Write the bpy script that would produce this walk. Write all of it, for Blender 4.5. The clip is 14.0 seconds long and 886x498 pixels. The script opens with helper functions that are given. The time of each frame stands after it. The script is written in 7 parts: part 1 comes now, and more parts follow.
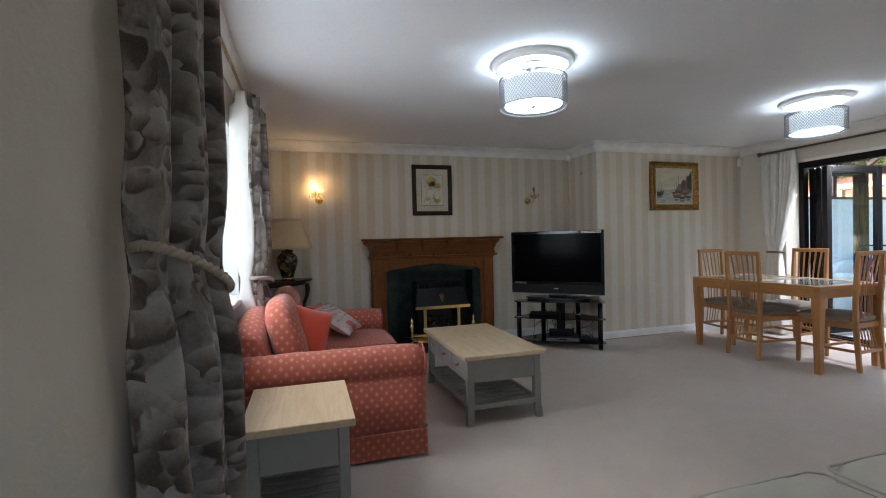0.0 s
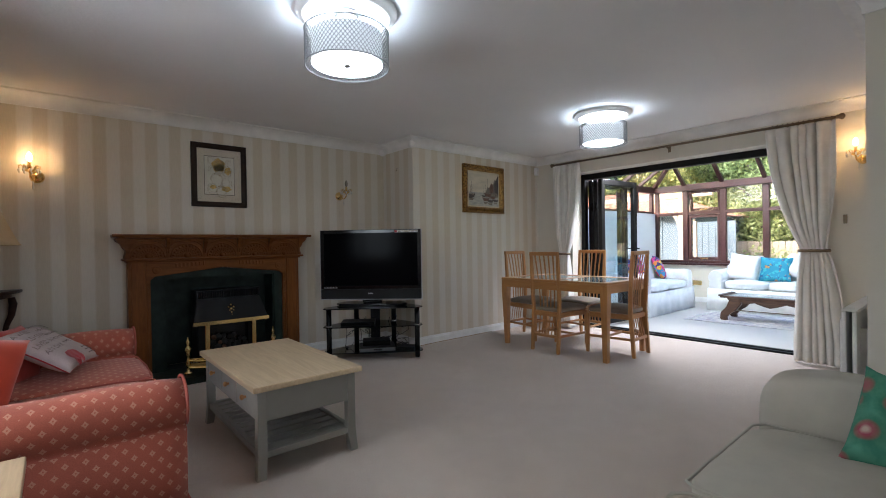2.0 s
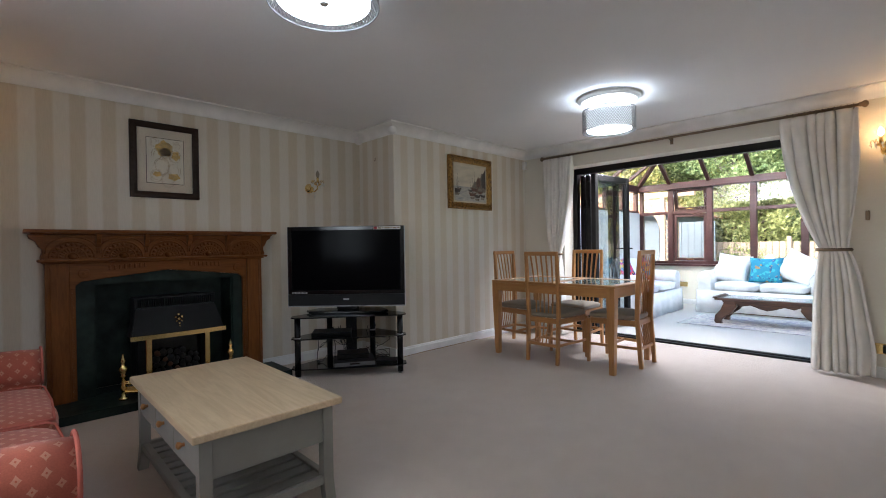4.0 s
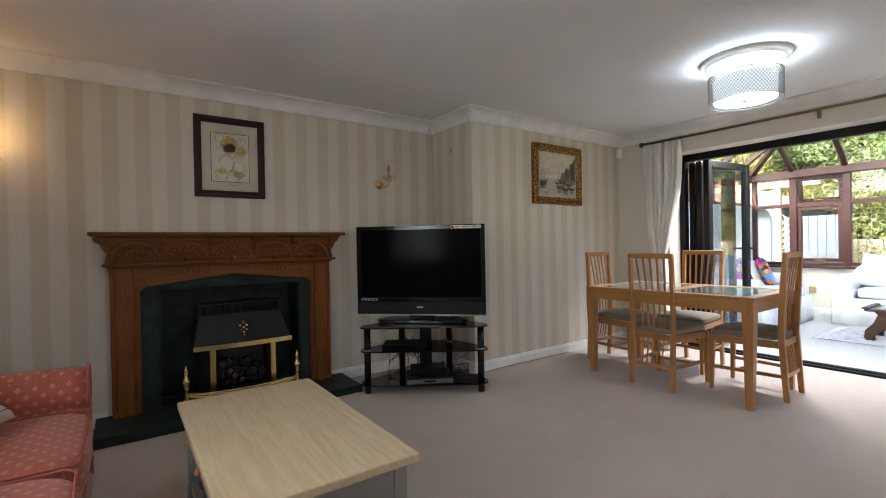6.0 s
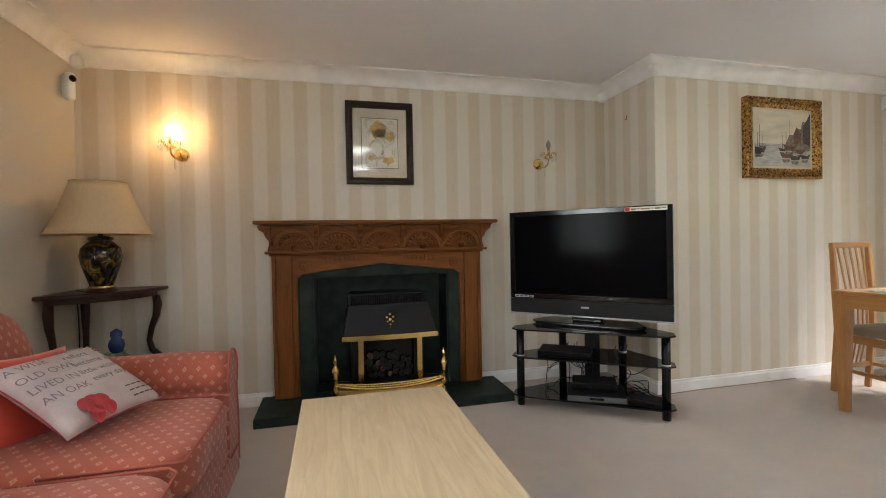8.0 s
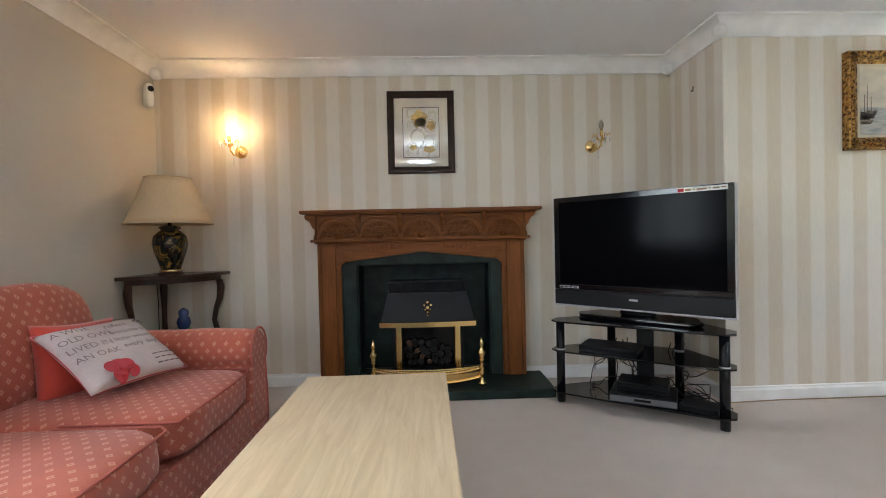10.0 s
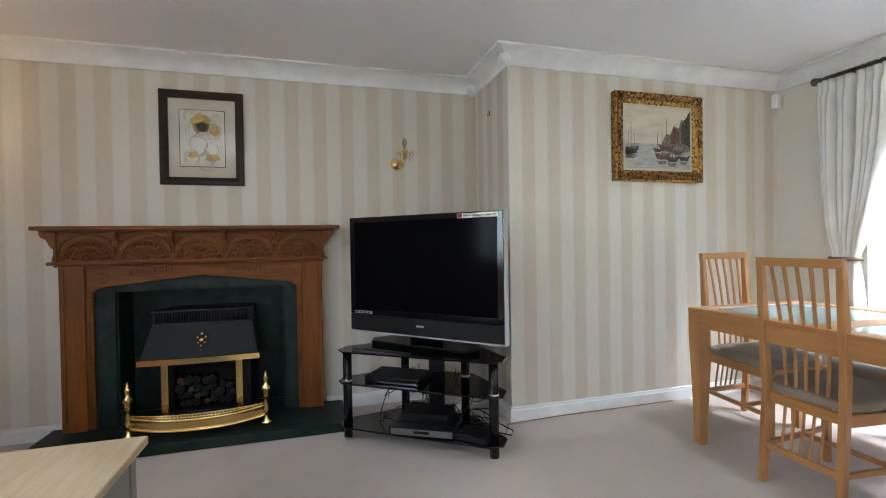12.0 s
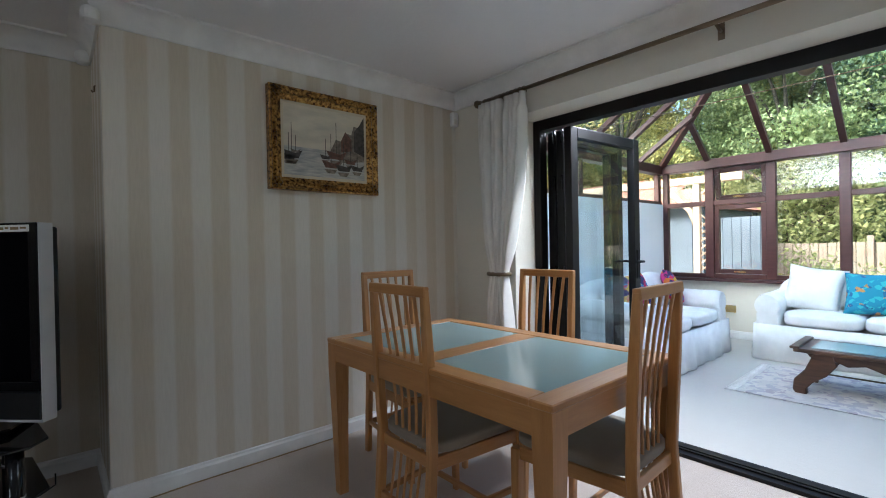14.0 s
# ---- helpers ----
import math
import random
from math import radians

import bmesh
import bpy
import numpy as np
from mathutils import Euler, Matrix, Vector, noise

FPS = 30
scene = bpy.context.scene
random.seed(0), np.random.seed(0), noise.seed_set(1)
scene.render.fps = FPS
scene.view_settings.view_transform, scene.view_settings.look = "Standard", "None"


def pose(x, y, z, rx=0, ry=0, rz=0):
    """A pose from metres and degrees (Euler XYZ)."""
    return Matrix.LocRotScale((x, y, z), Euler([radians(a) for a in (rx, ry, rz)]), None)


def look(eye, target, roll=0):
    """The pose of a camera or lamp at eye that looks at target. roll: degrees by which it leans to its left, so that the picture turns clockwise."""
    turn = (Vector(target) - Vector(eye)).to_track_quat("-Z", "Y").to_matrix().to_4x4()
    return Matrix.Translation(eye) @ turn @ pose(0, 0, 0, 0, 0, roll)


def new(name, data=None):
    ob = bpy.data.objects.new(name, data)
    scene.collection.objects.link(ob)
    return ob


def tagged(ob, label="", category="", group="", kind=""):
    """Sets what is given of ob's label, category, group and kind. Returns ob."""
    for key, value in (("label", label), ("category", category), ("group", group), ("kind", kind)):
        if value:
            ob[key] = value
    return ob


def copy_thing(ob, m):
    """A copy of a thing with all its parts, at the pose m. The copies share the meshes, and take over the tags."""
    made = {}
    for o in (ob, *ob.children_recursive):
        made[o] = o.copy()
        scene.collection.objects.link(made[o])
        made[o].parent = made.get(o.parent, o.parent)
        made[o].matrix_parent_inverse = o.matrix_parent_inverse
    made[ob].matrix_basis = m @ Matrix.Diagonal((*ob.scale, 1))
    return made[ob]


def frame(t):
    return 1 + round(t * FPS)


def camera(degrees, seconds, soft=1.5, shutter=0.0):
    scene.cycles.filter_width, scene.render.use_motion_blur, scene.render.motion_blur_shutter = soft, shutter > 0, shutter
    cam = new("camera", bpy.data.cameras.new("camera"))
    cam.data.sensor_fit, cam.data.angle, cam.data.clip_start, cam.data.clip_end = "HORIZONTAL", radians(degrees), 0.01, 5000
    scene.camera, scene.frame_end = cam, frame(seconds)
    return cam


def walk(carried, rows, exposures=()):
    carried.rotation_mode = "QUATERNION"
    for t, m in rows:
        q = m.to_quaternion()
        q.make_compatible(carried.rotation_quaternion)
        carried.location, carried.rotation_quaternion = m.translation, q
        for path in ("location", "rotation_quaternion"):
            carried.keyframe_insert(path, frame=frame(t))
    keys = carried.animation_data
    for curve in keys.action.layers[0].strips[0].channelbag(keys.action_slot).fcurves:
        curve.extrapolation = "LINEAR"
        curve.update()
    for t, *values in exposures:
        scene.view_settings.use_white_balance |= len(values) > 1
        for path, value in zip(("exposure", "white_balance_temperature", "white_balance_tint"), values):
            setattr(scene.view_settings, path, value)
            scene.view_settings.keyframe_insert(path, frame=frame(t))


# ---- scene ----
cam = camera(88.8, 14.0, soft=1.0)
EXPOSURES = [(0.0, 3.4, 6000, 13), (1.0, 3.25, 6050, 14), (2.5, 3.4, 6150, 15), (5.0, 3.47, 6200, 16), (6.5, 3.8, 6700, 14), (7.5, 4.07, 7000, 14), (8.5, 4.55, 6650, 13), (11.0, 4.55, 6000, 11), (11.5, 4.6, 5950, 10), (12.5, 4.2, 5900, 11), (13.0, 3.8, 5850, 11), (13.5, 3.53, 5850, 11), (14.0, 3.0, 5800, 11)]
PATH = [
    (0, (0.195, 0.178, 1.237), (0.772, 2.093, 1.204), -1.4),
    (0.5, (0.299, 0.371, 1.181), (1.113, 2.198, 1.154), -1.1),
    (1, (0.364, 0.502, 1.178), (1.372, 2.229, 1.152), -1.0),
    (1.5, (0.401, 0.621, 1.166), (1.57, 2.243, 1.145), -0.9),
    (2, (0.46, 0.708, 1.153), (1.756, 2.231, 1.136), -0.9),
    (2.5, (0.534, 0.813, 1.144), (1.923, 2.251, 1.127), -0.9),
    (5, (0.803, 1.475, 1.123), (2.197, 2.909, 1.113), -0.9),
    (5.5, (0.869, 1.577, 1.121), (2.153, 3.11, 1.108), -1.0),
    (6, (0.974, 1.697, 1.158), (2.133, 3.328, 1.143), -1.1),
    (6.5, (1.079, 1.797, 1.17), (2.12, 3.504, 1.157), -1.1),
    (7, (1.146, 1.912, 1.185), (2.052, 3.695, 1.166), -1.0),
    (7.5, (1.253, 2.028, 1.177), (1.943, 3.905, 1.161), -1.2),
    (8, (1.289, 2.094, 1.112), (1.776, 4.034, 1.087), -1.1),
    (8.5, (1.334, 2.106, 1.004), (1.636, 4.083, 0.976), -1.3),
    (8.7, (1.373, 2.111, 0.992), (1.611, 4.097, 0.963), -1.3),
    (11, (1.971, 2.069, 1.089), (2.021, 4.068, 1.057), -1.3),
    (11.5, (2.12, 2.127, 1.102), (2.415, 4.105, 1.079), -1.0),
    (12, (2.356, 2.192, 1.153), (2.902, 4.116, 1.128), -0.9),
    (12.5, (2.594, 2.215, 1.178), (3.393, 4.048, 1.153), -0.9),
    (13, (2.833, 2.192, 1.205), (3.813, 3.936, 1.19), -1.0),
    (13.5, (3.061, 2.168, 1.206), (4.182, 3.824, 1.194), -1.1),
    (14, (3.366, 2.213, 1.212), (4.677, 3.724, 1.198), -1.1),
]
walk(cam, [(t, look(eye, target, roll)) for t, eye, target, roll in PATH], EXPOSURES)

# ================= world and sun =================
world = bpy.data.worlds.new("overcast_sky")
scene.world = world
world.use_nodes = True
wn = world.node_tree
sky = wn.nodes.new("ShaderNodeTexSky")
sky.sky_type = 'NISHITA'
sky.sun_disc = False
sky.sun_elevation = radians(36)
sky.sun_rotation = radians(291)
sky.air_density, sky.dust_density, sky.ozone_density = 1.0, 7.0, 0.4
wn.links.new(sky.outputs[0], wn.nodes["Background"].inputs[0])
wn.nodes["Background"].inputs[1].default_value = 0.086
sun = new("sun", bpy.data.lights.new("sun", 'SUN'))
sun.data.energy, sun.data.angle, sun.data.color = 0.9, radians(25), (1.0, 0.96, 0.9)
sun.matrix_world = look((-26, 10, 20), (0, 0, 0))
# the sky's light in the opening of the west window
sill_sky = new("window_daylight", bpy.data.lights.new("window_daylight", 'AREA'))
sill_sky.data.shape, sill_sky.data.size, sill_sky.data.size_y = 'RECTANGLE', 1.1, 2.0
sill_sky.data.energy, sill_sky.data.color = 5.5, (0.90, 0.96, 1.0)
sill_sky.matrix_world = look((-0.70, 2.64, 1.47), (1.0, 2.64, 1.47))
# fill light added in the assumed south window, behind the start of the walk
south_fill = new("south_fill_lamp", bpy.data.lights.new("south_fill_lamp", 'AREA'))
south_fill.data.shape, south_fill.data.size, south_fill.data.size_y = 'RECTANGLE', 1.9, 1.05
south_fill.data.energy, south_fill.data.color = 0.9, (0.95, 0.98, 1.0)
south_fill.matrix_world = look((1.60, -2.45, 1.50), (1.60, 0.0, 1.50))
# added fill lamp, hidden above the folding doors, in place of glass-roof skylight
lintel_fill = new("lintel_fill_lamp", bpy.data.lights.new("lintel_fill_lamp", 'AREA'))
lintel_fill.data.shape, lintel_fill.data.size, lintel_fill.data.size_y = 'RECTANGLE', 2.4, 0.2
lintel_fill.data.energy, lintel_fill.data.color = 21.0, (0.95, 0.98, 1.0)
lintel_fill.matrix_world = look((6.30, 2.95, 2.34), (4.2, 3.35, 1.30))

# ================= plan =================
XL, XR, XN = -0.27, 5.82, 3.57      # left wall, wall of the folding doors, nib wall
YA, YB, XB = 5.47, 4.865, 3.56      # fireplace wall, picture wall, step between them
YN, YS = 1.06, -2.2                 # dining end south wall, wall behind the walk
H = 2.385                           # ceiling
WIN_Y0, WIN_Y1, WIN_Z0, WIN_Z1 = 1.62, 3.66, 0.90, 2.03
DOOR_Y0, DOOR_Y1, DOOR_Z = 1.62, 4.27, 2.10


# ================= node helpers =================
class Mat:
    """A node material with a Principled shader and small helpers."""
    def __init__(self, name, colour=(0.5, 0.5, 0.5), rough=0.6, metal=0.0):
        self.m = bpy.data.materials.new(name)
        self.m.use_nodes = True
        self.t = self.m.node_tree
        self.b = self.t.nodes["Principled BSDF"]
        self.b.inputs["Base Color"].default_value = (*colour, 1)
        self.b.inputs["Roughness"].default_value = rough
        self.b.inputs["Metallic"].default_value = metal

    def n(self, kind, **kw):
        node = self.t.nodes.new(kind)
        for k, v in kw.items():
            node.inputs[k].default_value = v
        return node

    def l(self, a, b):
        self.t.links.new(a, b)

    def math(self, op, a, b=None, c=None):
        node = self.t.nodes.new("ShaderNodeMath")
        node.operation = op
        for i, v in enumerate((a, b, c)):
            if v is None:
                continue
            if isinstance(v, (int, float)):
                node.inputs[i].default_value = v
            else:
                self.l(v, node.inputs[i])
        return node.outputs[0]

    def coords(self, kind="Object", scale=(1, 1, 1), rot=(0, 0, 0)):
        if kind == "World":
            out = self.t.nodes.new("ShaderNodeNewGeometry").outputs["Position"]
        else:
            out = self.t.nodes.new("ShaderNodeTexCoord").outputs[kind]
        mp = self.t.nodes.new("ShaderNodeMapping")
        mp.inputs["Scale"].default_value = scale
        mp.inputs["Rotation"].default_value = [radians(a) for a in rot]
        self.l(out, mp.inputs[0])
        return mp.outputs[0]

    def noise(self, vec, scale, detail=4.0, rough=0.55, distort=0.0):
        node = self.n("ShaderNodeTexNoise", Scale=scale, Detail=detail, Roughness=rough, Distortion=distort)
        self.l(vec, node.inputs["Vector"])
        return node.outputs["Fac"]

    def ramp(self, fac, stops):
        node = self.t.nodes.new("ShaderNodeValToRGB")
        el = node.color_ramp.elements
        while len(el) < len(stops):
            el.new(0.5)
        for e, (p, c) in zip(el, stops):
            e.position, e.color = p, (*c, 1)
        self.l(fac, node.inputs[0])
        return node.outputs[0]

    def mix(self, fac, a, b, mode='MIX'):
        node = self.t.nodes.new("ShaderNodeMix")
        node.data_type, node.blend_type = 'RGBA', mode
        for sock, v in ((0, fac), (6, a), (7, b)):
            if isinstance(v, (int, float)):
                node.inputs[sock].default_value = v
            elif isinstance(v, tuple):
                node.inputs[sock].default_value = (*v, 1)
            else:
                self.l(v, node.inputs[sock])
        return node.outputs[2]

    def colour(self, out):
        self.l(out, self.b.inputs["Base Color"])
        return self

    def rough(self, fac, lo, hi):
        node = self.n("ShaderNodeMapRange")
        node.inputs[3].default_value, node.inputs[4].default_value = lo, hi
        self.l(fac, node.inputs[0])
        self.l(node.outputs[0], self.b.inputs["Roughness"])
        return self

    def bump(self, fac, strength=0.3, dist=0.01):
        node = self.n("ShaderNodeBump", Strength=strength, Distance=dist)
        self.l(fac, node.inputs["Height"])
        self.l(node.outputs[0], self.b.inputs["Normal"])
        return self


def plain(name, colour, rough=0.6, metal=0.0, vary=0.08, scale=6.0, bump=0.15, fine=90.0, sheen=0.0):
    """A surface with soft large variation and a fine relief."""
    m = Mat(name, colour, rough, metal)
    v = m.coords()
    big = m.noise(v, scale)
    lo = tuple(c * (1 - vary) for c in colour)
    hi = tuple(min(1, c * (1 + vary)) for c in colour)
    m.colour(m.ramp(big, [(0.3, lo), (0.7, hi)]))
    m.rough(m.noise(v, scale * 3), max(0.02, rough - 0.08), min(1, rough + 0.08))
    if bump:
        m.bump(m.noise(v, fine, 3), bump, 0.002)
    if sheen:
        m.b.inputs["Sheen Weight"].default_value = sheen
    return m.m


def wood(name, dark, light, rough=0.4, axis='x', scale=1.0, contrast=(0.35, 0.65)):
    """Straight-grained timber; the grain runs along the given axis of the thing."""
    m = Mat(name, light, rough)
    s = {'x': (1.2, 14, 14), 'y': (14, 1.2, 14), 'z': (14, 14, 1.2)}[axis]
    v = m.coords(scale=tuple(c * scale for c in s))
    a = m.noise(v, 2.2, 6, 0.6, 1.2)
    b = m.noise(m.coords(scale=tuple(c * scale * 5 for c in s)), 3.0, 3, 0.6)
    big = m.noise(m.coords(), 1.7, 2)
    c = m.ramp(a, [(contrast[0], dark), (contrast[1], light)])
    c = m.mix(0.25, c, m.ramp(b, [(0.3, dark), (0.7, light)]))
    c = m.mix(m.math('MULTIPLY', big, 0.25), c, tuple(x * 0.8 for x in light))
    m.colour(c).rough(b, rough - 0.08, rough + 0.12).bump(b, 0.12, 0.001)
    return m.m


def metal(name, colour, rough=0.25):
    m = Mat(name, colour, rough, 1.0)
    m.rough(m.noise(m.coords(), 30, 4), rough * 0.6, rough * 1.6)
    return m.m


def glow(name, colour, strength, base=(0.9, 0.9, 0.9)):
    m = Mat(name, base, 0.5)
    m.b.inputs["Emission Color"].default_value = (*colour, 1)
    m.b.inputs["Emission Strength"].default_value = strength
    return m.m


def glass(name, tint=(1, 1, 1), rough=0.0, gloss=0.8):
    """Thin clear pane: mostly clear, with a mirror gloss that grows at a slant."""
    m = bpy.data.materials.new(name)
    m.use_nodes = True
    t = m.node_tree
    for node in list(t.nodes):
        t.nodes.remove(node)
    out = t.nodes.new("ShaderNodeOutputMaterial")
    tr = t.nodes.new("ShaderNodeBsdfTransparent")
    tr.inputs[0].default_value = (*tint, 1)
    gl = t.nodes.new("ShaderNodeBsdfGlossy")
    gl.inputs["Roughness"].default_value = rough
    lw = t.nodes.new("ShaderNodeLayerWeight")
    lw.inputs[0].default_value = 0.5
    pw = t.nodes.new("ShaderNodeMath")
    pw.operation = 'POWER'
    pw.inputs[1].default_value = 4.0
    t.links.new(lw.outputs["Facing"], pw.inputs[0])
    fr = t.nodes.new("ShaderNodeMath")
    fr.operation = 'MULTIPLY_ADD'
    fr.inputs[1].default_value, fr.inputs[2].default_value = gloss, 0.035
    t.links.new(pw.outputs[0], fr.inputs[0])
    mx = t.nodes.new("ShaderNodeMixShader")
    t.links.new(fr.outputs[0], mx.inputs[0])
    t.links.new(tr.outputs[0], mx.inputs[1])
    t.links.new(gl.outputs[0], mx.inputs[2])
    t.links.new(mx.outputs[0], out.inputs[0])
    return m


# ================= materials =================
def stripes(name, axis):
    """Wallpaper in broad matt tan and satin pale stripes, 185 mm a pair."""
    m = Mat(name)
    sep = m.t.nodes.new("ShaderNodeSeparateXYZ")
    m.l(m.coords("World"), sep.inputs[0])
    u = m.math('DIVIDE', sep.outputs[axis], 0.185)
    saw = m.math('PINGPONG', u, 0.5)
    fac = m.math('SMOOTH_MIN', m.math('MAXIMUM', m.math('MULTIPLY_ADD', saw, 13.0, -2.75), 0.0), 1.0, 0.1)
    w = m.coords("World")
    cloud = m.noise(w, 1.3, 3)
    thread = m.noise(m.coords("World", (160, 160, 14)), 1.0, 2)
    tan = m.ramp(cloud, [(0.3, (0.592, 0.513, 0.400)), (0.7, (0.638, 0.557, 0.440))])
    pale = m.ramp(cloud, [(0.3, (0.665, 0.612, 0.528)), (0.7, (0.708, 0.655, 0.570))])
    c = m.mix(fac, tan, pale)
    m.colour(m.mix(0.06, c, m.ramp(thread, [(0.35, (0.35, 0.3, 0.25)), (0.65, (0.9, 0.86, 0.8))])))
    m.rough(fac, 0.62, 0.38)
    m.bump(thread, 0.08, 0.001)
    return m.m


def carpet():
    m = Mat("carpet", rough=0.95)
    w = m.coords("World")
    big, mid, fine = m.noise(w, 1.1, 4, 0.6, 0.4), m.noise(w, 6, 6, 0.65), m.noise(w, 420, 2)
    c = m.ramp(big, [(0.3, (0.54, 0.445, 0.375)), (0.7, (0.63, 0.53, 0.455))])
    c = m.mix(0.38, c, m.ramp(mid, [(0.3, (0.48, 0.39, 0.325)), (0.7, (0.68, 0.58, 0.50))]))
    c = m.mix(0.35, c, m.ramp(fine, [(0.3, (0.40, 0.325, 0.27)), (0.7, (0.74, 0.63, 0.55))]))
    m.colour(c).bump(m.math('ADD', fine, m.math('MULTIPLY', mid, 0.6)), 0.7, 0.006)
    m.b.inputs["Sheen Weight"].default_value = 0.25
    return m.m


def artex(name, colour):
    m = Mat(name, colour, 0.85)
    w = m.coords("World")
    m.colour(m.ramp(m.noise(w, 1.4, 3), [(0.3, tuple(c * 0.96 for c in colour)), (0.7, colour)]))
    m.bump(m.math('ADD', m.noise(w, 55, 4, 0.6), m.noise(w, 17, 2)), 0.35, 0.004)
    return m.m


def dotted(name, ground, dot, cell=0.042, rough=0.85):
    """Woven cloth with small pale blossoms set in a staggered grid."""
    m = Mat(name, ground, rough)
    sep = m.t.nodes.new("ShaderNodeSeparateXYZ")
    m.l(m.coords("UV"), sep.inputs[0])
    masks = []
    for off in (0.0, 0.5):
        u = m.math('SUBTRACT', m.math('FRACT', m.math('ADD', m.math('DIVIDE', sep.outputs[0], cell), off)), 0.5)
        v = m.math('SUBTRACT', m.math('FRACT', m.math('ADD', m.math('DIVIDE', sep.outputs[1], cell * 1.15), off)), 0.5)
        r = m.math('ADD', m.math('POWER', m.math('ABSOLUTE', u), 0.8), m.math('POWER', m.math('ABSOLUTE', v), 0.8))
        hole = m.math('GREATER_THAN', m.math('ADD', m.math('MULTIPLY', u, u), m.math('MULTIPLY', v, v)), 0.0016)
        masks.append(m.math('MULTIPLY', m.math('LESS_THAN', r, 0.29), hole))
    fac = m.math('MAXIMUM', masks[0], masks[1])
    v = m.coords()
    g = m.ramp(m.noise(v, 5, 4), [(0.3, tuple(c * 0.85 for c in ground)), (0.7, tuple(c * 1.12 for c in ground))])
    weave = m.noise(v, 260, 2)
    c = m.mix(m.math('MULTIPLY', fac, 0.62), g, dot)
    m.colour(m.mix(0.18, c, m.ramp(weave, [(0.3, tuple(c * 0.5 for c in ground)), (0.7, tuple(min(1, c * 1.6) for c in ground))])))
    m.bump(weave, 0.25, 0.0015)
    m.b.inputs["Sheen Weight"].default_value = 0.2
    return m.m


def blossom():
    """Furnishing cloth printed with big overlapping grey-brown blossoms."""
    m = Mat("blossom_cloth", rough=0.9)
    sep = m.coords("UV")
    warp = m.noise(sep, 7, 3)
    vec = m.t.nodes.new("ShaderNodeVectorMath")
    vec.operation = 'MULTIPLY_ADD'
    comb = m.t.nodes.new("ShaderNodeCombineXYZ")
    m.l(warp, comb.inputs[0]), m.l(m.noise(sep, 6.3, 2), comb.inputs[1])
    m.l(comb.outputs[0], vec.inputs[0])
    vec.inputs[1].default_value = (0.13, 0.13, 0)
    m.l(sep, vec.inputs[2])
    veins = m.noise(m.coords("UV", (40, 16, 1)), 2.0, 3)

    def petals(under, scale, radius, shift):
        """One layer of round petals, each darkening from a pale rim to a brown heart."""
        at = m.t.nodes.new("ShaderNodeVectorMath")
        at.operation = 'ADD'
        m.l(vec.outputs[0], at.inputs[0])
        at.inputs[1].default_value = (shift, shift * 0.7, 0)
        vo = m.n("ShaderNodeTexVoronoi", Scale=scale, Randomness=0.85)
        m.l(at.outputs[0], vo.inputs["Vector"])
        off = m.t.nodes.new("ShaderNodeVectorMath")
        off.operation = 'SUBTRACT'
        m.l(at.outputs[0], off.inputs[0]), m.l(vo.outputs["Position"], off.inputs[1])
        way = m.t.nodes.new("ShaderNodeVectorMath")
        way.operation = 'SUBTRACT'
        m.l(vo.outputs["Color"], way.inputs[0])
        way.inputs[1].default_value = (0.5, 0.2, 0.5)
        unit = m.t.nodes.new("ShaderNodeVectorMath")
        unit.operation = 'NORMALIZE'
        m.l(way.outputs[0], unit.inputs[0])
        dot = m.t.nodes.new("ShaderNodeVectorMath")
        dot.operation = 'DOT_PRODUCT'
        m.l(off.outputs[0], dot.inputs[0]), m.l(unit.outputs[0], dot.inputs[1])
        deep = m.math('MULTIPLY_ADD', dot.outputs["Value"], scale * 1.25, m.math('MULTIPLY_ADD', veins, 0.25, 0.36))
        tone = m.ramp(deep, [(0.15, (0.026, 0.015, 0.009)), (0.40, (0.085, 0.058, 0.041)), (0.62, (0.22, 0.180, 0.150)), (0.92, (0.38, 0.345, 0.315))])
        edge = m.math('MINIMUM', m.math('MAXIMUM', m.math('MULTIPLY_ADD', vo.outputs["Distance"], -22.0, radius * 22.0), 0.0), 1.0)
        return m.mix(edge, under, tone)

    c = m.ramp(veins, [(0.3, (0.15, 0.125, 0.108)), (0.7, (0.27, 0.24, 0.22))])
    for scale, radius, shift in ((6.5, 0.62, 0.0), (7.5, 0.46, 3.1), (8.5, 0.44, 5.7), (13.0, 0.36, 9.2)):
        c = petals(c, scale, radius, shift)
    weave = m.noise(m.coords(), 300, 2)
    m.colour(m.mix(0.1, c, m.ramp(weave, [(0.3, (0.1, 0.09, 0.08)), (0.7, (0.5, 0.47, 0.45))])))
    m.bump(weave, 0.2, 0.001)
    return m.m


STRIPE_X, STRIPE_Y = stripes("striped_wallpaper_x", 0), stripes("striped_wallpaper_y", 1)
CARPET = carpet()
CEIL = artex("ceiling_paint", (0.80, 0.79, 0.79))
BEIGE = artex("beige_wall_paint", (0.60, 0.545, 0.46))
CREAM = artex("cream_wall_paint", (0.70, 0.655, 0.56))
WHITE = plain("white_gloss_paint", (0.80, 0.79, 0.77), 0.35, bump=0.05)
COVE = plain("cornice_paint", (0.80, 0.785, 0.76), 0.7, bump=0.1)
OAK = wood("pale_oak_top", (0.50, 0.36, 0.215), (0.66, 0.51, 0.33), 0.38, 'y')
GREYPAINT = plain("sage_grey_paint", (0.27, 0.262, 0.235), 0.5, vary=0.06, bump=0.08)
SURROUND = wood("fire_surround_oak_x", (0.12, 0.038, 0.009), (0.24, 0.082, 0.020), 0.38, 'x')
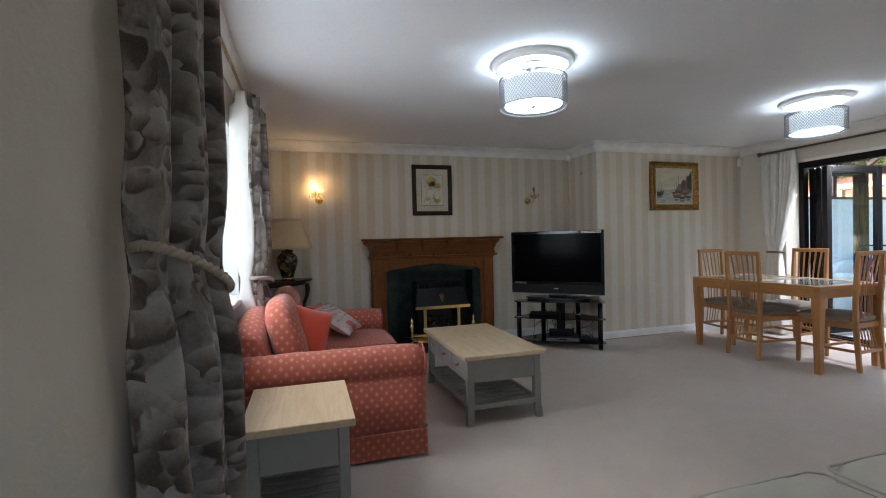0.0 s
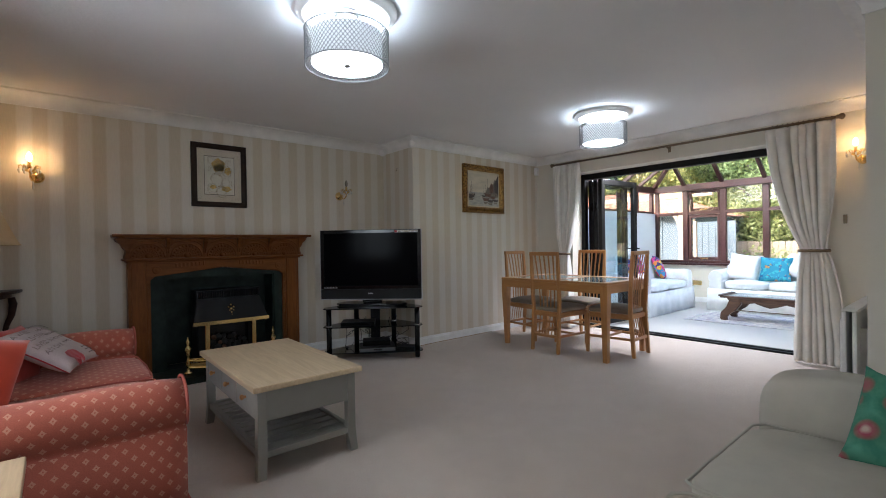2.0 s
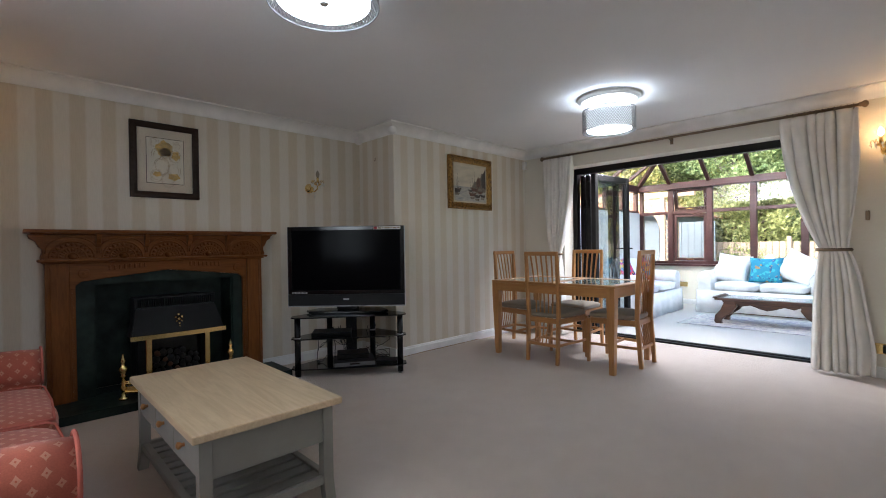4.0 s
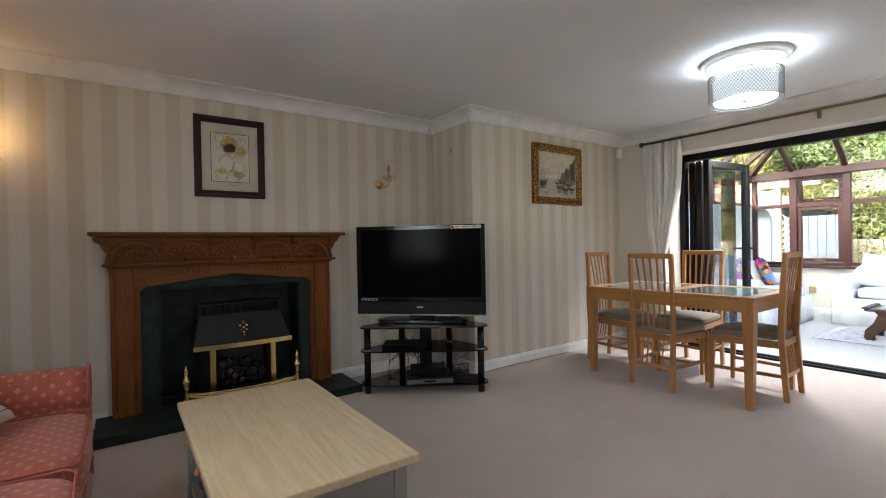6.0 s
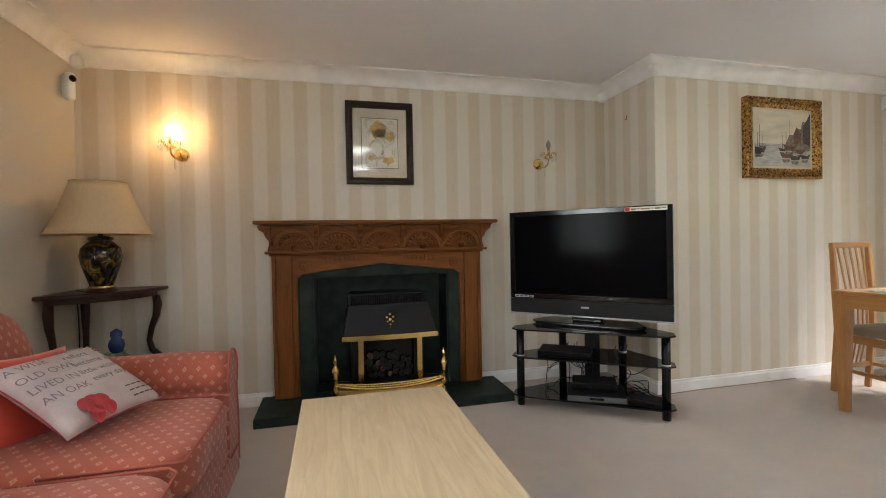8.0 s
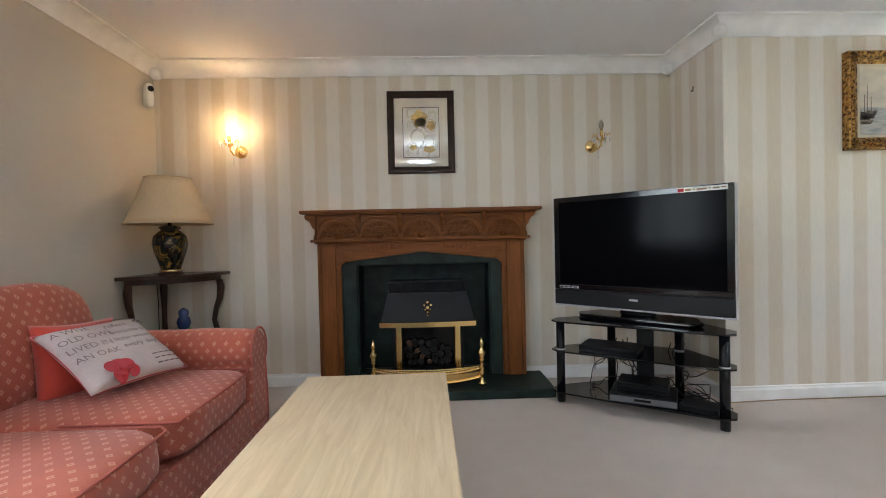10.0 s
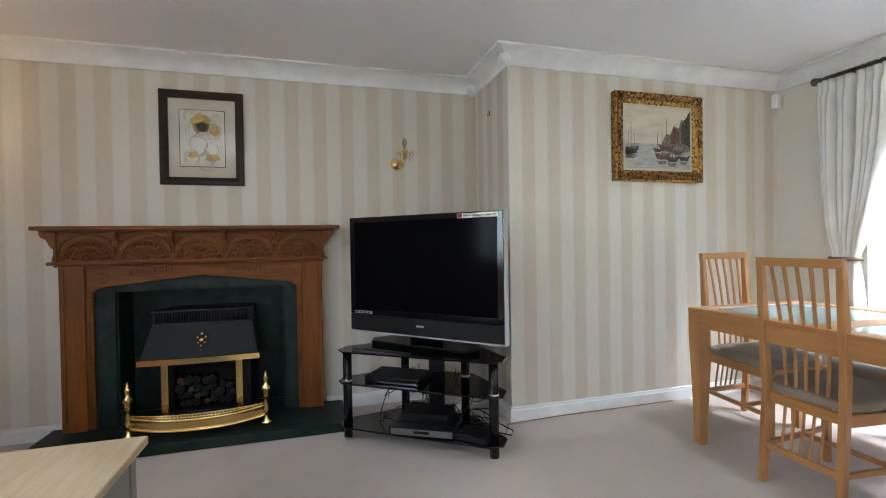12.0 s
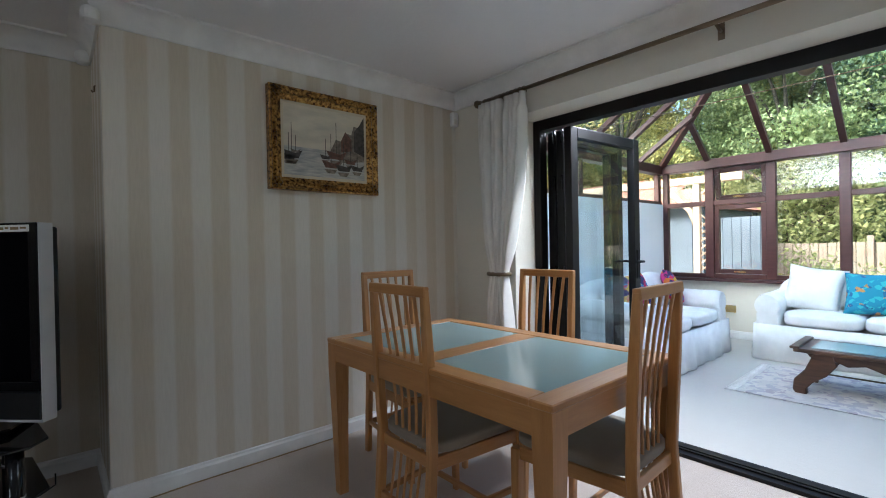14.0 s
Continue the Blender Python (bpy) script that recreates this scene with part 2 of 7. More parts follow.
SURROUNDZ = wood("fire_surround_oak_z", (0.12, 0.038, 0.009), (0.24, 0.082, 0.020), 0.38, 'z')
BEECH = wood("beech_x", (0.38, 0.165, 0.050), (0.51, 0.25, 0.085), 0.33, 'x')
BEECHY = wood("beech_y", (0.38, 0.165, 0.050), (0.51, 0.25, 0.085), 0.33, 'y')
BEECHZ = wood("beech_z", (0.38, 0.165, 0.050), (0.51, 0.25, 0.085), 0.33, 'z')
MAHOG = wood("dark_mahogany", (0.022, 0.009, 0.006), (0.06, 0.024, 0.014), 0.3, 'x')
SLATE = plain("green_slate", (0.012, 0.023, 0.019), 0.5, vary=0.6, scale=9, bump=0.12, fine=40)
BLACK = plain("black_enamel", (0.009, 0.009, 0.010), 0.5, bump=0.05)
BLACKGLOSS = plain("black_gloss", (0.006, 0.006, 0.007), 0.12, bump=0.0)
SCREEN = plain("screen_glass", (0.003, 0.003, 0.004), 0.13, bump=0.0)
SILVER = plain("silver_plastic", (0.45, 0.45, 0.47), 0.35, bump=0.0)
for _m, _s in ((SCREEN, 0.03), (BLACK, 0.25), (BLACKGLOSS, 0.35), (SLATE, 0.35)):
    _m.node_tree.nodes["Principled BSDF"].inputs["Specular IOR Level"].default_value = _s
BRASS = metal("polished_brass", (0.86, 0.62, 0.26), 0.2)
CHROME = metal("brushed_steel", (0.62, 0.61, 0.60), 0.28)
LATTICE = plain("satin_nickel_lattice", (0.27, 0.275, 0.28), 0.4, bump=0)
BRONZE = metal("antique_bronze", (0.20, 0.15, 0.10), 0.4)
SALMON = dotted("salmon_dotted_cloth", (0.40, 0.092, 0.052), (0.66, 0.36, 0.25), 0.056)
PIPING = plain("salmon_piping", (0.42, 0.10, 0.07), 0.85)
ORANGE = plain("orange_cloth", (0.60, 0.068, 0.025), 0.8, sheen=0.3)
SCARLET = plain("scarlet_cloth", (0.50, 0.045, 0.022), 0.8, sheen=0.3)
RED = plain("crimson_cloth", (0.42, 0.02, 0.03), 0.8, sheen=0.3)
TAUPE = plain("taupe_seat_cloth", (0.26, 0.21, 0.155), 0.9, sheen=0.2)
CREAMCLOTH = plain("ivory_upholstery", (0.50, 0.47, 0.40), 0.75, bump=0.2, fine=200)
WHITECLOTH = plain("white_cotton_cover", (0.79, 0.785, 0.77), 0.9, bump=0.3, fine=200)
LINEN = plain("ivory_linen", (0.74, 0.71, 0.655), 0.9, bump=0.3, fine=220)
ROPE = plain("cream_rope", (0.40, 0.335, 0.255), 0.9, bump=0.4, fine=150)
BLOSSOM = blossom()
BLACKALU = plain("dark_brown_aluminium", (0.007, 0.006, 0.006), 0.45, bump=0.05)
ROSEWOOD = wood("rosewood_upvc", (0.045, 0.013, 0.011), (0.065, 0.020, 0.017), 0.35, 'y')
PANE = glass("clear_glass", (0.97, 1.0, 1.0), 0.0, 0.4)
DOORPANE = glass("door_glass", (0.92, 0.98, 1.0), 0.0, 2.0)
ROOFPANE = glass("roof_glass", (0.70, 0.93, 1.0), 0.0, 0.6)
for satin, level in ((SURROUND, 0.18), (SURROUNDZ, 0.18), (SLATE, 0.25), (BLACKALU, 0.2), (MAHOG, 0.3)):
    satin.node_tree.nodes["Principled BSDF"].inputs["Specular IOR Level"].default_value = level
TABLEGLASS = Mat("frosted_table_glass", (0.30, 0.40, 0.39), 0.06).m


# ================= mesh helpers =================
def box(bm, x0, x1, y0, y1, z0, z1, bevel=0.0, seg=1):
    r = bmesh.ops.create_cube(bm, size=1.0)
    vs = r["verts"]
    for v in vs:
        v.co = Vector((x0 if v.co.x < 0 else x1, y0 if v.co.y < 0 else y1, z0 if v.co.z < 0 else z1))
    if bevel:
        es = list({e for v in vs for e in v.link_edges})
        bmesh.ops.bevel(bm, geom=es, offset=bevel, segments=seg, affect='EDGES', profile=0.5)
    return bm


def boxes(*rows, bevel=0.0, seg=1):
    bm = bmesh.new()
    for r in rows:
        box(bm, *r, bevel=bevel, seg=seg)
    return bm


def lathe(profile, n=32, at=(0, 0, 0), bm=None, caps=True):
    """Turn rows of (radius, height) round the upright axis."""
    bm = bm or bmesh.new()
    rings = []
    for r, z in profile:
        rings.append([bm.verts.new((at[0] + r * math.cos(2 * math.pi * k / n), at[1] + r * math.sin(2 * math.pi * k / n), at[2] + z)) for k in range(n)])
    for a, b in zip(rings, rings[1:]):
        for k in range(n):
            bm.faces.new((a[k], a[(k + 1) % n], b[(k + 1) % n], b[k]))
    if caps:
        bm.faces.new(rings[0][::-1]), bm.faces.new(rings[-1])
    for f in bm.faces:
        f.smooth = True
    return bm


def tube(points, r, n=8, bm=None, closed=False):
    """A round bar along a run of points; r is one radius or one for each point."""
    bm = bm or bmesh.new()
    pts = [Vector(p) for p in points]
    rs = r if isinstance(r, (list, tuple)) else [r] * len(pts)
    rings, side = [], None
    for i, p in enumerate(pts):
        a = pts[i - 1] if (i or closed) else p
        b = pts[(i + 1) % len(pts)] if (i + 1 < len(pts) or closed) else p
        d = (b - a).normalized()
        if side is None:
            side = d.cross(Vector((0, 0, 1)) if abs(d.z) < 0.9 else Vector((1, 0, 0))).normalized()
        side = (side - d * side.dot(d)).normalized()
        up = d.cross(side)
        rings.append([bm.verts.new(p + rs[i] * (math.cos(2 * math.pi * k / n) * side + math.sin(2 * math.pi * k / n) * up)) for k in range(n)])
    pairs = list(zip(rings, rings[1:])) + ([(rings[-1], rings[0])] if closed else [])
    for a, b in pairs:
        for k in range(n):
            f = bm.faces.new((a[k], a[(k + 1) % n], b[(k + 1) % n], b[k]))
            f.smooth = True
    if not closed:
        bm.faces.new(rings[0][::-1]), bm.faces.new(rings[-1])
    return bm


def prism(poly, lo, hi, axis='z', bm=None, bevel=0.0):
    """A flat outline pushed out along an axis. x: (y, z) points; y: (x, z) points; z: (x, y) points."""
    bm = bm or bmesh.new()
    place = {'z': lambda a, b, h: (a, b, h), 'y': lambda a, b, h: (a, h, b), 'x': lambda a, b, h: (h, a, b)}[axis]
    lo_v = [bm.verts.new(place(a, b, lo)) for a, b in poly]
    hi_v = [bm.verts.new(place(a, b, hi)) for a, b in poly]
    fs = [bm.faces.new(lo_v), bm.faces.new(hi_v[::-1])]
    for k in range(len(poly)):
        fs.append(bm.faces.new((lo_v[k], hi_v[k], hi_v[(k + 1) % len(poly)], lo_v[(k + 1) % len(poly)])))
    bmesh.ops.recalc_face_normals(bm, faces=fs)
    if bevel:
        bmesh.ops.bevel(bm, geom=list({e for f in fs for e in f.edges}), offset=bevel, segments=1, affect='EDGES')
    return bm


def sweep(profile, path, closed=False, bm=None):
    """Carry an outline (out from the wall, up) round a plan path, mitred at its corners. Out is to the right of the way."""
    bm = bm or bmesh.new()
    P = [Vector((x, y)) for x, y in path]
    rings = []
    for i, p in enumerate(P):
        a = (p - P[i - 1]).normalized() if (i or closed) else None
        b = (P[(i + 1) % len(P)] - p).normalized() if (i + 1 < len(P) or closed) else None
        a, b = a or b, b or a
        na, nb = Vector((a.y, -a.x)), Vector((b.y, -b.x))
        mitre = (na + nb) / max(0.2, 1 + na.dot(nb))
        rings.append([bm.verts.new((p.x + mitre.x * o, p.y + mitre.y * o, z)) for o, z in profile])
    pairs = list(zip(rings, rings[1:])) + ([(rings[-1], rings[0])] if closed else [])
    for a, b in pairs:
        for k in range(len(profile)):
            k2 = (k + 1) % len(profile)
            bm.faces.new((a[k], a[k2], b[k2], b[k]))
    if not closed:
        bm.faces.new(rings[0]), bm.faces.new(rings[-1][::-1])
    bmesh.ops.recalc_face_normals(bm, faces=bm.faces)
    return bm


def pad(sx, sy, sz, n=14, power=4.0, puff=0.35, seed=0, rough=0.004):
    """A soft cushion: a rounded block with swollen faces and slight unevenness. Sizes are full widths, centred."""
    bm = bmesh.new()
    bmesh.ops.create_cube(bm, size=2.0)
    bmesh.ops.subdivide_edges(bm, edges=bm.edges, cuts=n, use_grid_fill=True)
    for v in bm.verts:
        x, y, z = v.co
        m = max(abs(x), abs(y), abs(z))
        k = (abs(x) ** power + abs(y) ** power + abs(z) ** power) ** (1 / power)
        x, y, z = x * m / k, y * m / k, z * m / k
        z *= 1 - puff + puff * math.cos(x * 1.25) * math.cos(y * 1.25) * 1.25
        v.co = Vector((x * sx / 2, y * sy / 2, z * sz / 2))
        q = v.co * 7 + Vector((seed * 3.1, seed * 1.7, 0))
        v.co += v.co.normalized() * noise.noise(q) * rough * 3
    for f in bm.faces:
        f.smooth = True
    return bm


def pillow(w, h, t, n=18, seed=0, pinch=0.09):
    """A scatter cushion standing in its own x, z plane with pointed corners, thickest in the middle."""
    bm = bmesh.new()
    def lift(u, v):
        return t / 2 * max(0.0, (1 - u ** 4) * (1 - v ** 4)) ** 0.55
    def spot(u, v, s):
        fx = 1 - pinch * (1 - abs(v) ** 2) * abs(u) ** 3
        fz = 1 - pinch * (1 - abs(u) ** 2) * abs(v) ** 3
        x, z = u * w / 2 * fx, v * h / 2 * fz
        k = noise.noise(Vector((x * 8 + seed, z * 8, s))) * 0.008 * (1 - max(abs(u), abs(v)))
        return Vector((x, s * lift(u, v) + k, z))
    for s in (-1, 1):
        g = [[bm.verts.new(spot(-1 + 2 * i / n, -1 + 2 * j / n, s)) for i in range(n + 1)] for j in range(n + 1)]
        for j in range(n):
            for i in range(n):
                q = (g[j][i], g[j][i + 1], g[j + 1][i + 1], g[j + 1][i])
                bm.faces.new(q if s < 0 else q[::-1]).smooth = True
    bmesh.ops.remove_doubles(bm, verts=bm.verts, dist=0.0008)
    return bm


def moved(bm, m):
    bmesh.ops.transform(bm, matrix=m, verts=bm.verts)
    return bm


def add(bm, other):
    """Joins other into bm."""
    me = bpy.data.meshes.new("tmp")
    other.to_mesh(me)
    other.free()
    bm.from_mesh(me)
    bpy.data.meshes.remove(me)
    return bm


def box_uv(bm):
    """Lays cloth patterns on in metres, from the side that each face looks to."""
    lay = bm.loops.layers.uv.verify()
    for f in bm.faces:
        n = f.normal
        a = max(range(3), key=lambda i: abs(n[i]))
        i, j = [(1, 2), (0, 2), (0, 1)][a]
        for lp in f.loops:
            lp[lay].uv = (lp.vert.co[i], lp.vert.co[j])


def mesh_ob(name, bm, mat, uv=False):
    bm.normal_update()
    if uv:
        box_uv(bm)
    me = bpy.data.meshes.new(name)
    bm.to_mesh(me)
    bm.free()
    for m in (mat if isinstance(mat, (list, tuple)) else (mat,)):
        me.materials.append(m)
    return new(name, me)


def part(name, bm, mat, parent, label="", uv=False):
    ob = mesh_ob(name, bm, mat, uv)
    ob.parent = parent
    if label:
        ob["label"] = label
    return ob


def thing(name, label, category, group="", at=(0, 0, 0), turn=0.0, kind=""):
    """The Empty at a thing's base. Parts are built in its own coordinates."""
    ob = new(name)
    ob.empty_display_size = 0.05
    ob.matrix_basis = pose(*at, 0, 0, turn)
    return tagged(ob, label, category, group, kind)


def structure(name, bm, mat, label, category, uv=False):
    return tagged(mesh_ob(name, bm, mat, uv), label, category, kind="structure")


def arc(cx, cy, r, a0, a1, n):
    return [(cx + r * math.cos(radians(a0 + (a1 - a0) * k / n)), cy + r * math.sin(radians(a0 + (a1 - a0) * k / n))) for k in range(n + 1)]
def sheet_pane(xa, xb, y, za, zb):
    bm = bmesh.new()
    bm.faces.new([bm.verts.new(p) for p in ((xa, y, za), (xb, y, za), (xb, y, zb), (xa, y, zb))])
    return bm



# ================= the room =================
T = 0.12
structure("floor", boxes((XL - 0.4, 6.02, YS - 0.1, YA + 0.4, -0.1, 0.0)), CARPET, "beige cut-pile carpet over the whole living room", "carpet")
structure("ceiling", boxes((XL - 0.4, 6.14, YS - 0.1, YA + 0.4, H, H + 0.12)), CEIL, "white textured plaster ceiling", "ceiling")
# fireplace wall with the recess of the fire
NX0, NX1, NZ1 = 1.175, 2.155, 0.895
structure("wall_north", boxes((XL - 0.35, NX0, YA, YA + 0.34, 0, H), (NX1, XB, YA, YA + 0.34, 0, H), (NX0, NX1, YA, YA + 0.34, NZ1, H), (NX0, NX1, YA + 0.2, YA + 0.34, 0, NZ1)), STRIPE_X, "chimney wall in tan and cream striped wallpaper", "wall")
structure("wall_step", boxes((XB, XB + 0.14, YB + 0.002, YA + 0.34, 0, H)), STRIPE_Y, "short return wall in striped wallpaper", "wall")
structure("wall_dining", boxes((XB + 0.001, 6.14, YB, YB + 0.14, 0, H)), STRIPE_X, "dining wall in tan and cream striped wallpaper", "wall")
structure("wall_west", boxes((XL - 0.35, XL, YS, WIN_Y0, 0, H), (XL - 0.35, XL, WIN_Y1, YA, 0, H), (XL - 0.35, XL, WIN_Y0, WIN_Y1, 0, WIN_Z0 - 0.03), (XL - 0.35, XL, WIN_Y0, WIN_Y1, WIN_Z1, H)), BEIGE, "beige painted window wall", "wall")
structure("wall_east", boxes((XR, 6.14, DOOR_Y1, YB, 0, H), (XR, 6.14, YN - 0.2, DOOR_Y0, 0, H), (XR, 6.14, DOOR_Y0, DOOR_Y1, DOOR_Z, H)), CREAM, "cream painted wall round the folding doors", "wall")
structure("wall_south_dining", boxes((XN, XR, YN - 0.12, YN, 0, H)), CREAM, "cream painted wall at the dining end", "wall")
structure("wall_nib", boxes((XN, XN + 0.12, YS, YN - 0.12, 0, H)), BEIGE, "beige painted wall behind the ivory sofa", "wall")
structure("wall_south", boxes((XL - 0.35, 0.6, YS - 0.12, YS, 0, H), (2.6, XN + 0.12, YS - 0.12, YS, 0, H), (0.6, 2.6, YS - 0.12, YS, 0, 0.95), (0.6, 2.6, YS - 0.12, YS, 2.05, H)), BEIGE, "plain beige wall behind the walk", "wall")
# cornice
room = [(XL, YS), (XL, YA), (XB, YA), (XB, YB), (XR, YB), (XR, YN), (XN, YN), (XN, YS)]
cv = [(0.0, H), (0.105, H), (0.105, H - 0.012)] + [(0.012 + 0.088 * (1 - math.sin(radians(a))), H - 0.012 - 0.08 * (1 - math.cos(radians(a)))) for a in range(10, 91, 10)] + [(0.012, H - 0.105), (0.0, H - 0.105)]
structure("cornice", sweep(cv, room, True), COVE, "white plaster coved cornice", "cornice")
cb = bmesh.new()
for (cx, cy, dx, dy) in ((XB, YA, -1, -1), (XL, YA, 1, -1), (XB, YB, -1, -1)):
    s = 0.075
    box(cb, min(cx, cx + dx * s), max(cx, cx + dx * s), min(cy, cy + dy * s), max(cy, cy + dy * s), H - 0.125, H - 0.045, bevel=0.03, seg=3)
structure("cornice_corner", cb, COVE, "moulded plaster corner blocks of the cornice", "cornice")
# skirting
sk = [(0.0, 0.0), (0.016, 0.0), (0.016, 0.068), (0.010, 0.078), (0.009, 0.088), (0.0, 0.092)]
skb = bmesh.new()
for run in ([(XN, YS), (XL, YS), (XL, YA), (0.88, YA)], [(2.42, YA), (XB, YA), (XB, YB), (XR, YB), (XR, DOOR_Y1)], [(XR, DOOR_Y0), (XR, YN), (XN, YN), (XN, YS)]):
    sweep(sk, run, False, skb)
structure("baseboard", skb, WHITE, "white gloss skirting board", "skirting")

# window of the west wall
wt = thing("window_1", "brown-framed window with a deep white sill", "window", at=(XL, 0, 0), kind="structure")
part("window_sill", boxes((-0.33, 0.05, WIN_Y0 - 0.04, WIN_Y1 + 0.04, WIN_Z0 - 0.035, WIN_Z0), bevel=0.008, seg=2), WHITE, wt, "white painted sill board")
part("reveal", boxes((-0.33, -0.002, WIN_Y1 - 0.012, WIN_Y1 - 0.001, WIN_Z0, WIN_Z1), (-0.33, -0.002, WIN_Y0 + 0.001, WIN_Y0 + 0.012, WIN_Z0, WIN_Z1), (-0.33, -0.002, WIN_Y0 + 0.012, WIN_Y1 - 0.012, WIN_Z1 - 0.012, WIN_Z1 - 0.001)), WHITE, wt, "white plastered reveal")
fr = bmesh.new()
ys = [WIN_Y0 + 0.012, 2.28, 2.97, WIN_Y1 - 0.012]
box(fr, -0.34, -0.28, ys[0], ys[-1], WIN_Z0, WIN_Z0 + 0.06)
box(fr, -0.34, -0.28, ys[0], ys[-1], WIN_Z1 - 0.072, WIN_Z1 - 0.012)
for y in ys:
    y0 = min(max(y - 0.03, ys[0]), ys[-1] - 0.06)
    box(fr, -0.338, -0.278, y0, y0 + 0.06, WIN_Z0 + 0.06, WIN_Z1 - 0.072)
part("window_frame", fr, ROSEWOOD, wt, "rosewood-brown frame")
for a, b in zip(ys, ys[1:]):
    p = part("pane", boxes((-0.316, -0.310, a + 0.02, b - 0.02, WIN_Z0 + 0.05, WIN_Z1 - 0.06)), PANE, wt)
    p.visible_shadow = False

# assumed window of the south wall, unseen, holding the added fill light
w3 = thing("window_3_assumed", "assumed brown-framed window in the south wall, out of view", "window", at=(0, YS, 0), kind="structure")
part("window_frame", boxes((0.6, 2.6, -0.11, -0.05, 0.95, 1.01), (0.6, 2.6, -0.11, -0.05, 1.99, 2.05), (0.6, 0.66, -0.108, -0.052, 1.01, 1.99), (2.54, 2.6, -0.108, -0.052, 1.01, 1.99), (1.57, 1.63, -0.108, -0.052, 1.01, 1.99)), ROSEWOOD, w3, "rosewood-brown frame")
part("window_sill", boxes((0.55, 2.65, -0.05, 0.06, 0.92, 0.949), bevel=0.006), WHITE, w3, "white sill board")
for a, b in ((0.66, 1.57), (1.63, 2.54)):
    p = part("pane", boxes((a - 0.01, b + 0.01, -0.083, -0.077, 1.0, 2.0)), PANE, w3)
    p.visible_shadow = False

# folding doors of the east wall
FX0, FX1 = 6.04, 6.12
dt = thing("door_1", "dark brown aluminium folding door, stacked open", "folding door", kind="structure")
part("door_frame", boxes((FX0, FX1, DOOR_Y0, DOOR_Y0 + 0.06, 0.02, DOOR_Z), (FX0, FX1, DOOR_Y1 - 0.06, DOOR_Y1, 0.02, DOOR_Z), (FX0, FX1, DOOR_Y0 + 0.06, DOOR_Y1 - 0.06, DOOR_Z - 0.075, DOOR_Z), bevel=0.003), BLACKALU, dt, "dark outer frame")
part("threshold", boxes((FX0 - 0.02, FX1 + 0.06, DOOR_Y0, DOOR_Y1, 0.0, 0.02), (FX0 + 0.025, FX0 + 0.04, DOOR_Y0, DOOR_Y1, 0.02, 0.03), (FX0 + 0.055, FX0 + 0.065, DOOR_Y0, DOOR_Y1, 0.02, 0.03), bevel=0.002), BLACKALU, dt, "dark floor track")


def leaf(y, x0, x1, handle, swing=0.0):
    lf = part("door_leaf", boxes((x0, x0 + 0.075, y - 0.03, y + 0.03, 0.035, 2.02), (x1 - 0.075, x1, y - 0.03, y + 0.03, 0.035, 2.02), (x0 + 0.075, x1 - 0.075, y - 0.03, y + 0.03, 0.035, 0.12), (x0 + 0.075, x1 - 0.075, y - 0.03, y + 0.03, 1.945, 2.02), bevel=0.004), BLACKALU, dt)
    g = part("pane", sheet_pane(x0 + 0.07, x1 - 0.07, y, 0.11, 1.95), DOORPANE, lf)
    g.visible_shadow = False
    if handle:
        hb = bmesh.new()
        for s in (-1, 1):
            box(hb, x1 - 0.056, x1 - 0.026, y + s * 0.031, y + s * 0.038, 0.93, 1.15, bevel=0.003)
            tube([(x1 - 0.04, y + s * 0.036, 1.06), (x1 - 0.04, y + s * 0.085, 1.06), (x1 - 0.055, y + s * 0.09, 1.06), (x1 - 0.16, y + s * 0.09, 1.06)], 0.009, 8, hb)
        part("handle", hb, BLACKALU, lf, "lever handle")
    if swing:
        lf.matrix_basis = Matrix.Translation((x0, y, 0)) @ Matrix.Rotation(radians(swing), 4, 'Z') @ Matrix.Translation((-x0, -y, 0))


leaf(4.005, 6.075, 6.92, True, -4.8)
for y in (4.105, 4.18):
    leaf(y, 6.13, 6.97, False)
hg = bmesh.new()
for z in (0.35, 1.0, 1.65, 1.98):
    for y in (4.09, 4.155):
        tube([(6.135, y, z - 0.05), (6.135, y, z + 0.05)], 0.012, 8, hg)
part("hinge", hg, BLACKGLOSS, dt, "black hinges of the stacked leaves")


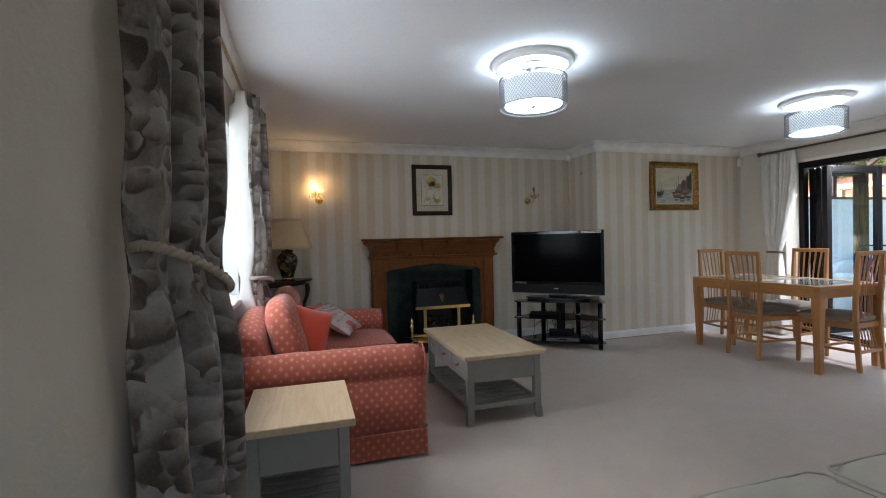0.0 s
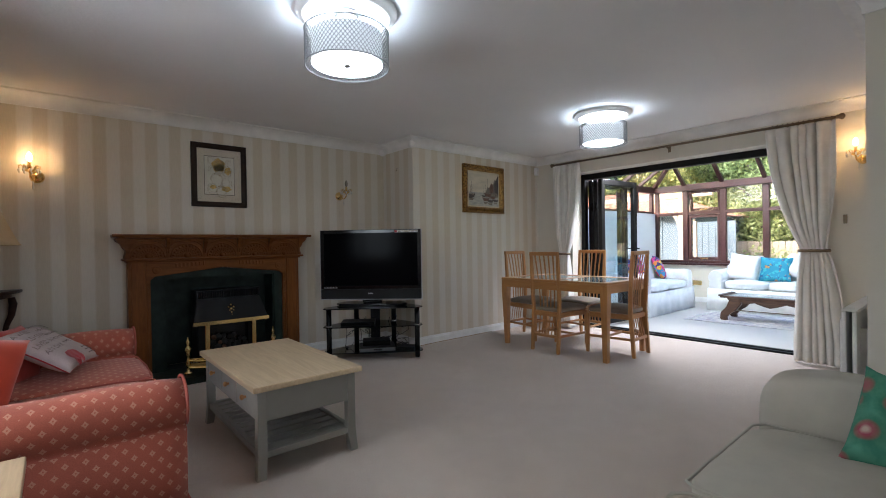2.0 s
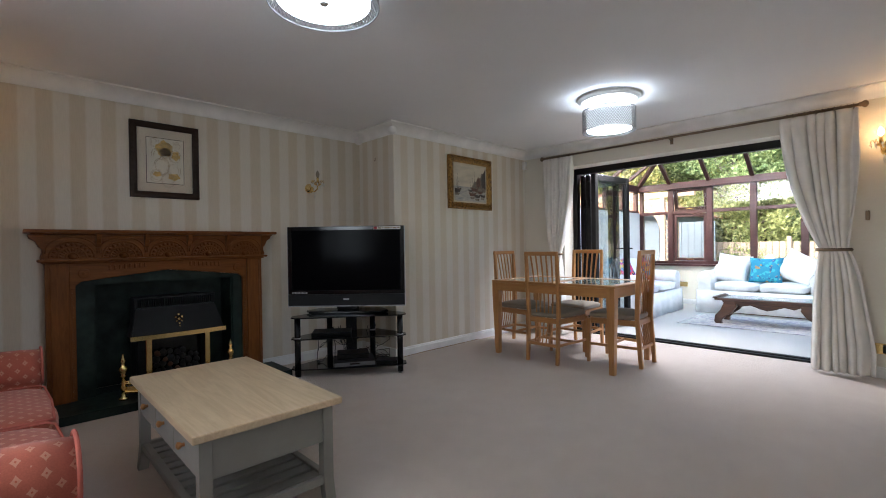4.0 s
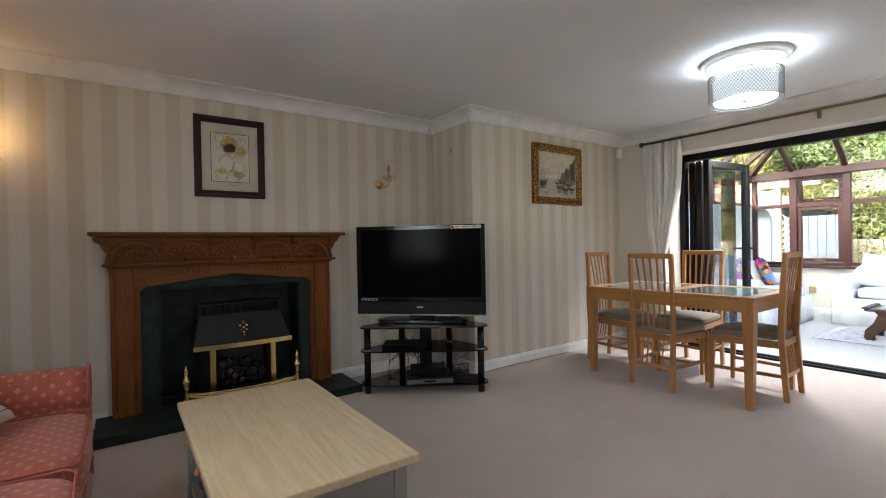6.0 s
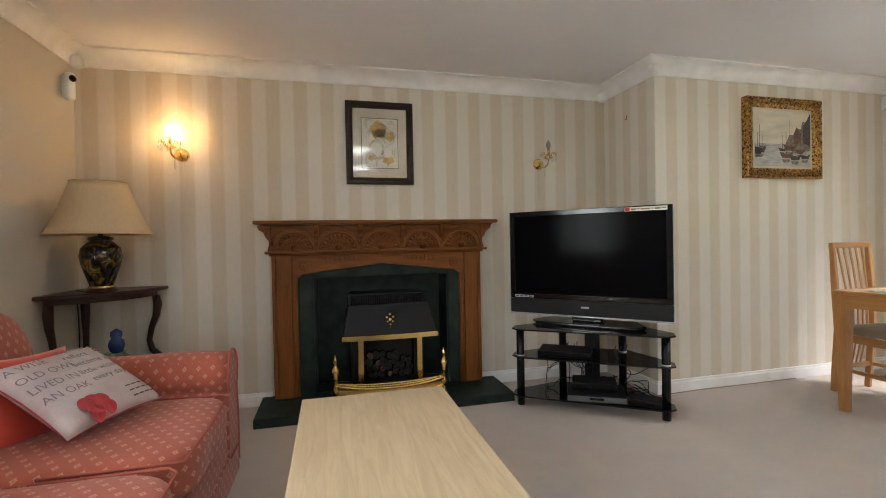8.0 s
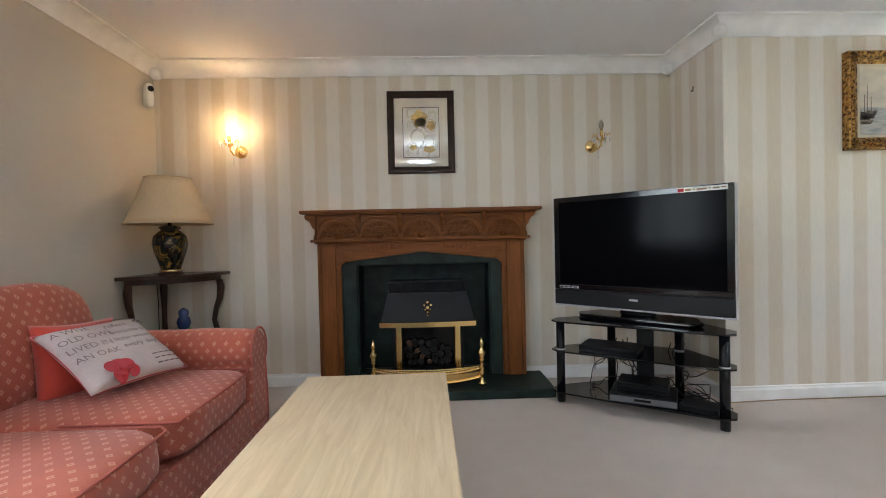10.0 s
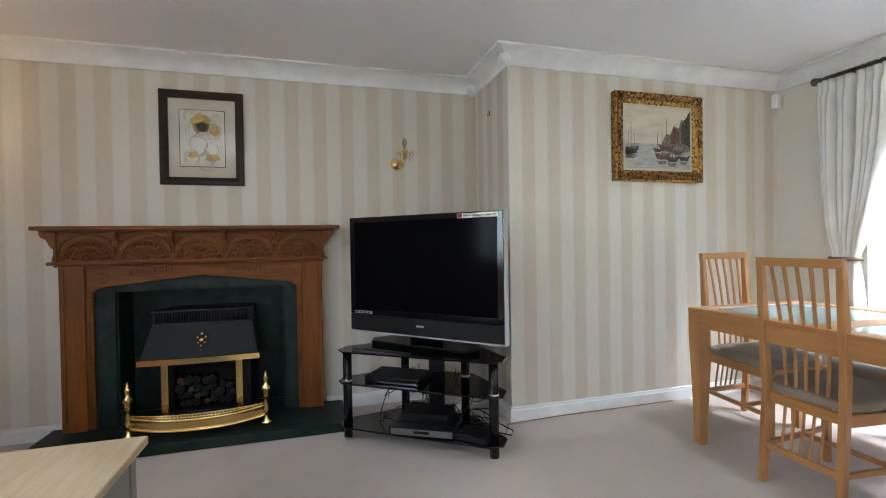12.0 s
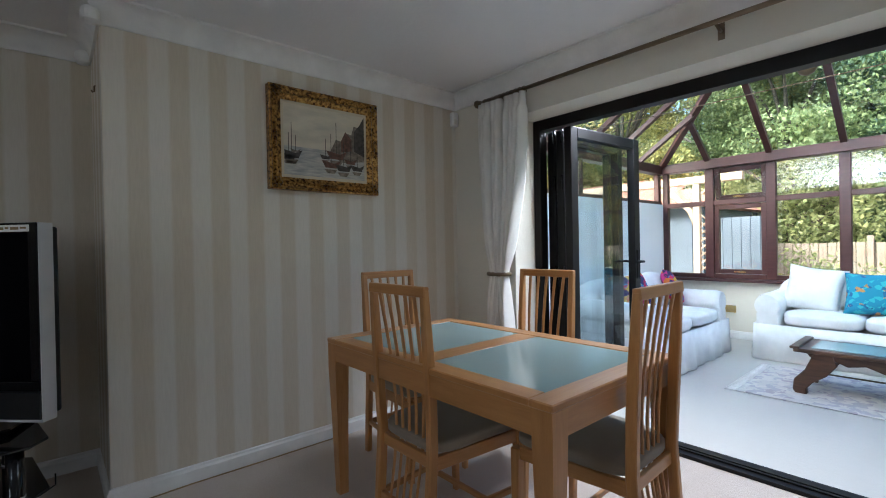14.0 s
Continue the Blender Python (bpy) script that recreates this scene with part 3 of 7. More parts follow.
# ================= curtains =================
def curtain_sheet(width, z0, z1, folds, depth, tie_z, tie_pos, tie_w, top_w, bot_w, bot_pos, n=150, m=60, seed=0):
    """A gathered curtain in its own x (along the wall), y (out), z. It narrows to tie_w at the tie and is pulled to tie_pos."""
    bm = bmesh.new()
    lay = bm.loops.layers.uv.verify()
    rows = []
    for j in range(m + 1):
        z = z1 + (z0 - z1) * j / m
        if z > tie_z:
            s = (z1 - z) / (z1 - tie_z)
            k = s ** 2.2
            w, c = top_w + (tie_w - top_w) * k, tie_pos * s ** 1.9
        else:
            s = (tie_z - z) / (tie_z - z0)
            k = min(1.0, s * 1.25) ** 0.6
            w, c = tie_w + (bot_w - tie_w) * k, tie_pos + (bot_pos - tie_pos) * k
        pinch = math.exp(-((z - tie_z) / 0.13) ** 2)
        row = []
        for i in range(n + 1):
            u = i / n
            ph = u * folds * 2 * math.pi + 1.5 * math.sin(seed + u * 9) + 0.7 * math.sin(seed * 2 + u * 21) + 0.8 * noise.noise(Vector((u * 6, z * 1.6, seed)))
            amp = depth * (0.55 + 0.25 * math.sin(u * 17 + seed) + 0.3 * (z1 - z) / (z1 - z0)) * (1 - 0.55 * pinch)
            if z > z1 - 0.09:
                amp *= 0.55
            y = amp * math.sin(ph) * 0.5 + depth * 0.1 * noise.noise(Vector((u * 15, z * 3, seed + 4)))
            x = c + (u - 0.5) * w + 0.012 * math.cos(ph) + 0.01 * noise.noise(Vector((u * 5, z * 2, seed + 9)))
            row.append((bm.verts.new((x, y, z)), u * width, z))
        rows.append(row)
    for a, b in zip(rows, rows[1:]):
        for i in range(n):
            q = (a[i], b[i], b[i + 1], a[i + 1])
            f = bm.faces.new([v[0] for v in q])
            f.smooth = True
            for lp, v in zip(f.loops, q):
                lp[lay].uv = (v[1], v[2])
    return bm


def thick(ob, t=0.004):
    md = ob.modifiers.new("thickness", 'SOLIDIFY')
    md.thickness = t
    return ob


def rope_loop(cx, cy, rx, ry, z, drop, r=0.009, turns=21):
    """Two twisted strands round a gathered curtain, back to a hook on the wall."""
    bm = bmesh.new()
    for ph in (0, math.pi):
        pts = []
        for k in range(97):
            a = 2 * math.pi * k / 96
            tw = turns * a + ph
            pts.append((cx + (rx + r * 0.6 * math.cos(tw)) * math.cos(a), cy + (ry + r * 0.6 * math.cos(tw)) * math.sin(a), z - drop * math.cos(a) + r * 0.75 * math.sin(tw)))
        tube(pts[:-1], r, 6, bm, closed=True)
    return bm


def curtain(name, label, at, turn, cloth, tie_mat, tie_label, tie_rx, tie_ry, tie_drop, lining=None, **kw):
    c = thing(name, label, "curtain", at=at, turn=turn)
    thick(part("drape", curtain_sheet(**kw), cloth, c))
    if lining:
        thick(part("lining", moved(curtain_sheet(**{**kw, "seed": kw.get("seed", 0) + 5, "top_w": kw["top_w"] * 0.4, "tie_w": kw["tie_w"] * 0.45, "bot_w": kw["bot_w"] * 0.5}), pose(lining, 0.055, 0)), LINEN, c, "white lining"), 0.003)
    part("tieback", rope_loop(kw["tie_pos"], 0.0, tie_rx, tie_ry, kw["tie_z"], tie_drop), tie_mat, c, tie_label)
    return c


# west window: the curtains' own x runs along +y, their y points into the room
curtain("curtain", "grey-brown blossom curtain, tied back with rope", (-0.122, 1.633, 0), 74, BLOSSOM, ROPE, "twisted cream rope tieback", 0.20, 0.08, 0.075, lining=None,
        width=0.95, z0=0.12, z1=2.235, folds=4.2, depth=0.135, tie_z=1.17, tie_pos=-0.025, tie_w=0.39, top_w=0.37, bot_w=0.43, bot_pos=0.055, seed=1)
curtain("curtain", "grey-brown blossom curtain with pale lining, tied back", (-0.125, 3.53, 0), 90, BLOSSOM, ROPE, "pale rope tieback", 0.19, 0.085, 0.03, lining=-0.11,
        width=0.85, z0=0.12, z1=2.235, folds=6, depth=0.19, tie_z=1.0, tie_pos=0.02, tie_w=0.32, top_w=0.40, bot_w=0.40, bot_pos=0.03, seed=3)
# folding doors: own x runs along -y, out is -x
curtain("curtain", "ivory linen curtain, tied back", (5.72, 4.29, 0), -90, LINEN, BRONZE, "bronze tieback ring", 0.085, 0.06, 0.0,
        width=1.6, z0=0.02, z1=2.215, folds=8, depth=0.13, tie_z=1.01, tie_pos=-0.045, tie_w=0.13, top_w=0.40, bot_w=0.21, bot_pos=-0.035, seed=5)
curtain("curtain", "ivory linen curtain, tied back", (5.72, 1.76, 0), -90, LINEN, BRONZE, "bronze tieback ring", 0.11, 0.07, 0.0,
        width=1.6, z0=0.02, z1=2.215, folds=7, depth=0.095, tie_z=1.05, tie_pos=0.10, tie_w=0.19, top_w=0.54, bot_w=0.42, bot_pos=0.14, seed=8)


def curtain_rod(label, x, y0, y1, z, wall_x, mat, r, brackets, rings):
    t = thing("curtain_rod", label, "curtain rod", at=(x, 0, z))
    part("rod", tube([(0, y0, 0), (0, y1, 0)], r, 12), mat, t)
    for y, s in ((y0, -1), (y1, 1)):
        part("finial", moved(lathe([(r, 0), (r * 1.6, 0.01), (r * 1.2, 0.016), (r * 2.3, 0.035), (r * 2.1, 0.05), (r * 0.8, 0.062)], 14), pose(0, y, 0, -90 * s)), mat, t)
    for y in brackets:
        b = tube([(0, y, -0.004), ((wall_x - x) * 0.6, y, -0.02), (wall_x - x, y, -0.02)], 0.007, 8)
        box(b, wall_x - x - 0.004 if wall_x > x else wall_x - x, wall_x - x if wall_x > x else wall_x - x + 0.004, y - 0.015, y + 0.015, -0.06, 0.02)
        part("bracket", b, mat, t)
    for y in rings:
        pts = [(0.022 * math.cos(a), y + 0.002 * math.sin(a * 3), -0.006 + 0.022 * math.sin(a)) for a in [2 * math.pi * k / 16 for k in range(16)]]
        part("ring", tube(pts, 0.003, 6, None, True), mat, t)


curtain_rod("bronze curtain pole over the folding doors", 5.735, 1.50, 4.49, 2.235, XR, BRONZE, 0.0125, (1.56, 2.97, 4.43), [4.45 - 0.035 * k for k in range(11)] + [1.53 + 0.04 * k for k in range(12)])
curtain_rod("slim brass curtain pole over the window", -0.18, 1.26, 3.70, 2.255, XL, BRASS, 0.010, (1.33, 2.66, 3.66), [])


# ================= fireplace =================
ft = thing("fireplace_surround", "carved mid-oak fireplace surround with arched frieze", "fireplace")
YF = 5.36
part("pilaster", boxes((0.905, 1.035, YF, YA - 0.003, 0.062, 1.06), bevel=0.004), SURROUNDZ, ft)
part("pilaster", boxes((2.270, 2.400, YF, YA - 0.003, 0.062, 1.06), bevel=0.004), SURROUNDZ, ft)
# arched lower board: a shallow pointed arch
arch = [(1.035, 1.06), (2.270, 1.06), (2.270, 0.86), (2.235, 0.86), (2.235, 0.885), (2.20, 0.915), (1.655, 0.978), (1.105, 0.915), (1.07, 0.885), (1.07, 0.86), (1.035, 0.86)]
part("arch_board", prism(arch, YF + 0.012, YA - 0.03, 'y', bevel=0.003), SURROUND, ft)
for x in (1.035, 2.235):
    jm = boxes((x, x + 0.035, YF + 0.014, YA - 0.03, 0.062, 0.86), bevel=0.003)
    for k in range(44):
        box(jm, x + 0.011, x + 0.024, YF + 0.008, YF + 0.016, 0.085 + k * 0.0172, 0.095 + k * 0.0172, bevel=0.002)
    part("beaded_strip", jm, SURROUNDZ, ft)
part("neck_moulding", boxes((0.868, 2.437, YF - 0.05, YA - 0.003, 1.06, 1.078), (0.89, 2.415, YF - 0.02, YA - 0.003, 1.047, 1.0595), bevel=0.004), SURROUND, ft)
fz = bmesh.new()
prism([(0.905, 1.078), (2.40, 1.078), (2.40, 1.25), (0.905, 1.25)], YF + 0.002, YA - 0.003, 'y', fz)
part("frieze", fz, SURROUND, ft)
# the flared ends of the shelf's bed
for s, x in ((-1, 0.905), (1, 2.40)):
    prof = [(x, 1.079), (x, 1.252), (x + s * 0.085, 1.252), (x + s * 0.075, 1.225), (x + s * 0.045, 1.205), (x + s * 0.03, 1.17), (x + s * 0.012, 1.15), (x + s * 0.012, 1.12), (x + s * 0.02, 1.10), (x + s * 0.02, 1.079)]
    part("scroll_end", prism(prof, YF - 0.02, YA - 0.003, 'y', bevel=0.002), SURROUND, ft)
part("mantel_shelf", boxes((0.80, 2.52, 5.29, YA - 0.003, 1.262, 1.286), (0.835, 2.485, 5.31, YA - 0.003, 1.252, 1.2615), bevel=0.006, seg=2), SURROUND, ft)
W5 = (2.40 - 0.905) / 5
for k in range(5):
    cx = 0.905 + W5 * (k + 0.5)
    fan = bmesh.new()
    base = 1.088
    for r, wd in ((0.116, 0.0075), (0.074, 0.006), (0.034, 0.006)):
        tube([(cx + r * 1.08 * math.cos(q), YF - 0.002, base + r * math.sin(q)) for q in [math.pi * k2 / 20 for k2 in range(21)]], wd, 6, fan)
    for q in range(11):
        ang = math.pi * (q + 0.5) / 11
        bud = lathe([(0.002, -0.014), (0.011, -0.004), (0.009, 0.006), (0.002, 0.015)], 8, (0, 0, 0), None, False)
        add(fan, moved(bud, pose(cx + 0.096 * 1.08 * math.cos(ang), YF - 0.003, base + 0.096 * math.sin(ang), 0, 90 - math.degrees(ang))))
        rib = lathe([(0.002, -0.016), (0.006, 0.002), (0.008, 0.010), (0.002, 0.017)], 8, (0, 0, 0), None, False)
        add(fan, moved(rib, pose(cx + 0.054 * 1.08 * math.cos(ang), YF - 0.003, base + 0.054 * math.sin(ang), 0, 90 - math.degrees(ang))))
    add(fan, moved(lathe([(0.003, -0.012), (0.014, -0.008), (0.024, 0.0), (0.003, 0.004)], 14, (0, 0, 0), None, False), pose(cx, YF, base + 0.012, 90)))
    part("carved_fan", fan, SURROUND, ft, "half-round carved fan")
    brow = bmesh.new()
    pts = [(cx + W5 / 2 * math.cos(a) * 0.96, YF - 0.004, 1.118 + 0.118 * math.sin(a) ** 0.8) for a in [math.pi * q / 20 for q in range(21)]]
    tube(pts, 0.006, 6, brow)
    part("arch_bead", brow, SURROUND, ft)
for k in range(1, 5):
    x = 0.905 + W5 * k
    part("corbel", prism([(YF, 1.155), (YF - 0.020, 1.165), (YF - 0.030, 1.195), (YF - 0.054, 1.220), (YF - 0.060, 1.252), (YF, 1.252)], x - 0.015, x + 0.015, 'x', bevel=0.002), SURROUND, ft)
for x in (1.12, 2.19):
    ros = lathe([(0.002, -0.004), (0.010, -0.005), (0.014, 0.0), (0.020, -0.004), (0.026, 0.001), (0.034, -0.003), (0.036, 0.004)], 20, (0, 0, 0), None, False)
    part("rosette", moved(ros, pose(x, YF + 0.01, 0.972, -90)), SURROUND, ft)
for k in range(8):
    for s in (-1, 1):
        x = 1.655 + s * (0.16 + k * 0.032)
        z = 1.022 - 0.013 * (k / 7)
        part("carved_dentil", boxes((x - 0.007, x + 0.007, YF + 0.004, YF + 0.014, z - 0.018, z + 0.018), bevel=0.003), SURROUND, ft)
for x in (0.915, 2.39):
    part("fluted_line", tube([(x + (0.016 if x < 1.6 else -0.016), YF - 0.001, 0.10), (x + (0.016 if x < 1.6 else -0.016), YF - 0.001, 1.03)], 0.005, 6), SURROUNDZ, ft)

# slate inset, recess and hearth
st = thing("slate_inset", "dark green slate inset and recess of the fireplace", "fireplace")
part("slate_slab", prism([(1.071, 0.062), (NX0, 0.062), (NX0, NZ1), (NX1, NZ1), (NX1, 0.062), (2.234, 0.062), (2.234, 0.885), (2.20, 0.914), (1.655, 0.977), (1.105, 0.914), (1.071, 0.885)], YF + 0.04, YF + 0.06, 'y'), SLATE, st)
for row in ((NX0, NX0 + 0.012, YF + 0.06, YA + 0.199, 0.062, NZ1), (NX1 - 0.012, NX1, YF + 0.06, YA + 0.199, 0.062, NZ1), (NX0 + 0.012, NX1 - 0.012, YF + 0.06, YA + 0.199, NZ1 - 0.012, NZ1), (NX0 + 0.012, NX1 - 0.012, YA + 0.187, YA + 0.199, 0.062, NZ1 - 0.012)):
    part("recess_slab", boxes(row), SLATE, st)
tagged(mesh_ob("hearth", boxes((0.815, 2.525, 5.03, YA - 0.002, 0.0, 0.06), (NX0, NX1, YA - 0.002, YA + 0.19, 0.0, 0.06), bevel=0.006, seg=2), SLATE), "raised dark green slate hearth slab", "hearth")

# gas fire
gf = thing("gas_fire", "black and brass coal-effect gas fire with hood", "fireplace", at=(1.687, 5.30, 0.062))
gb = bmesh.new()
box(gb, -0.26, 0.26, 0.05, 0.30, 0.0, 0.70, bevel=0.008)
part("body", gb, BLACK, gf)
hood = bmesh.new()
lo = [hood.verts.new(p) for p in ((-0.325, -0.12, 0.42), (0.325, -0.12, 0.42), (0.325, 0.05, 0.42), (-0.325, 0.05, 0.42))]
hi = [hood.verts.new(p) for p in ((-0.278, -0.02, 0.63), (0.278, -0.02, 0.63), (0.278, 0.05, 0.63), (-0.278, 0.05, 0.63))]
hood.faces.new(lo), hood.faces.new(hi[::-1])
for k in range(4):
    hood.faces.new((lo[k], hi[k], hi[(k + 1) % 4], lo[(k + 1) % 4]))
bmesh.ops.recalc_face_normals(hood, faces=hood.faces)
bmesh.ops.bevel(hood, geom=list(hood.edges), offset=0.006, segments=2, affect='EDGES')
part("hood", hood, BLACK, gf)
gr = boxes((-0.285, 0.285, -0.015, 0.06, 0.695, 0.71), (-0.285, -0.262, -0.018, 0.06, 0.632, 0.695), (0.262, 0.285, -0.018, 0.06, 0.632, 0.695), bevel=0.003)
for k in range(34):
    x = -0.255 + k * 0.0155
    box(gr, x, x + 0.005, -0.012, 0.02, 0.634, 0.694)
part("top_grille", gr, BLACK, gf)
trim = bmesh.new()
for q in range(12):
    x0, x1 = -0.33 + q * 0.055, -0.275 + q * 0.055
    bow = lambda x: -0.128 - 0.02 * (1 - (x / 0.33) ** 2)
    prism([(x0, bow(x0)), (x1, bow(x1)), (x1, -0.10), (x0, -0.10)], 0.405, 0.438, 'z', trim)
part("hood_trim", trim, BRASS, gf, "polished brass edge")
em = bmesh.new()
for dx, dz, r in ((0, 0, 0.014), (0, 0.028, 0.012), (0, -0.026, 0.010), (-0.018, 0.012, 0.011), (0.018, 0.012, 0.011), (-0.014, -0.012, 0.008), (0.014, -0.012, 0.008), (0, -0.042, 0.006)):
    add(em, moved(lathe([(0.001, -0.006), (r, 0), (r * 0.6, 0.005), (0.001, 0.006)], 10, (0, 0, 0), None, False), pose(dx * 1.25, -0.078 - dz * -0.48 * 1.0, 0.53 + dz * 1.25, 65)))
part("emblem", moved(em, pose(0, 0.0, 0)), BRASS, gf, "brass leaf emblem")
for x in (-0.205, 0.205):
    part("column", boxes((x - 0.02, x + 0.02, -0.075, -0.045, 0.05, 0.405), bevel=0.005, seg=2), BRASS, gf, "brass column")
part("fire_glass", boxes((-0.184, 0.184, 0.035, 0.049, 0.10, 0.40), bevel=0.003), BLACKGLOSS, gf)
PEBBLE = plain("rusty_pebble", (0.10, 0.045, 0.022), 0.8, vary=0.5, scale=20)
EMBER = plain("coal_pebble", (0.007, 0.006, 0.005), 0.8, vary=0.8, scale=20)
for k in range(26):
    rnd = random.Random(40 + k)
    row, col = divmod(k, 7)
    r = rnd.uniform(0.018, 0.030)
    co = bmesh.new()
    bmesh.ops.create_icosphere(co, subdivisions=2, radius=r)
    for v in co.verts:
        v.co *= 1 + 0.22 * noise.noise(v.co * 40 + Vector((k, 0, 0)))
    part("coal", moved(co, pose(-0.135 + col * 0.045 + rnd.uniform(-0.012, 0.012), 0.02 - row * 0.006, 0.135 + row * 0.042 + rnd.uniform(-0.01, 0.01))), PEBBLE if k % 6 == 3 else EMBER, gf)
bs = boxes((-0.21, 0.21, -0.06, 0.05, 0.0, 0.095), bevel=0.006)
for k in range(4):
    box(bs, -0.18, 0.18, -0.066, -0.058, 0.02 + k * 0.018, 0.028 + k * 0.018)
part("plinth", bs, BLACK, gf)

# brass fender
fe = thing("hearth_fender", "polished brass hearth fender with urn finials", "fender", at=(1.68, 5.17, 0.061))
bow = lambda x: -0.075 * (1 - (x / 0.37) ** 2)
xs = [-0.37 + 0.74 * k / 30 for k in range(31)]
rail = bmesh.new()
for z, r in ((0.035, 0.010), (0.095, 0.009), (0.112, 0.005)):
    tube([(x, bow(x), z + 0.02 * abs(x / 0.37) ** 3) for x in xs], r, 8, rail)
part("rail", rail, BRASS, fe)
pl = bmesh.new()
for a, b in zip(xs, xs[1:]):
    va = [pl.verts.new((x, bow(x) + 0.004, z)) for x, z in ((a, 0.04), (b, 0.04), (b, 0.088), (a, 0.088))]
    pl.faces.new(va)
thick(part("plate", pl, BRASS, fe), 0.003)
ga = bmesh.new()
for x in [-0.36 + 0.72 * k / 36 for k in range(37)]:
    tube([(x, bow(x), 0.095), (x, bow(x), 0.125)], 0.0035, 6, ga)
tube([(x, bow(x), 0.127) for x in xs], 0.005, 6, ga)
part("gallery", ga, BRASS, fe)
for x in (-0.37, 0.37):
    part("finial_post", lathe([(0.03, 0), (0.032, 0.012), (0.014, 0.022), (0.012, 0.06), (0.022, 0.085), (0.012, 0.11), (0.012, 0.16), (0.02, 0.17), (0.012, 0.18), (0.024, 0.205), (0.026, 0.225), (0.012, 0.245), (0.01, 0.262), (0.016, 0.275), (0.012, 0.29), (0.003, 0.325)], 18, (x, 0, 0)), BRASS, fe, "turned brass post")

# ================= ceiling lights =================
LAMPGLOW = glow("lit_diffuser", (0.78, 0.92, 1.0), 1.3)
SHADEGLOW = glow("lit_white_shade", (0.80, 0.93, 1.0), 0.075, (0.7, 0.7, 0.7))


def ceiling_light(x, y):
    t = thing("ceiling_light", "round ceiling light with pierced silver drum, lit", "ceiling light", "ceiling lights", at=(x, y, H))
    part("ceiling_rose", lathe([(0.264, 0), (0.264, -0.012), (0.256, -0.024), (0.238, -0.022), (0.230, -0.036), (0.212, -0.040), (0.203, -0.026), (0.188, -0.022), (0.180, -0.010), (0.09, -0.010)], 64, caps=False), COVE, t, "moulded white plaster rose")
    be = bmesh.new()
    for k in range(56):
        a = 2 * math.pi * k / 56
        box(be, 0.176, 0.196, -0.006, 0.006, -0.030, -0.016, bevel=0.003)
        be.verts.ensure_lookup_table()
        bmesh.ops.rotate(be, verts=be.verts[-24:], cent=(0, 0, 0), matrix=Matrix.Rotation(a, 3, 'Z'))
        be.verts.ensure_lookup_table()
    part("rose_beading", be, COVE, t)
    part("ceiling_plate", lathe([(0.062, -0.011), (0.062, -0.034), (0.05, -0.04), (0.012, -0.04), (0.012, -0.14)], 28), CHROME, t, "brushed steel plate and stem")
    part("inner_shade", lathe([(0.183, -0.122), (0.183, -0.276)], 48, caps=False), SHADEGLOW, t, "white inner shade")
    part("diffuser", lathe([(0.182, -0.275), (0.182, -0.279), (0.02, -0.279)], 48), LAMPGLOW, t, "frosted white diffuser disc")
    part("centre_knob", lathe([(0.019, -0.280), (0.019, -0.285), (0.012, -0.291), (0.004, -0.293)], 16), CHROME, t)
    dr = bmesh.new()
    R, n, m, z0, z1 = 0.216, 64, 8, -0.112, -0.290
    for z in (z0, z1):
        tube([(R * math.cos(a), R * math.sin(a), z) for a in [2 * math.pi * k / 62 for k in range(62)]], 0.0035, 6, dr, True)
    for k in range(n):
        for s in (-1, 1):
            pts = []
            for j in range(m * 2 + 1):
                a = 2 * math.pi * (k + s * j * 7.0 / 16) / n
                pts.append((R * math.cos(a), R * math.sin(a), z0 + (z1 - z0) * j / (m * 2)))
            tube(pts, 0.0018, 4, dr)
    part("drum", dr, LATTICE, t, "silver lattice drum")
    lp = new("lamp", bpy.data.lights.new("ceiling_lamp", 'POINT'))
    lp.data.energy, lp.data.color, lp.data.shadow_soft_size = 0.65, (0.74, 0.90, 1.0), 0.07
    lp.parent = t
    lp.location = (0, 0, -0.19)
    return t


ceiling_light(1.635, 2.84)
ceiling_light(4.45, 3.01)

# ================= wall sconces =================
BULBON = glow("lit_warm_bulb", (1.0, 0.62, 0.26), 4.0)
BULBOFF = plain("clear_bulb", (0.34, 0.30, 0.24), 0.12, bump=0.0)
CRYSTAL = plain("cut_glass_drop", (0.62, 0.60, 0.56), 0.06, bump=0.0)


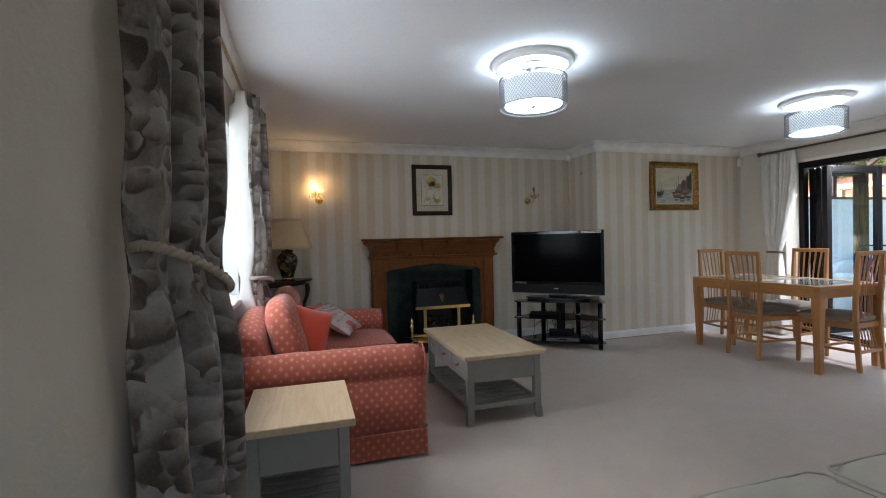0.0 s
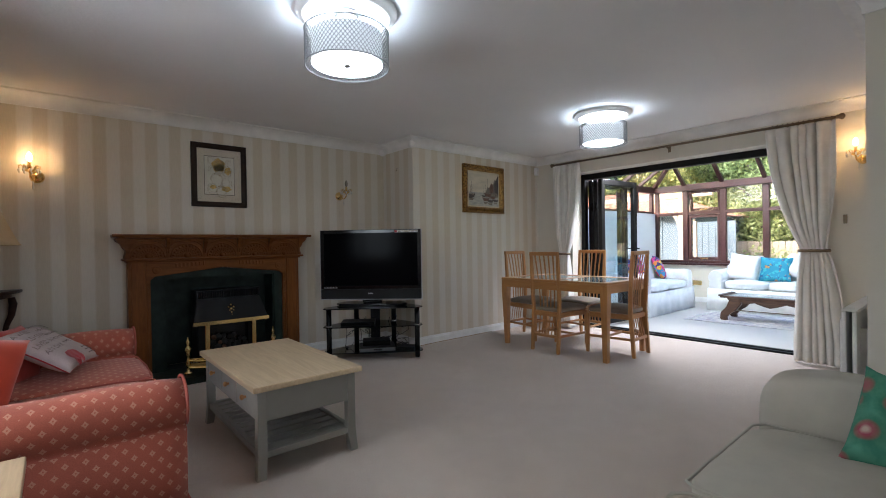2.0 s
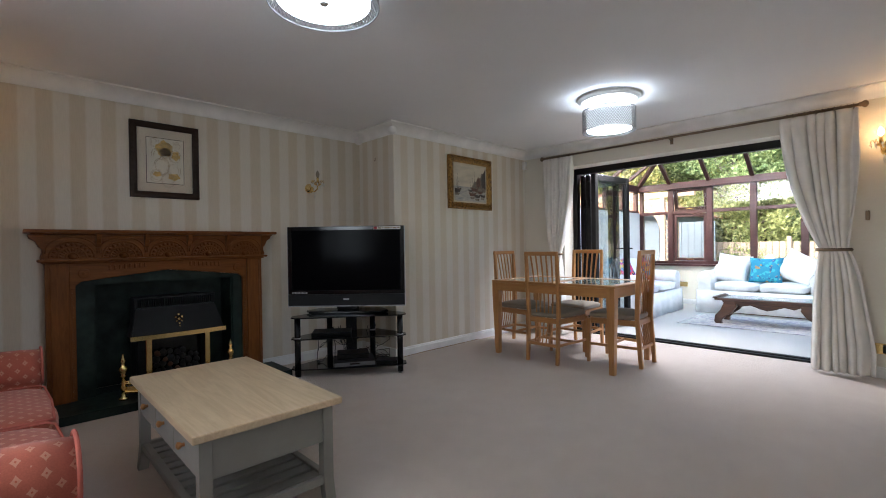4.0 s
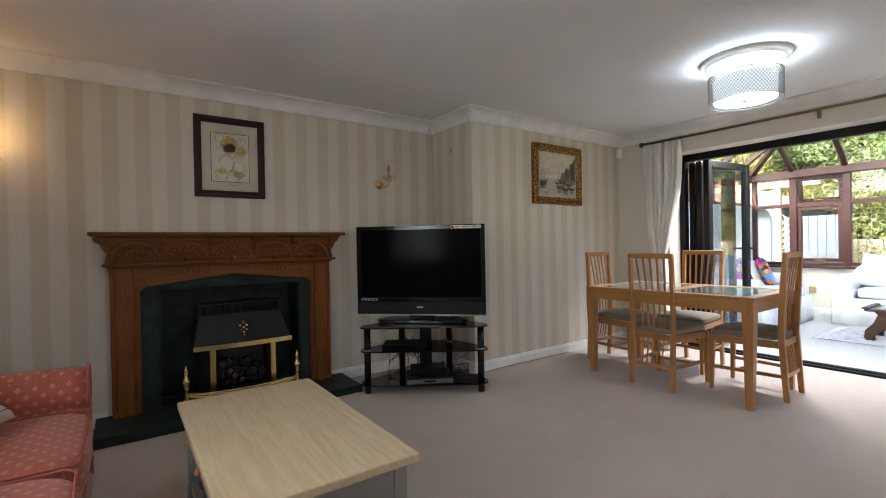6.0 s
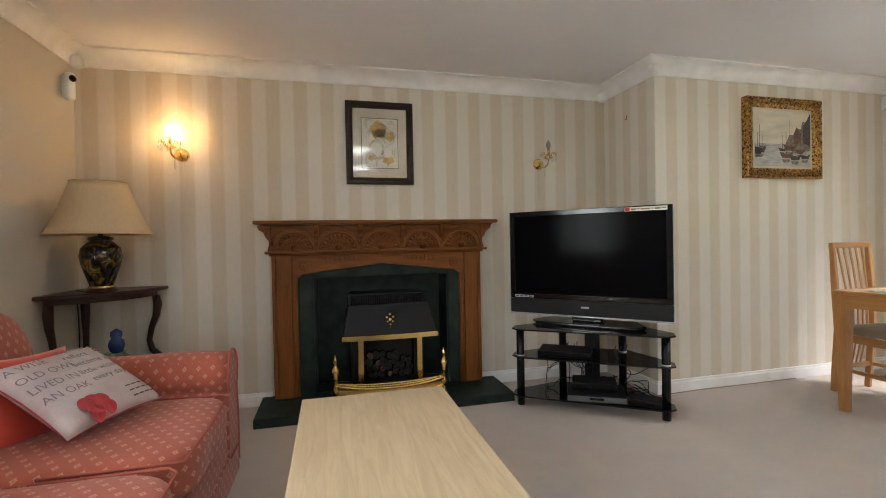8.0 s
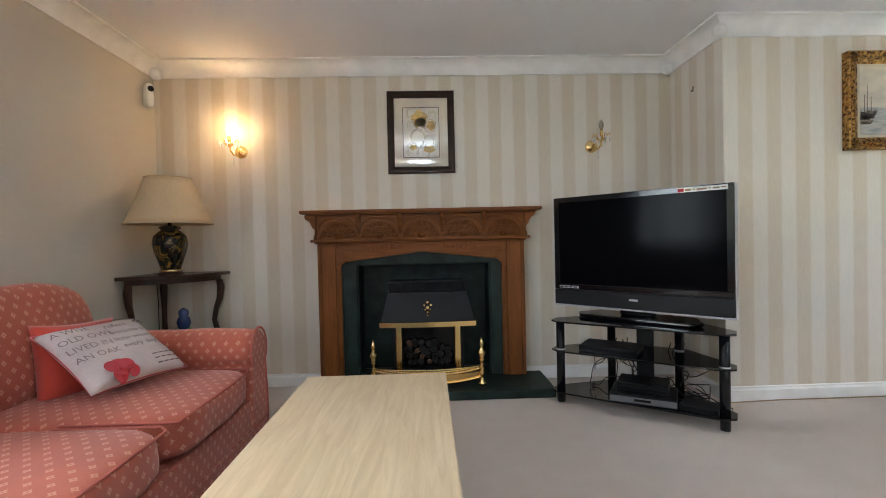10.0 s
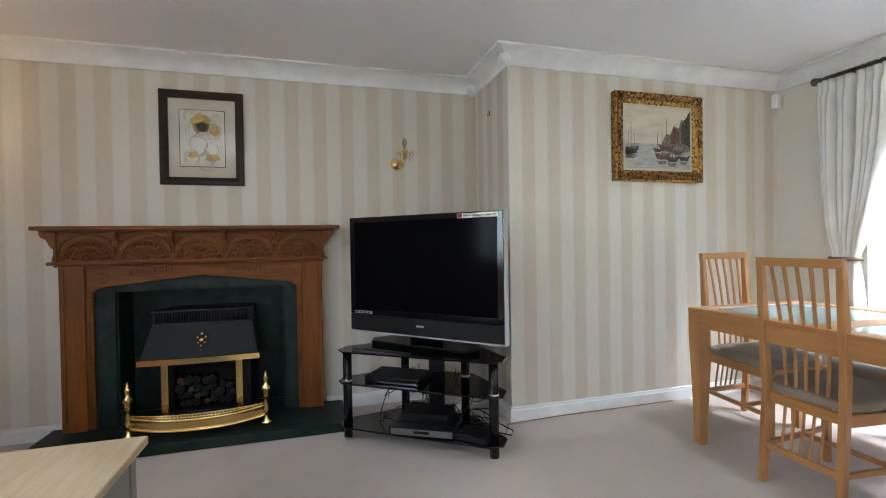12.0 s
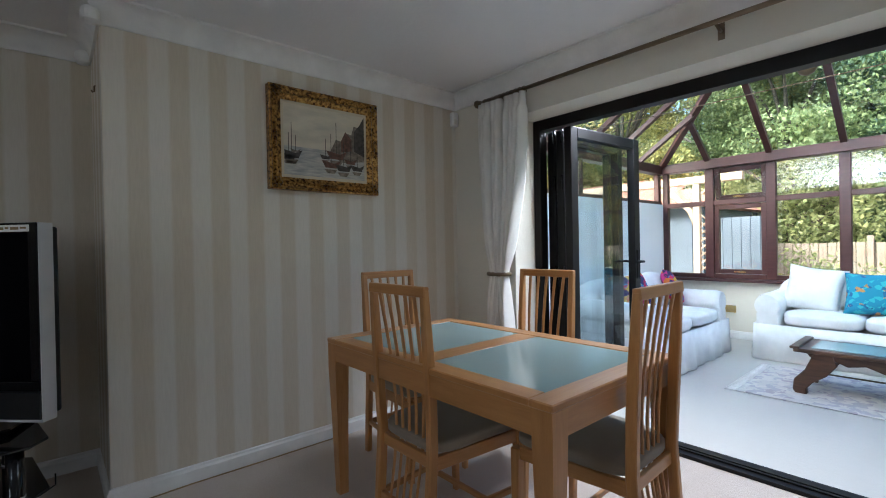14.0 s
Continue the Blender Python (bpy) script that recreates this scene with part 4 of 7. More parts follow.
def sconce(at, turn, lit, reach=-1.0):
    t = thing("wall_light", "brass candle wall light with crystal drops, " + ("lit" if lit else "unlit"), "wall light", "wall lights", at=at, turn=turn)
    part("back_plate", moved(lathe([(0.046, 0), (0.046, 0.006), (0.036, 0.016), (0.02, 0.026), (0.008, 0.03)], 24), pose(0, 0, 0, 90)), BRASS, t)
    part("arm", tube([(0, -0.025, 0), (reach * 0.008, -0.045, -0.028), (reach * 0.022, -0.075, -0.035), (reach * 0.036, -0.10, -0.01), (reach * 0.040, -0.105, 0.03)], 0.006, 8), BRASS, t)
    c = (reach * 0.040, -0.105, 0)
    part("candle_cup", lathe([(0.006, 0.02), (0.03, 0.032), (0.036, 0.04), (0.012, 0.042), (0.012, 0.05)], 20, c), BRASS, t)
    part("candle", lathe([(0.0115, 0.05), (0.0115, 0.105)], 14, c), BRASS, t)
    part("bulb", lathe([(0.008, 0.105), (0.016, 0.122), (0.019, 0.138), (0.013, 0.158), (0.003, 0.176)], 18, c), BULBON if lit else BULBOFF, t, "candle bulb")
    for k in range(9):
        a = 2 * math.pi * k / 9
        r = 0.062
        bx, by = c[0] + r * math.cos(a), c[1] + r * math.sin(a)
        w = tube([(c[0] + 0.03 * math.cos(a), c[1] + 0.03 * math.sin(a), 0.038), (c[0] + 0.05 * math.cos(a), c[1] + 0.05 * math.sin(a), 0.075), (bx, by, 0.07), (bx, by, 0.048)], 0.0022, 5)
        br = part("leaf_branch", w, BRASS, t)
        part("crystal_drop", lathe([(0.002, 0.048), (0.007, 0.038), (0.008, 0.03), (0.001, 0.012)], 6, (bx, by, 0), None), CRYSTAL, br, "cut-glass drop")
    part("hanging_drop", lathe([(0.002, -0.03), (0.006, -0.045), (0.003, -0.055), (0.008, -0.075), (0.001, -0.10)], 6, (reach * 0.022, -0.075, -0.01)), CRYSTAL, t, "hanging cut-glass drop")
    if lit:
        lp = new("lamp", bpy.data.lights.new("bulb_lamp", 'POINT'))
        lp.data.energy, lp.data.color, lp.data.shadow_soft_size = 1.35, (1.0, 0.60, 0.27), 0.02
        lp.parent = t
        lp.location = (c[0], c[1], 0.142)


sconce((0.345, YA, 1.735), 0, True)
sconce((2.945, YA, 1.735), 0, False, 1.0)
sconce((XR, 1.33, 1.85), -90, True)


# ================= pictures =================
def picture_frame(name, label, x0, x1, z0, z1, wall, width, depth, mat, parts_fn, ornate=False):
    t = thing(name, label, "picture", at=((x0 + x1) / 2, wall - 0.002, (z0 + z1) / 2), turn=0)
    w, h = (x1 - x0) / 2, (z1 - z0) / 2
    if ornate:
        prof = [(0, 0), (depth * 0.9, 0.0), (depth, 0.008), (depth * 0.72, 0.02), (depth * 0.62, 0.035), (depth * 0.8, 0.045), (depth * 0.55, width - 0.008), (depth * 0.5, width), (0, width)]
    else:
        prof = [(0, 0), (depth * 0.8, 0), (depth, 0.006), (depth, width * 0.5), (depth * 0.7, width - 0.008), (depth * 0.6, width), (0, width)]
    fr = bmesh.new()
    rings = []
    for sx, sz in ((-1, -1), (1, -1), (1, 1), (-1, 1)):
        rings.append([fr.verts.new((sx * (w - i), -o, sz * (h - i))) for o, i in prof])
    for a, b in zip(rings, rings[1:] + rings[:1]):
        for k in range(len(prof)):
            k2 = (k + 1) % len(prof)
            fr.faces.new((a[k], a[k2], b[k2], b[k]))
    bmesh.ops.recalc_face_normals(fr, faces=fr.faces)
    part("frame", fr, mat, t)
    parts_fn(t, w - width, h - width, depth)
    return t


DARKFRAME = wood("dark_frame", (0.018, 0.010, 0.007), (0.045, 0.025, 0.016), 0.35, 'x')
MOUNT = plain("cream_mount_board", (0.62, 0.55, 0.44), 0.8)
MOUNT2 = plain("pale_paper", (0.70, 0.66, 0.56), 0.8, vary=0.12)
OCHRE = plain("ochre_ink", (0.60, 0.40, 0.13), 0.8, vary=0.35, scale=30)
SEPIA = plain("sepia_ink", (0.30, 0.21, 0.10), 0.8, vary=0.3)
DARKFRAME.node_tree.nodes["Principled BSDF"].inputs["Specular IOR Level"].default_value = 0.2
PICGLASS = glass("picture_glass")


def botanical(t, w, h, d):
    part("backing", boxes((-w - 0.01, w + 0.01, -0.008, -0.002, -h - 0.01, h + 0.01)), MOUNT, t, "cream mount")
    part("inner_line", boxes((-w + 0.062, w - 0.062, -0.0092, -0.008, -h + 0.068, h - 0.068)), DARKFRAME, t)
    part("paper", boxes((-w + 0.066, w - 0.066, -0.0105, -0.0092, -h + 0.072, h - 0.072)), MOUNT2, t, "pale paper")
    rn = random.Random(5)
    def disc(cx, cz, r, y, squash=1.0, rot=0.0, n=16, wob=0.15):
        bm = bmesh.new()
        vs = []
        for k in range(n):
            a = 2 * math.pi * k / n
            rr = r * (1 + wob * math.sin(5 * a + cx * 40))
            px, pz = rr * math.cos(a), rr * squash * math.sin(a)
            vs.append(bm.verts.new((cx + px * math.cos(rot) - pz * math.sin(rot), y, cz + px * math.sin(rot) + pz * math.cos(rot))))
        bm.faces.new(vs)
        return bm
    stems = bmesh.new()
    for cx, cz, r in ((0.0, 0.09, 0.055), (-0.06, 0.05, 0.04), (0.07, 0.04, 0.045), (-0.03, -0.04, 0.06), (0.06, -0.07, 0.05), (-0.07, -0.12, 0.045), (0.02, -0.15, 0.05), (0.085, 0.13, 0.03), (-0.08, 0.15, 0.035)):
        for q in range(3):
            a0 = rn.uniform(0, 6.28)
            pts = [(cx + (r - q * 0.008) * math.cos(a0 + s), -0.0112, cz + (r - q * 0.008) * 1.2 * math.sin(a0 + s)) for s in [k * 0.35 for k in range(12)]]
            tube(pts, 0.0014, 3, stems)
    part("drawn_flower", stems, SEPIA, t, "sepia line drawing")
    for cx, cz, r, s in ((-0.01, 0.10, 0.040, 1.1), (0.0, 0.075, 0.03, 0.8), (0.06, -0.125, 0.03, 0.6), (-0.06, -0.11, 0.02, 0.7), (0.075, 0.05, 0.02, 1.3)):
        part("ochre_petal", disc(cx, cz, r * 1.45, -0.0115, s), OCHRE, t, "ochre petals")
    g = part("glazing", boxes((-w - 0.004, w + 0.004, -0.0155, -0.0145, -h - 0.004, h + 0.004)), PICGLASS, t)
    g.visible_shadow = False


picture_frame("framed_print", "framed botanical print with cream mount", 1.42, 1.915, 1.556, 2.163, YA, 0.050, 0.028, DARKFRAME, botanical)

GILT = Mat("antique_gilt", (0.5, 0.3, 0.08), 0.4, 0.75)
_v = GILT.coords()
GILT.colour(GILT.ramp(GILT.noise(_v, 55, 5), [(0.38, (0.05, 0.022, 0.008)), (0.50, (0.33, 0.17, 0.042)), (0.78, (0.70, 0.44, 0.14))]))
GILT.bump(GILT.noise(_v, 55, 4), 0.5, 0.004)
GILT = GILT.m
LINER = plain("cream_linen_slip", (0.56, 0.49, 0.36), 0.8)
PSKY = Mat("painted_sky", rough=0.5)
_v = PSKY.coords("Object", (1, 1, 3))
PSKY.colour(PSKY.ramp(PSKY.noise(_v, 5, 5), [(0.3, (0.46, 0.42, 0.34)), (0.6, (0.64, 0.57, 0.45)), (0.8, (0.50, 0.48, 0.43))]))
PSKY = PSKY.m
PSEA = Mat("painted_water", rough=0.5)
_v = PSEA.coords("Object", (2, 1, 12))
PSEA.colour(PSEA.ramp(PSEA.noise(_v, 7, 4), [(0.3, (0.28, 0.29, 0.29)), (0.7, (0.52, 0.49, 0.44))]))
PSEA = PSEA.m
PDARK = plain("painted_umber", (0.055, 0.045, 0.04), 0.5, vary=0.6, scale=40)
PRUST = plain("painted_rust", (0.13, 0.062, 0.042), 0.5, vary=0.5, scale=40)
PSTONE = plain("painted_stone", (0.19, 0.155, 0.125), 0.5, vary=0.5, scale=40)


def harbour(t, w, h, d):
    part("slip", boxes((-w - 0.004, w + 0.004, -0.022, -0.004, -h - 0.004, h + 0.004)), LINER, t, "cream slip")
    w, h = w - 0.018, h - 0.018
    Y = -0.0235
    part("painted_sky", boxes((-w, w, Y, -0.022, -0.04, h)), PSKY, t, "cloudy painted sky")
    part("painted_water", boxes((-w, w, Y, -0.022, -h, -0.04)), PSEA, t, "grey painted water")
    def flat(name, poly, mat, y):
        bm = bmesh.new()
        bm.faces.new([bm.verts.new((x, y, z)) for x, z in ((min(max(x * 1.25 - 0.01, -w), w), min(max(z * 1.5 + 0.005, -h), h)) for x, z in poly)])
        part(name, bm, mat, t)
    flat("painted_quay", [(0.02, -0.045), (0.06, 0.02), (0.10, 0.015), (0.12, 0.055), (0.15, 0.05), (0.165, 0.09), (0.20, 0.085), (w, 0.135), (w, -0.06), (0.10, -0.075)], PSTONE, Y - 0.001)
    flat("painted_house", [(0.165, -0.02), (0.165, 0.065), (0.20, 0.10), (w, 0.15), (w, -0.04)], PDARK, Y - 0.002)
    flat("painted_roof", [(0.09, 0.02), (0.115, 0.06), (0.15, 0.03), (0.15, -0.02), (0.09, -0.03)], PRUST, Y - 0.002)
    for bx, bz, s, mat in ((-0.19, -0.075, 0.75, PDARK), (-0.155, -0.05, 0.5, PSTONE), (0.03, -0.09, 1.0, PRUST), (0.10, -0.10, 0.95, PDARK), (0.0, -0.06, 0.6, PDARK), (0.14, -0.07, 0.7, PRUST), (0.06, -0.05, 1.1, PRUST), (0.18, -0.095, 0.8, PDARK), (-0.175, -0.065, 1.0, PDARK)):
        flat("painted_boat", [(bx - 0.05 * s, bz + 0.018 * s), (bx - 0.03 * s, bz - 0.012 * s), (bx + 0.035 * s, bz - 0.012 * s), (bx + 0.055 * s, bz + 0.022 * s), (bx + 0.02 * s, bz + 0.008 * s)], mat, Y - 0.003)
        flat("painted_mast", [(bx, bz), (bx + 0.003, bz), (bx + 0.003, bz + 0.13 * s), (bx, bz + 0.13 * s)], PDARK, Y - 0.003)
        flat("painted_reflection", [(bx - 0.035 * s, bz - 0.018 * s), (bx + 0.035 * s, bz - 0.018 * s), (bx + 0.02 * s, bz - 0.035 * s), (bx - 0.02 * s, bz - 0.035 * s)], PSTONE, Y - 0.002)
    W, Hh = w + 0.018 + 0.07, h + 0.018 + 0.07
    for sx, sz in ((-1, -1), (1, -1), (1, 1), (-1, 1)):
        sc = bmesh.new()
        for q in range(6):
            a = q * 1.05
            add(sc, moved(lathe([(0.002, -0.008), (0.014, 0), (0.002, 0.010)], 8, caps=False), pose(sx * (W - 0.035 + 0.022 * math.cos(a)), -0.048, sz * (Hh - 0.035 + 0.022 * math.sin(a)), 90)))
        part("corner_ornament", sc, GILT, t, "gilt scroll ornament")
    for sx, sz in ((0, 1), (0, -1), (1, 0), (-1, 0)):
        sc = bmesh.new()
        for q in range(-3, 4):
            px = sx * (W - 0.03) + (0.017 * q if sx == 0 else 0)
            pz = sz * (Hh - 0.03) + (0.017 * q if sz == 0 else 0)
            add(sc, moved(lathe([(0.002, -0.006), (0.013 - abs(q) * 0.002, 0), (0.002, 0.008)], 8, caps=False), pose(px, -0.048, pz, 90)))
        part("side_ornament", sc, GILT, t, "gilt scroll ornament")


picture_frame("oil_painting", "harbour oil painting in ornate gilt frame", 4.325, 5.055, 1.562, 2.17, YB, 0.075, 0.052, GILT, harbour, True)


# ================= television and stand =================
def tv():
    mid = Vector((2.953, 4.819, 0))
    t = thing("television", "large black flat-screen television with silver sides", "television", at=(mid.x, mid.y, 0.535), turn=-45.7)
    # own x along the screen, -y towards the room
    w, z0, z1 = 0.537, 0.056, 0.792
    part("casing", boxes((-w + 0.012, w - 0.012, 0.02, 0.10, z0 + 0.012, z1 - 0.012), (-0.36, 0.36, 0.10, 0.145, 0.16, 0.70), bevel=0.01, seg=2), BLACK, t)
    part("bezel", boxes((-w, w, 0.0, 0.022, z0 + 0.115, z0 + 0.15), (-w, -w + 0.038, 0.0, 0.022, z0 + 0.15, z1), (w - 0.038, w, 0.0, 0.022, z0 + 0.15, z1), (-w + 0.038, w - 0.038, 0.0, 0.022, z1 - 0.036, z1), bevel=0.003), BLACKGLOSS, t, "gloss black bezel")
    part("screen", boxes((-w + 0.037, w - 0.037, 0.008, 0.018, z0 + 0.148, z1 - 0.034)), SCREEN, t, "dark glossy screen")
    part("speaker_bar", boxes((-w, w, -0.002, 0.03, z0 + 0.01, z0 + 0.112), bevel=0.004), BLACK, t)
    part("silver_side", boxes((-w, w, 0.004, 0.028, z0, z0 + 0.009), (w + 0.0005, w + 0.004, 0.004, 0.06, z0, z1), (-w - 0.004, -w - 0.0005, 0.004, 0.06, z0, z1)), SILVER, t, "silver trim")
    part("badge", boxes((-0.026, 0.026, -0.004, -0.001, z0 + 0.062, z0 + 0.074)), SILVER, t, "plain silver badge bar")
    sk = boxes((0.26, 0.508, -0.003, 0.0, z1 - 0.033, z1 - 0.008))
    part("sticker", sk, WHITE, t, "white paper strip with print")
    part("sticker_mark", boxes((0.262, 0.292, -0.004, -0.0031, z1 - 0.031, z1 - 0.010)), RED, t)
    pb = bmesh.new()
    for k, (a, b) in enumerate(((0.30, 0.33), (0.337, 0.352), (0.358, 0.41), (0.416, 0.43), (0.437, 0.47), (0.476, 0.50))):
        box(pb, a, b, -0.004, -0.0031, z1 - 0.026 + 0.003 * (k % 2), z1 - 0.016)
    part("print", pb, SEPIA, t, "unreadable print bars")
    part("label_strip", boxes((-0.50, -0.36, -0.003, 0.0, z0 + 0.122, z0 + 0.138)), SILVER, t)
    pk = bmesh.new()
    for k in range(4):
        box(pk, -0.495 + k * 0.033, -0.472 + k * 0.033, -0.004, -0.0031, z0 + 0.126, z0 + 0.134)
    part("print", pk, BLACK, t)
    part("neck", boxes((-0.10, 0.10, 0.03, 0.11, 0.02, 0.10), bevel=0.01), BLACKGLOSS, t)
    part("foot", prism([(-0.33, -0.05), (0.33, -0.05), (0.38, 0.03), (0.30, 0.20), (-0.30, 0.20), (-0.38, 0.03)], 0.0, 0.02, 'z', bevel=0.006), BLACKGLOSS, t, "gloss black foot")


tv()
GUNMETAL = plain("gunmetal_plastic", (0.13, 0.13, 0.135), 0.3, bump=0.0)
SMOKED = plain("smoked_black_glass", (0.004, 0.004, 0.005), 0.05, bump=0.0)


def tv_stand():
    a = math.degrees(math.atan2(-0.515, 0.725))
    t = thing("tv_stand", "three-shelf black glass corner television stand", "tv stand", at=(2.888, 4.672, 0), turn=a)
    for z in (0.075, 0.335, 0.520):
        w = 0.50
        sh = prism([(-w + 0.05, -0.045), (w - 0.05, -0.045), (w, 0.0), (w, 0.09), (w - 0.26, 0.36), (-w + 0.26, 0.36), (-w, 0.09), (-w, 0.0)], z, z + 0.010, 'z', bevel=0.002)
        part("shelf", sh, SMOKED, t, "smoked black glass shelf")
    for x, y in ((-0.445, 0.01), (0.445, 0.01), (-0.20, 0.30), (0.20, 0.30)):
        lg = lathe([(0.026, 0.012), (0.026, 0.5195)], 20, (x, y, 0))
        p = part("leg", lg, BLACKGLOSS, t, "black tubular leg")
        part("leveller", lathe([(0.02, 0), (0.022, 0.004), (0.018, 0.012)], 16, (x, y, 0)), CHROME, p)
        part("collar", lathe([(0.0275, 0.33), (0.0275, 0.352)], 18, (x, y, 0), None), CHROME, p)
    part("spine", boxes((-0.05, 0.05, 0.325, 0.355, 0.086, 0.334), (-0.05, 0.05, 0.325, 0.355, 0.346, 0.5195), bevel=0.004), BLACK, t)
    return t


stand = tv_stand()
M = stand.matrix_basis
def on_stand(x, y, z, rz=0.0):
    return M @ pose(x, y, z, 0, 0, rz)


def device(name, label, x, y, z, w, d, h, rz, silver):
    t = thing(name, label, "set-top box")
    t.matrix_basis = on_stand(x, y, z, rz)
    part("case", boxes((-w / 2, w / 2, -d / 2, d / 2, 0.0, h), bevel=0.004), BLACK, t)
    part("front_panel", boxes((-w / 2 + 0.004, w / 2 - 0.004, -d / 2 - 0.004, -d / 2, 0.006, h - 0.006), bevel=0.001), GUNMETAL if silver else BLACKGLOSS, t, "grey front" if silver else "gloss black front")
    part("display", boxes((-w * 0.12, w * 0.12, -d / 2 - 0.006, -d / 2 - 0.004, h * 0.4, h * 0.7)), BLACKGLOSS, t)


device("disc_recorder", "grey-fronted black recorder on the bottom shelf", 0.03, 0.10, 0.0855, 0.36, 0.27, 0.045, 6, True)
device("satellite_box", "black set-top box stacked on the recorder", 0.02, 0.14, 0.131, 0.28, 0.19, 0.05, 4, False)
device("disc_player", "slim black disc player on the middle shelf", -0.16, 0.12, 0.3455, 0.34, 0.22, 0.038, 0, False)
device("broadband_router", "small black box on the bottom shelf", 0.33, 0.05, 0.0855, 0.19, 0.14, 0.035, -8, False)

ct = thing("cable_tangle", "tangle of black cables behind the shelves", "cables")
ct.matrix_basis = M.copy()
rn = random.Random(11)
for k in range(26):
    x, y, z = rn.uniform(-0.18, 0.30), rn.uniform(0.20, 0.30), rn.choice((0.15, 0.2, 0.4))
    pts = [Vector((x, y, z))]
    vel = Vector((rn.uniform(-1, 1), rn.uniform(-0.3, 0.4), rn.uniform(-1, 1)))
    for q in range(16):
        vel += Vector((rn.uniform(-1, 1), rn.uniform(-0.5, 0.5), rn.uniform(-1.0, 0.8))) * 0.55
        vel.normalize()
        p = pts[-1] + vel * 0.035
        p.x, p.y, p.z = min(max(p.x, -0.30), 0.36), min(max(p.y, 0.14), 0.315), min(max(p.z, 0.095), 0.31)
        pts.append(p)
    part("cable", tube([tuple(p) for p in pts], 0.003, 5), BLACK, ct)
fc = thing("floor_cable", "loose cables trailing along the skirting", "cables")
part("cable", tube([(3.38, 4.62, 0.006), (3.46, 4.72, 0.006), (3.50, 4.80, 0.012), (3.62, 4.825, 0.006), (3.9, 4.84, 0.006), (4.3, 4.838, 0.006), (4.8, 4.842, 0.006)], 0.0035, 6), SEPIA, fc, "brown cable")
part("cable", tube([(3.30, 4.78, 0.10), (3.38, 4.70, 0.02), (3.46, 4.66, 0.006), (3.50, 4.72, 0.006), (3.44, 4.78, 0.03), (3.36, 4.86, 0.09)], 0.004, 6), BLACK, fc, "black cable")

# ================= dining table and chairs =================
def dining_table():
    X0, X1, Y0, Y1, Z = 4.395, 5.215, 2.955, 4.29, 0.768
    t = thing("dining_table", "beech dining table with frosted glass inset top", "dining table")
    part("side_rail", boxes((X0, X0 + 0.085, Y0 + 0.085, Y1 - 0.085, Z - 0.024, Z), bevel=0.004), BEECHY, t)
    part("side_rail", boxes((X1 - 0.085, X1, Y0 + 0.085, Y1 - 0.085, Z - 0.024, Z), bevel=0.004), BEECHY, t)
    part("end_rail", boxes((X0, X1, Y0, Y0 + 0.085, Z - 0.024, Z), bevel=0.004), BEECH, t)
    part("end_rail", boxes((X0, X1, Y1 - 0.085, Y1, Z - 0.024, Z), bevel=0.004), BEECH, t)
    ym = (Y0 + Y1) / 2
    part("centre_rail", boxes((X0 + 0.085, X1 - 0.085, ym - 0.055, ym + 0.055, Z - 0.024, Z - 0.001), bevel=0.003), BEECH, t)
    for a, b in ((Y0 + 0.085, ym - 0.055), (ym + 0.055, Y1 - 0.085)):
        part("glass_panel", boxes((X0 + 0.086, X1 - 0.086, a + 0.001, b - 0.001, Z - 0.02, Z - 0.003)), TABLEGLASS, t, "frosted green glass panel")
    part("apron", boxes((X0 + 0.004, X0 + 0.026, Y0 + 0.07, Y1 - 0.07, Z - 0.105, Z - 0.0245)), BEECHY, t)
    part("apron", boxes((X1 - 0.026, X1 - 0.004, Y0 + 0.07, Y1 - 0.07, Z - 0.105, Z - 0.0245)), BEECHY, t)
    part("apron", boxes((X0 + 0.07, X1 - 0.07, Y0 + 0.004, Y0 + 0.026, Z - 0.105, Z - 0.0245)), BEECH, t)
    part("apron", boxes((X0 + 0.07, X1 - 0.07, Y1 - 0.026, Y1 - 0.004, Z - 0.105, Z - 0.0245)), BEECH, t)
    for cx, sx in ((X0 + 0.003, 1), (X1 - 0.003, -1)):
        for cy, sy in ((Y0 + 0.003, 1), (Y1 - 0.003, -1)):
            bm = bmesh.new()
            rows = []
            for z, w, i in ((0.0, 0.045, 0.018), (0.35, 0.058, 0.009), (0.62, 0.072, 0.0), (Z - 0.0245, 0.075, 0.0)):
                rows.append([bm.verts.new((cx + sx * (i + a * w), cy + sy * (i + b * w), z)) for a, b in ((0, 0), (1, 0), (1, 1), (0, 1))])
            bm.faces.new(rows[0]), bm.faces.new(rows[-1])
            for a, b in zip(rows, rows[1:]):
                for k in range(4):
                    bm.faces.new((a[k], a[(k + 1) % 4], b[(k + 1) % 4], b[k]))
            bmesh.ops.recalc_face_normals(bm, faces=bm.faces)
            part("leg", bm, BEECHZ, t)


dining_table()


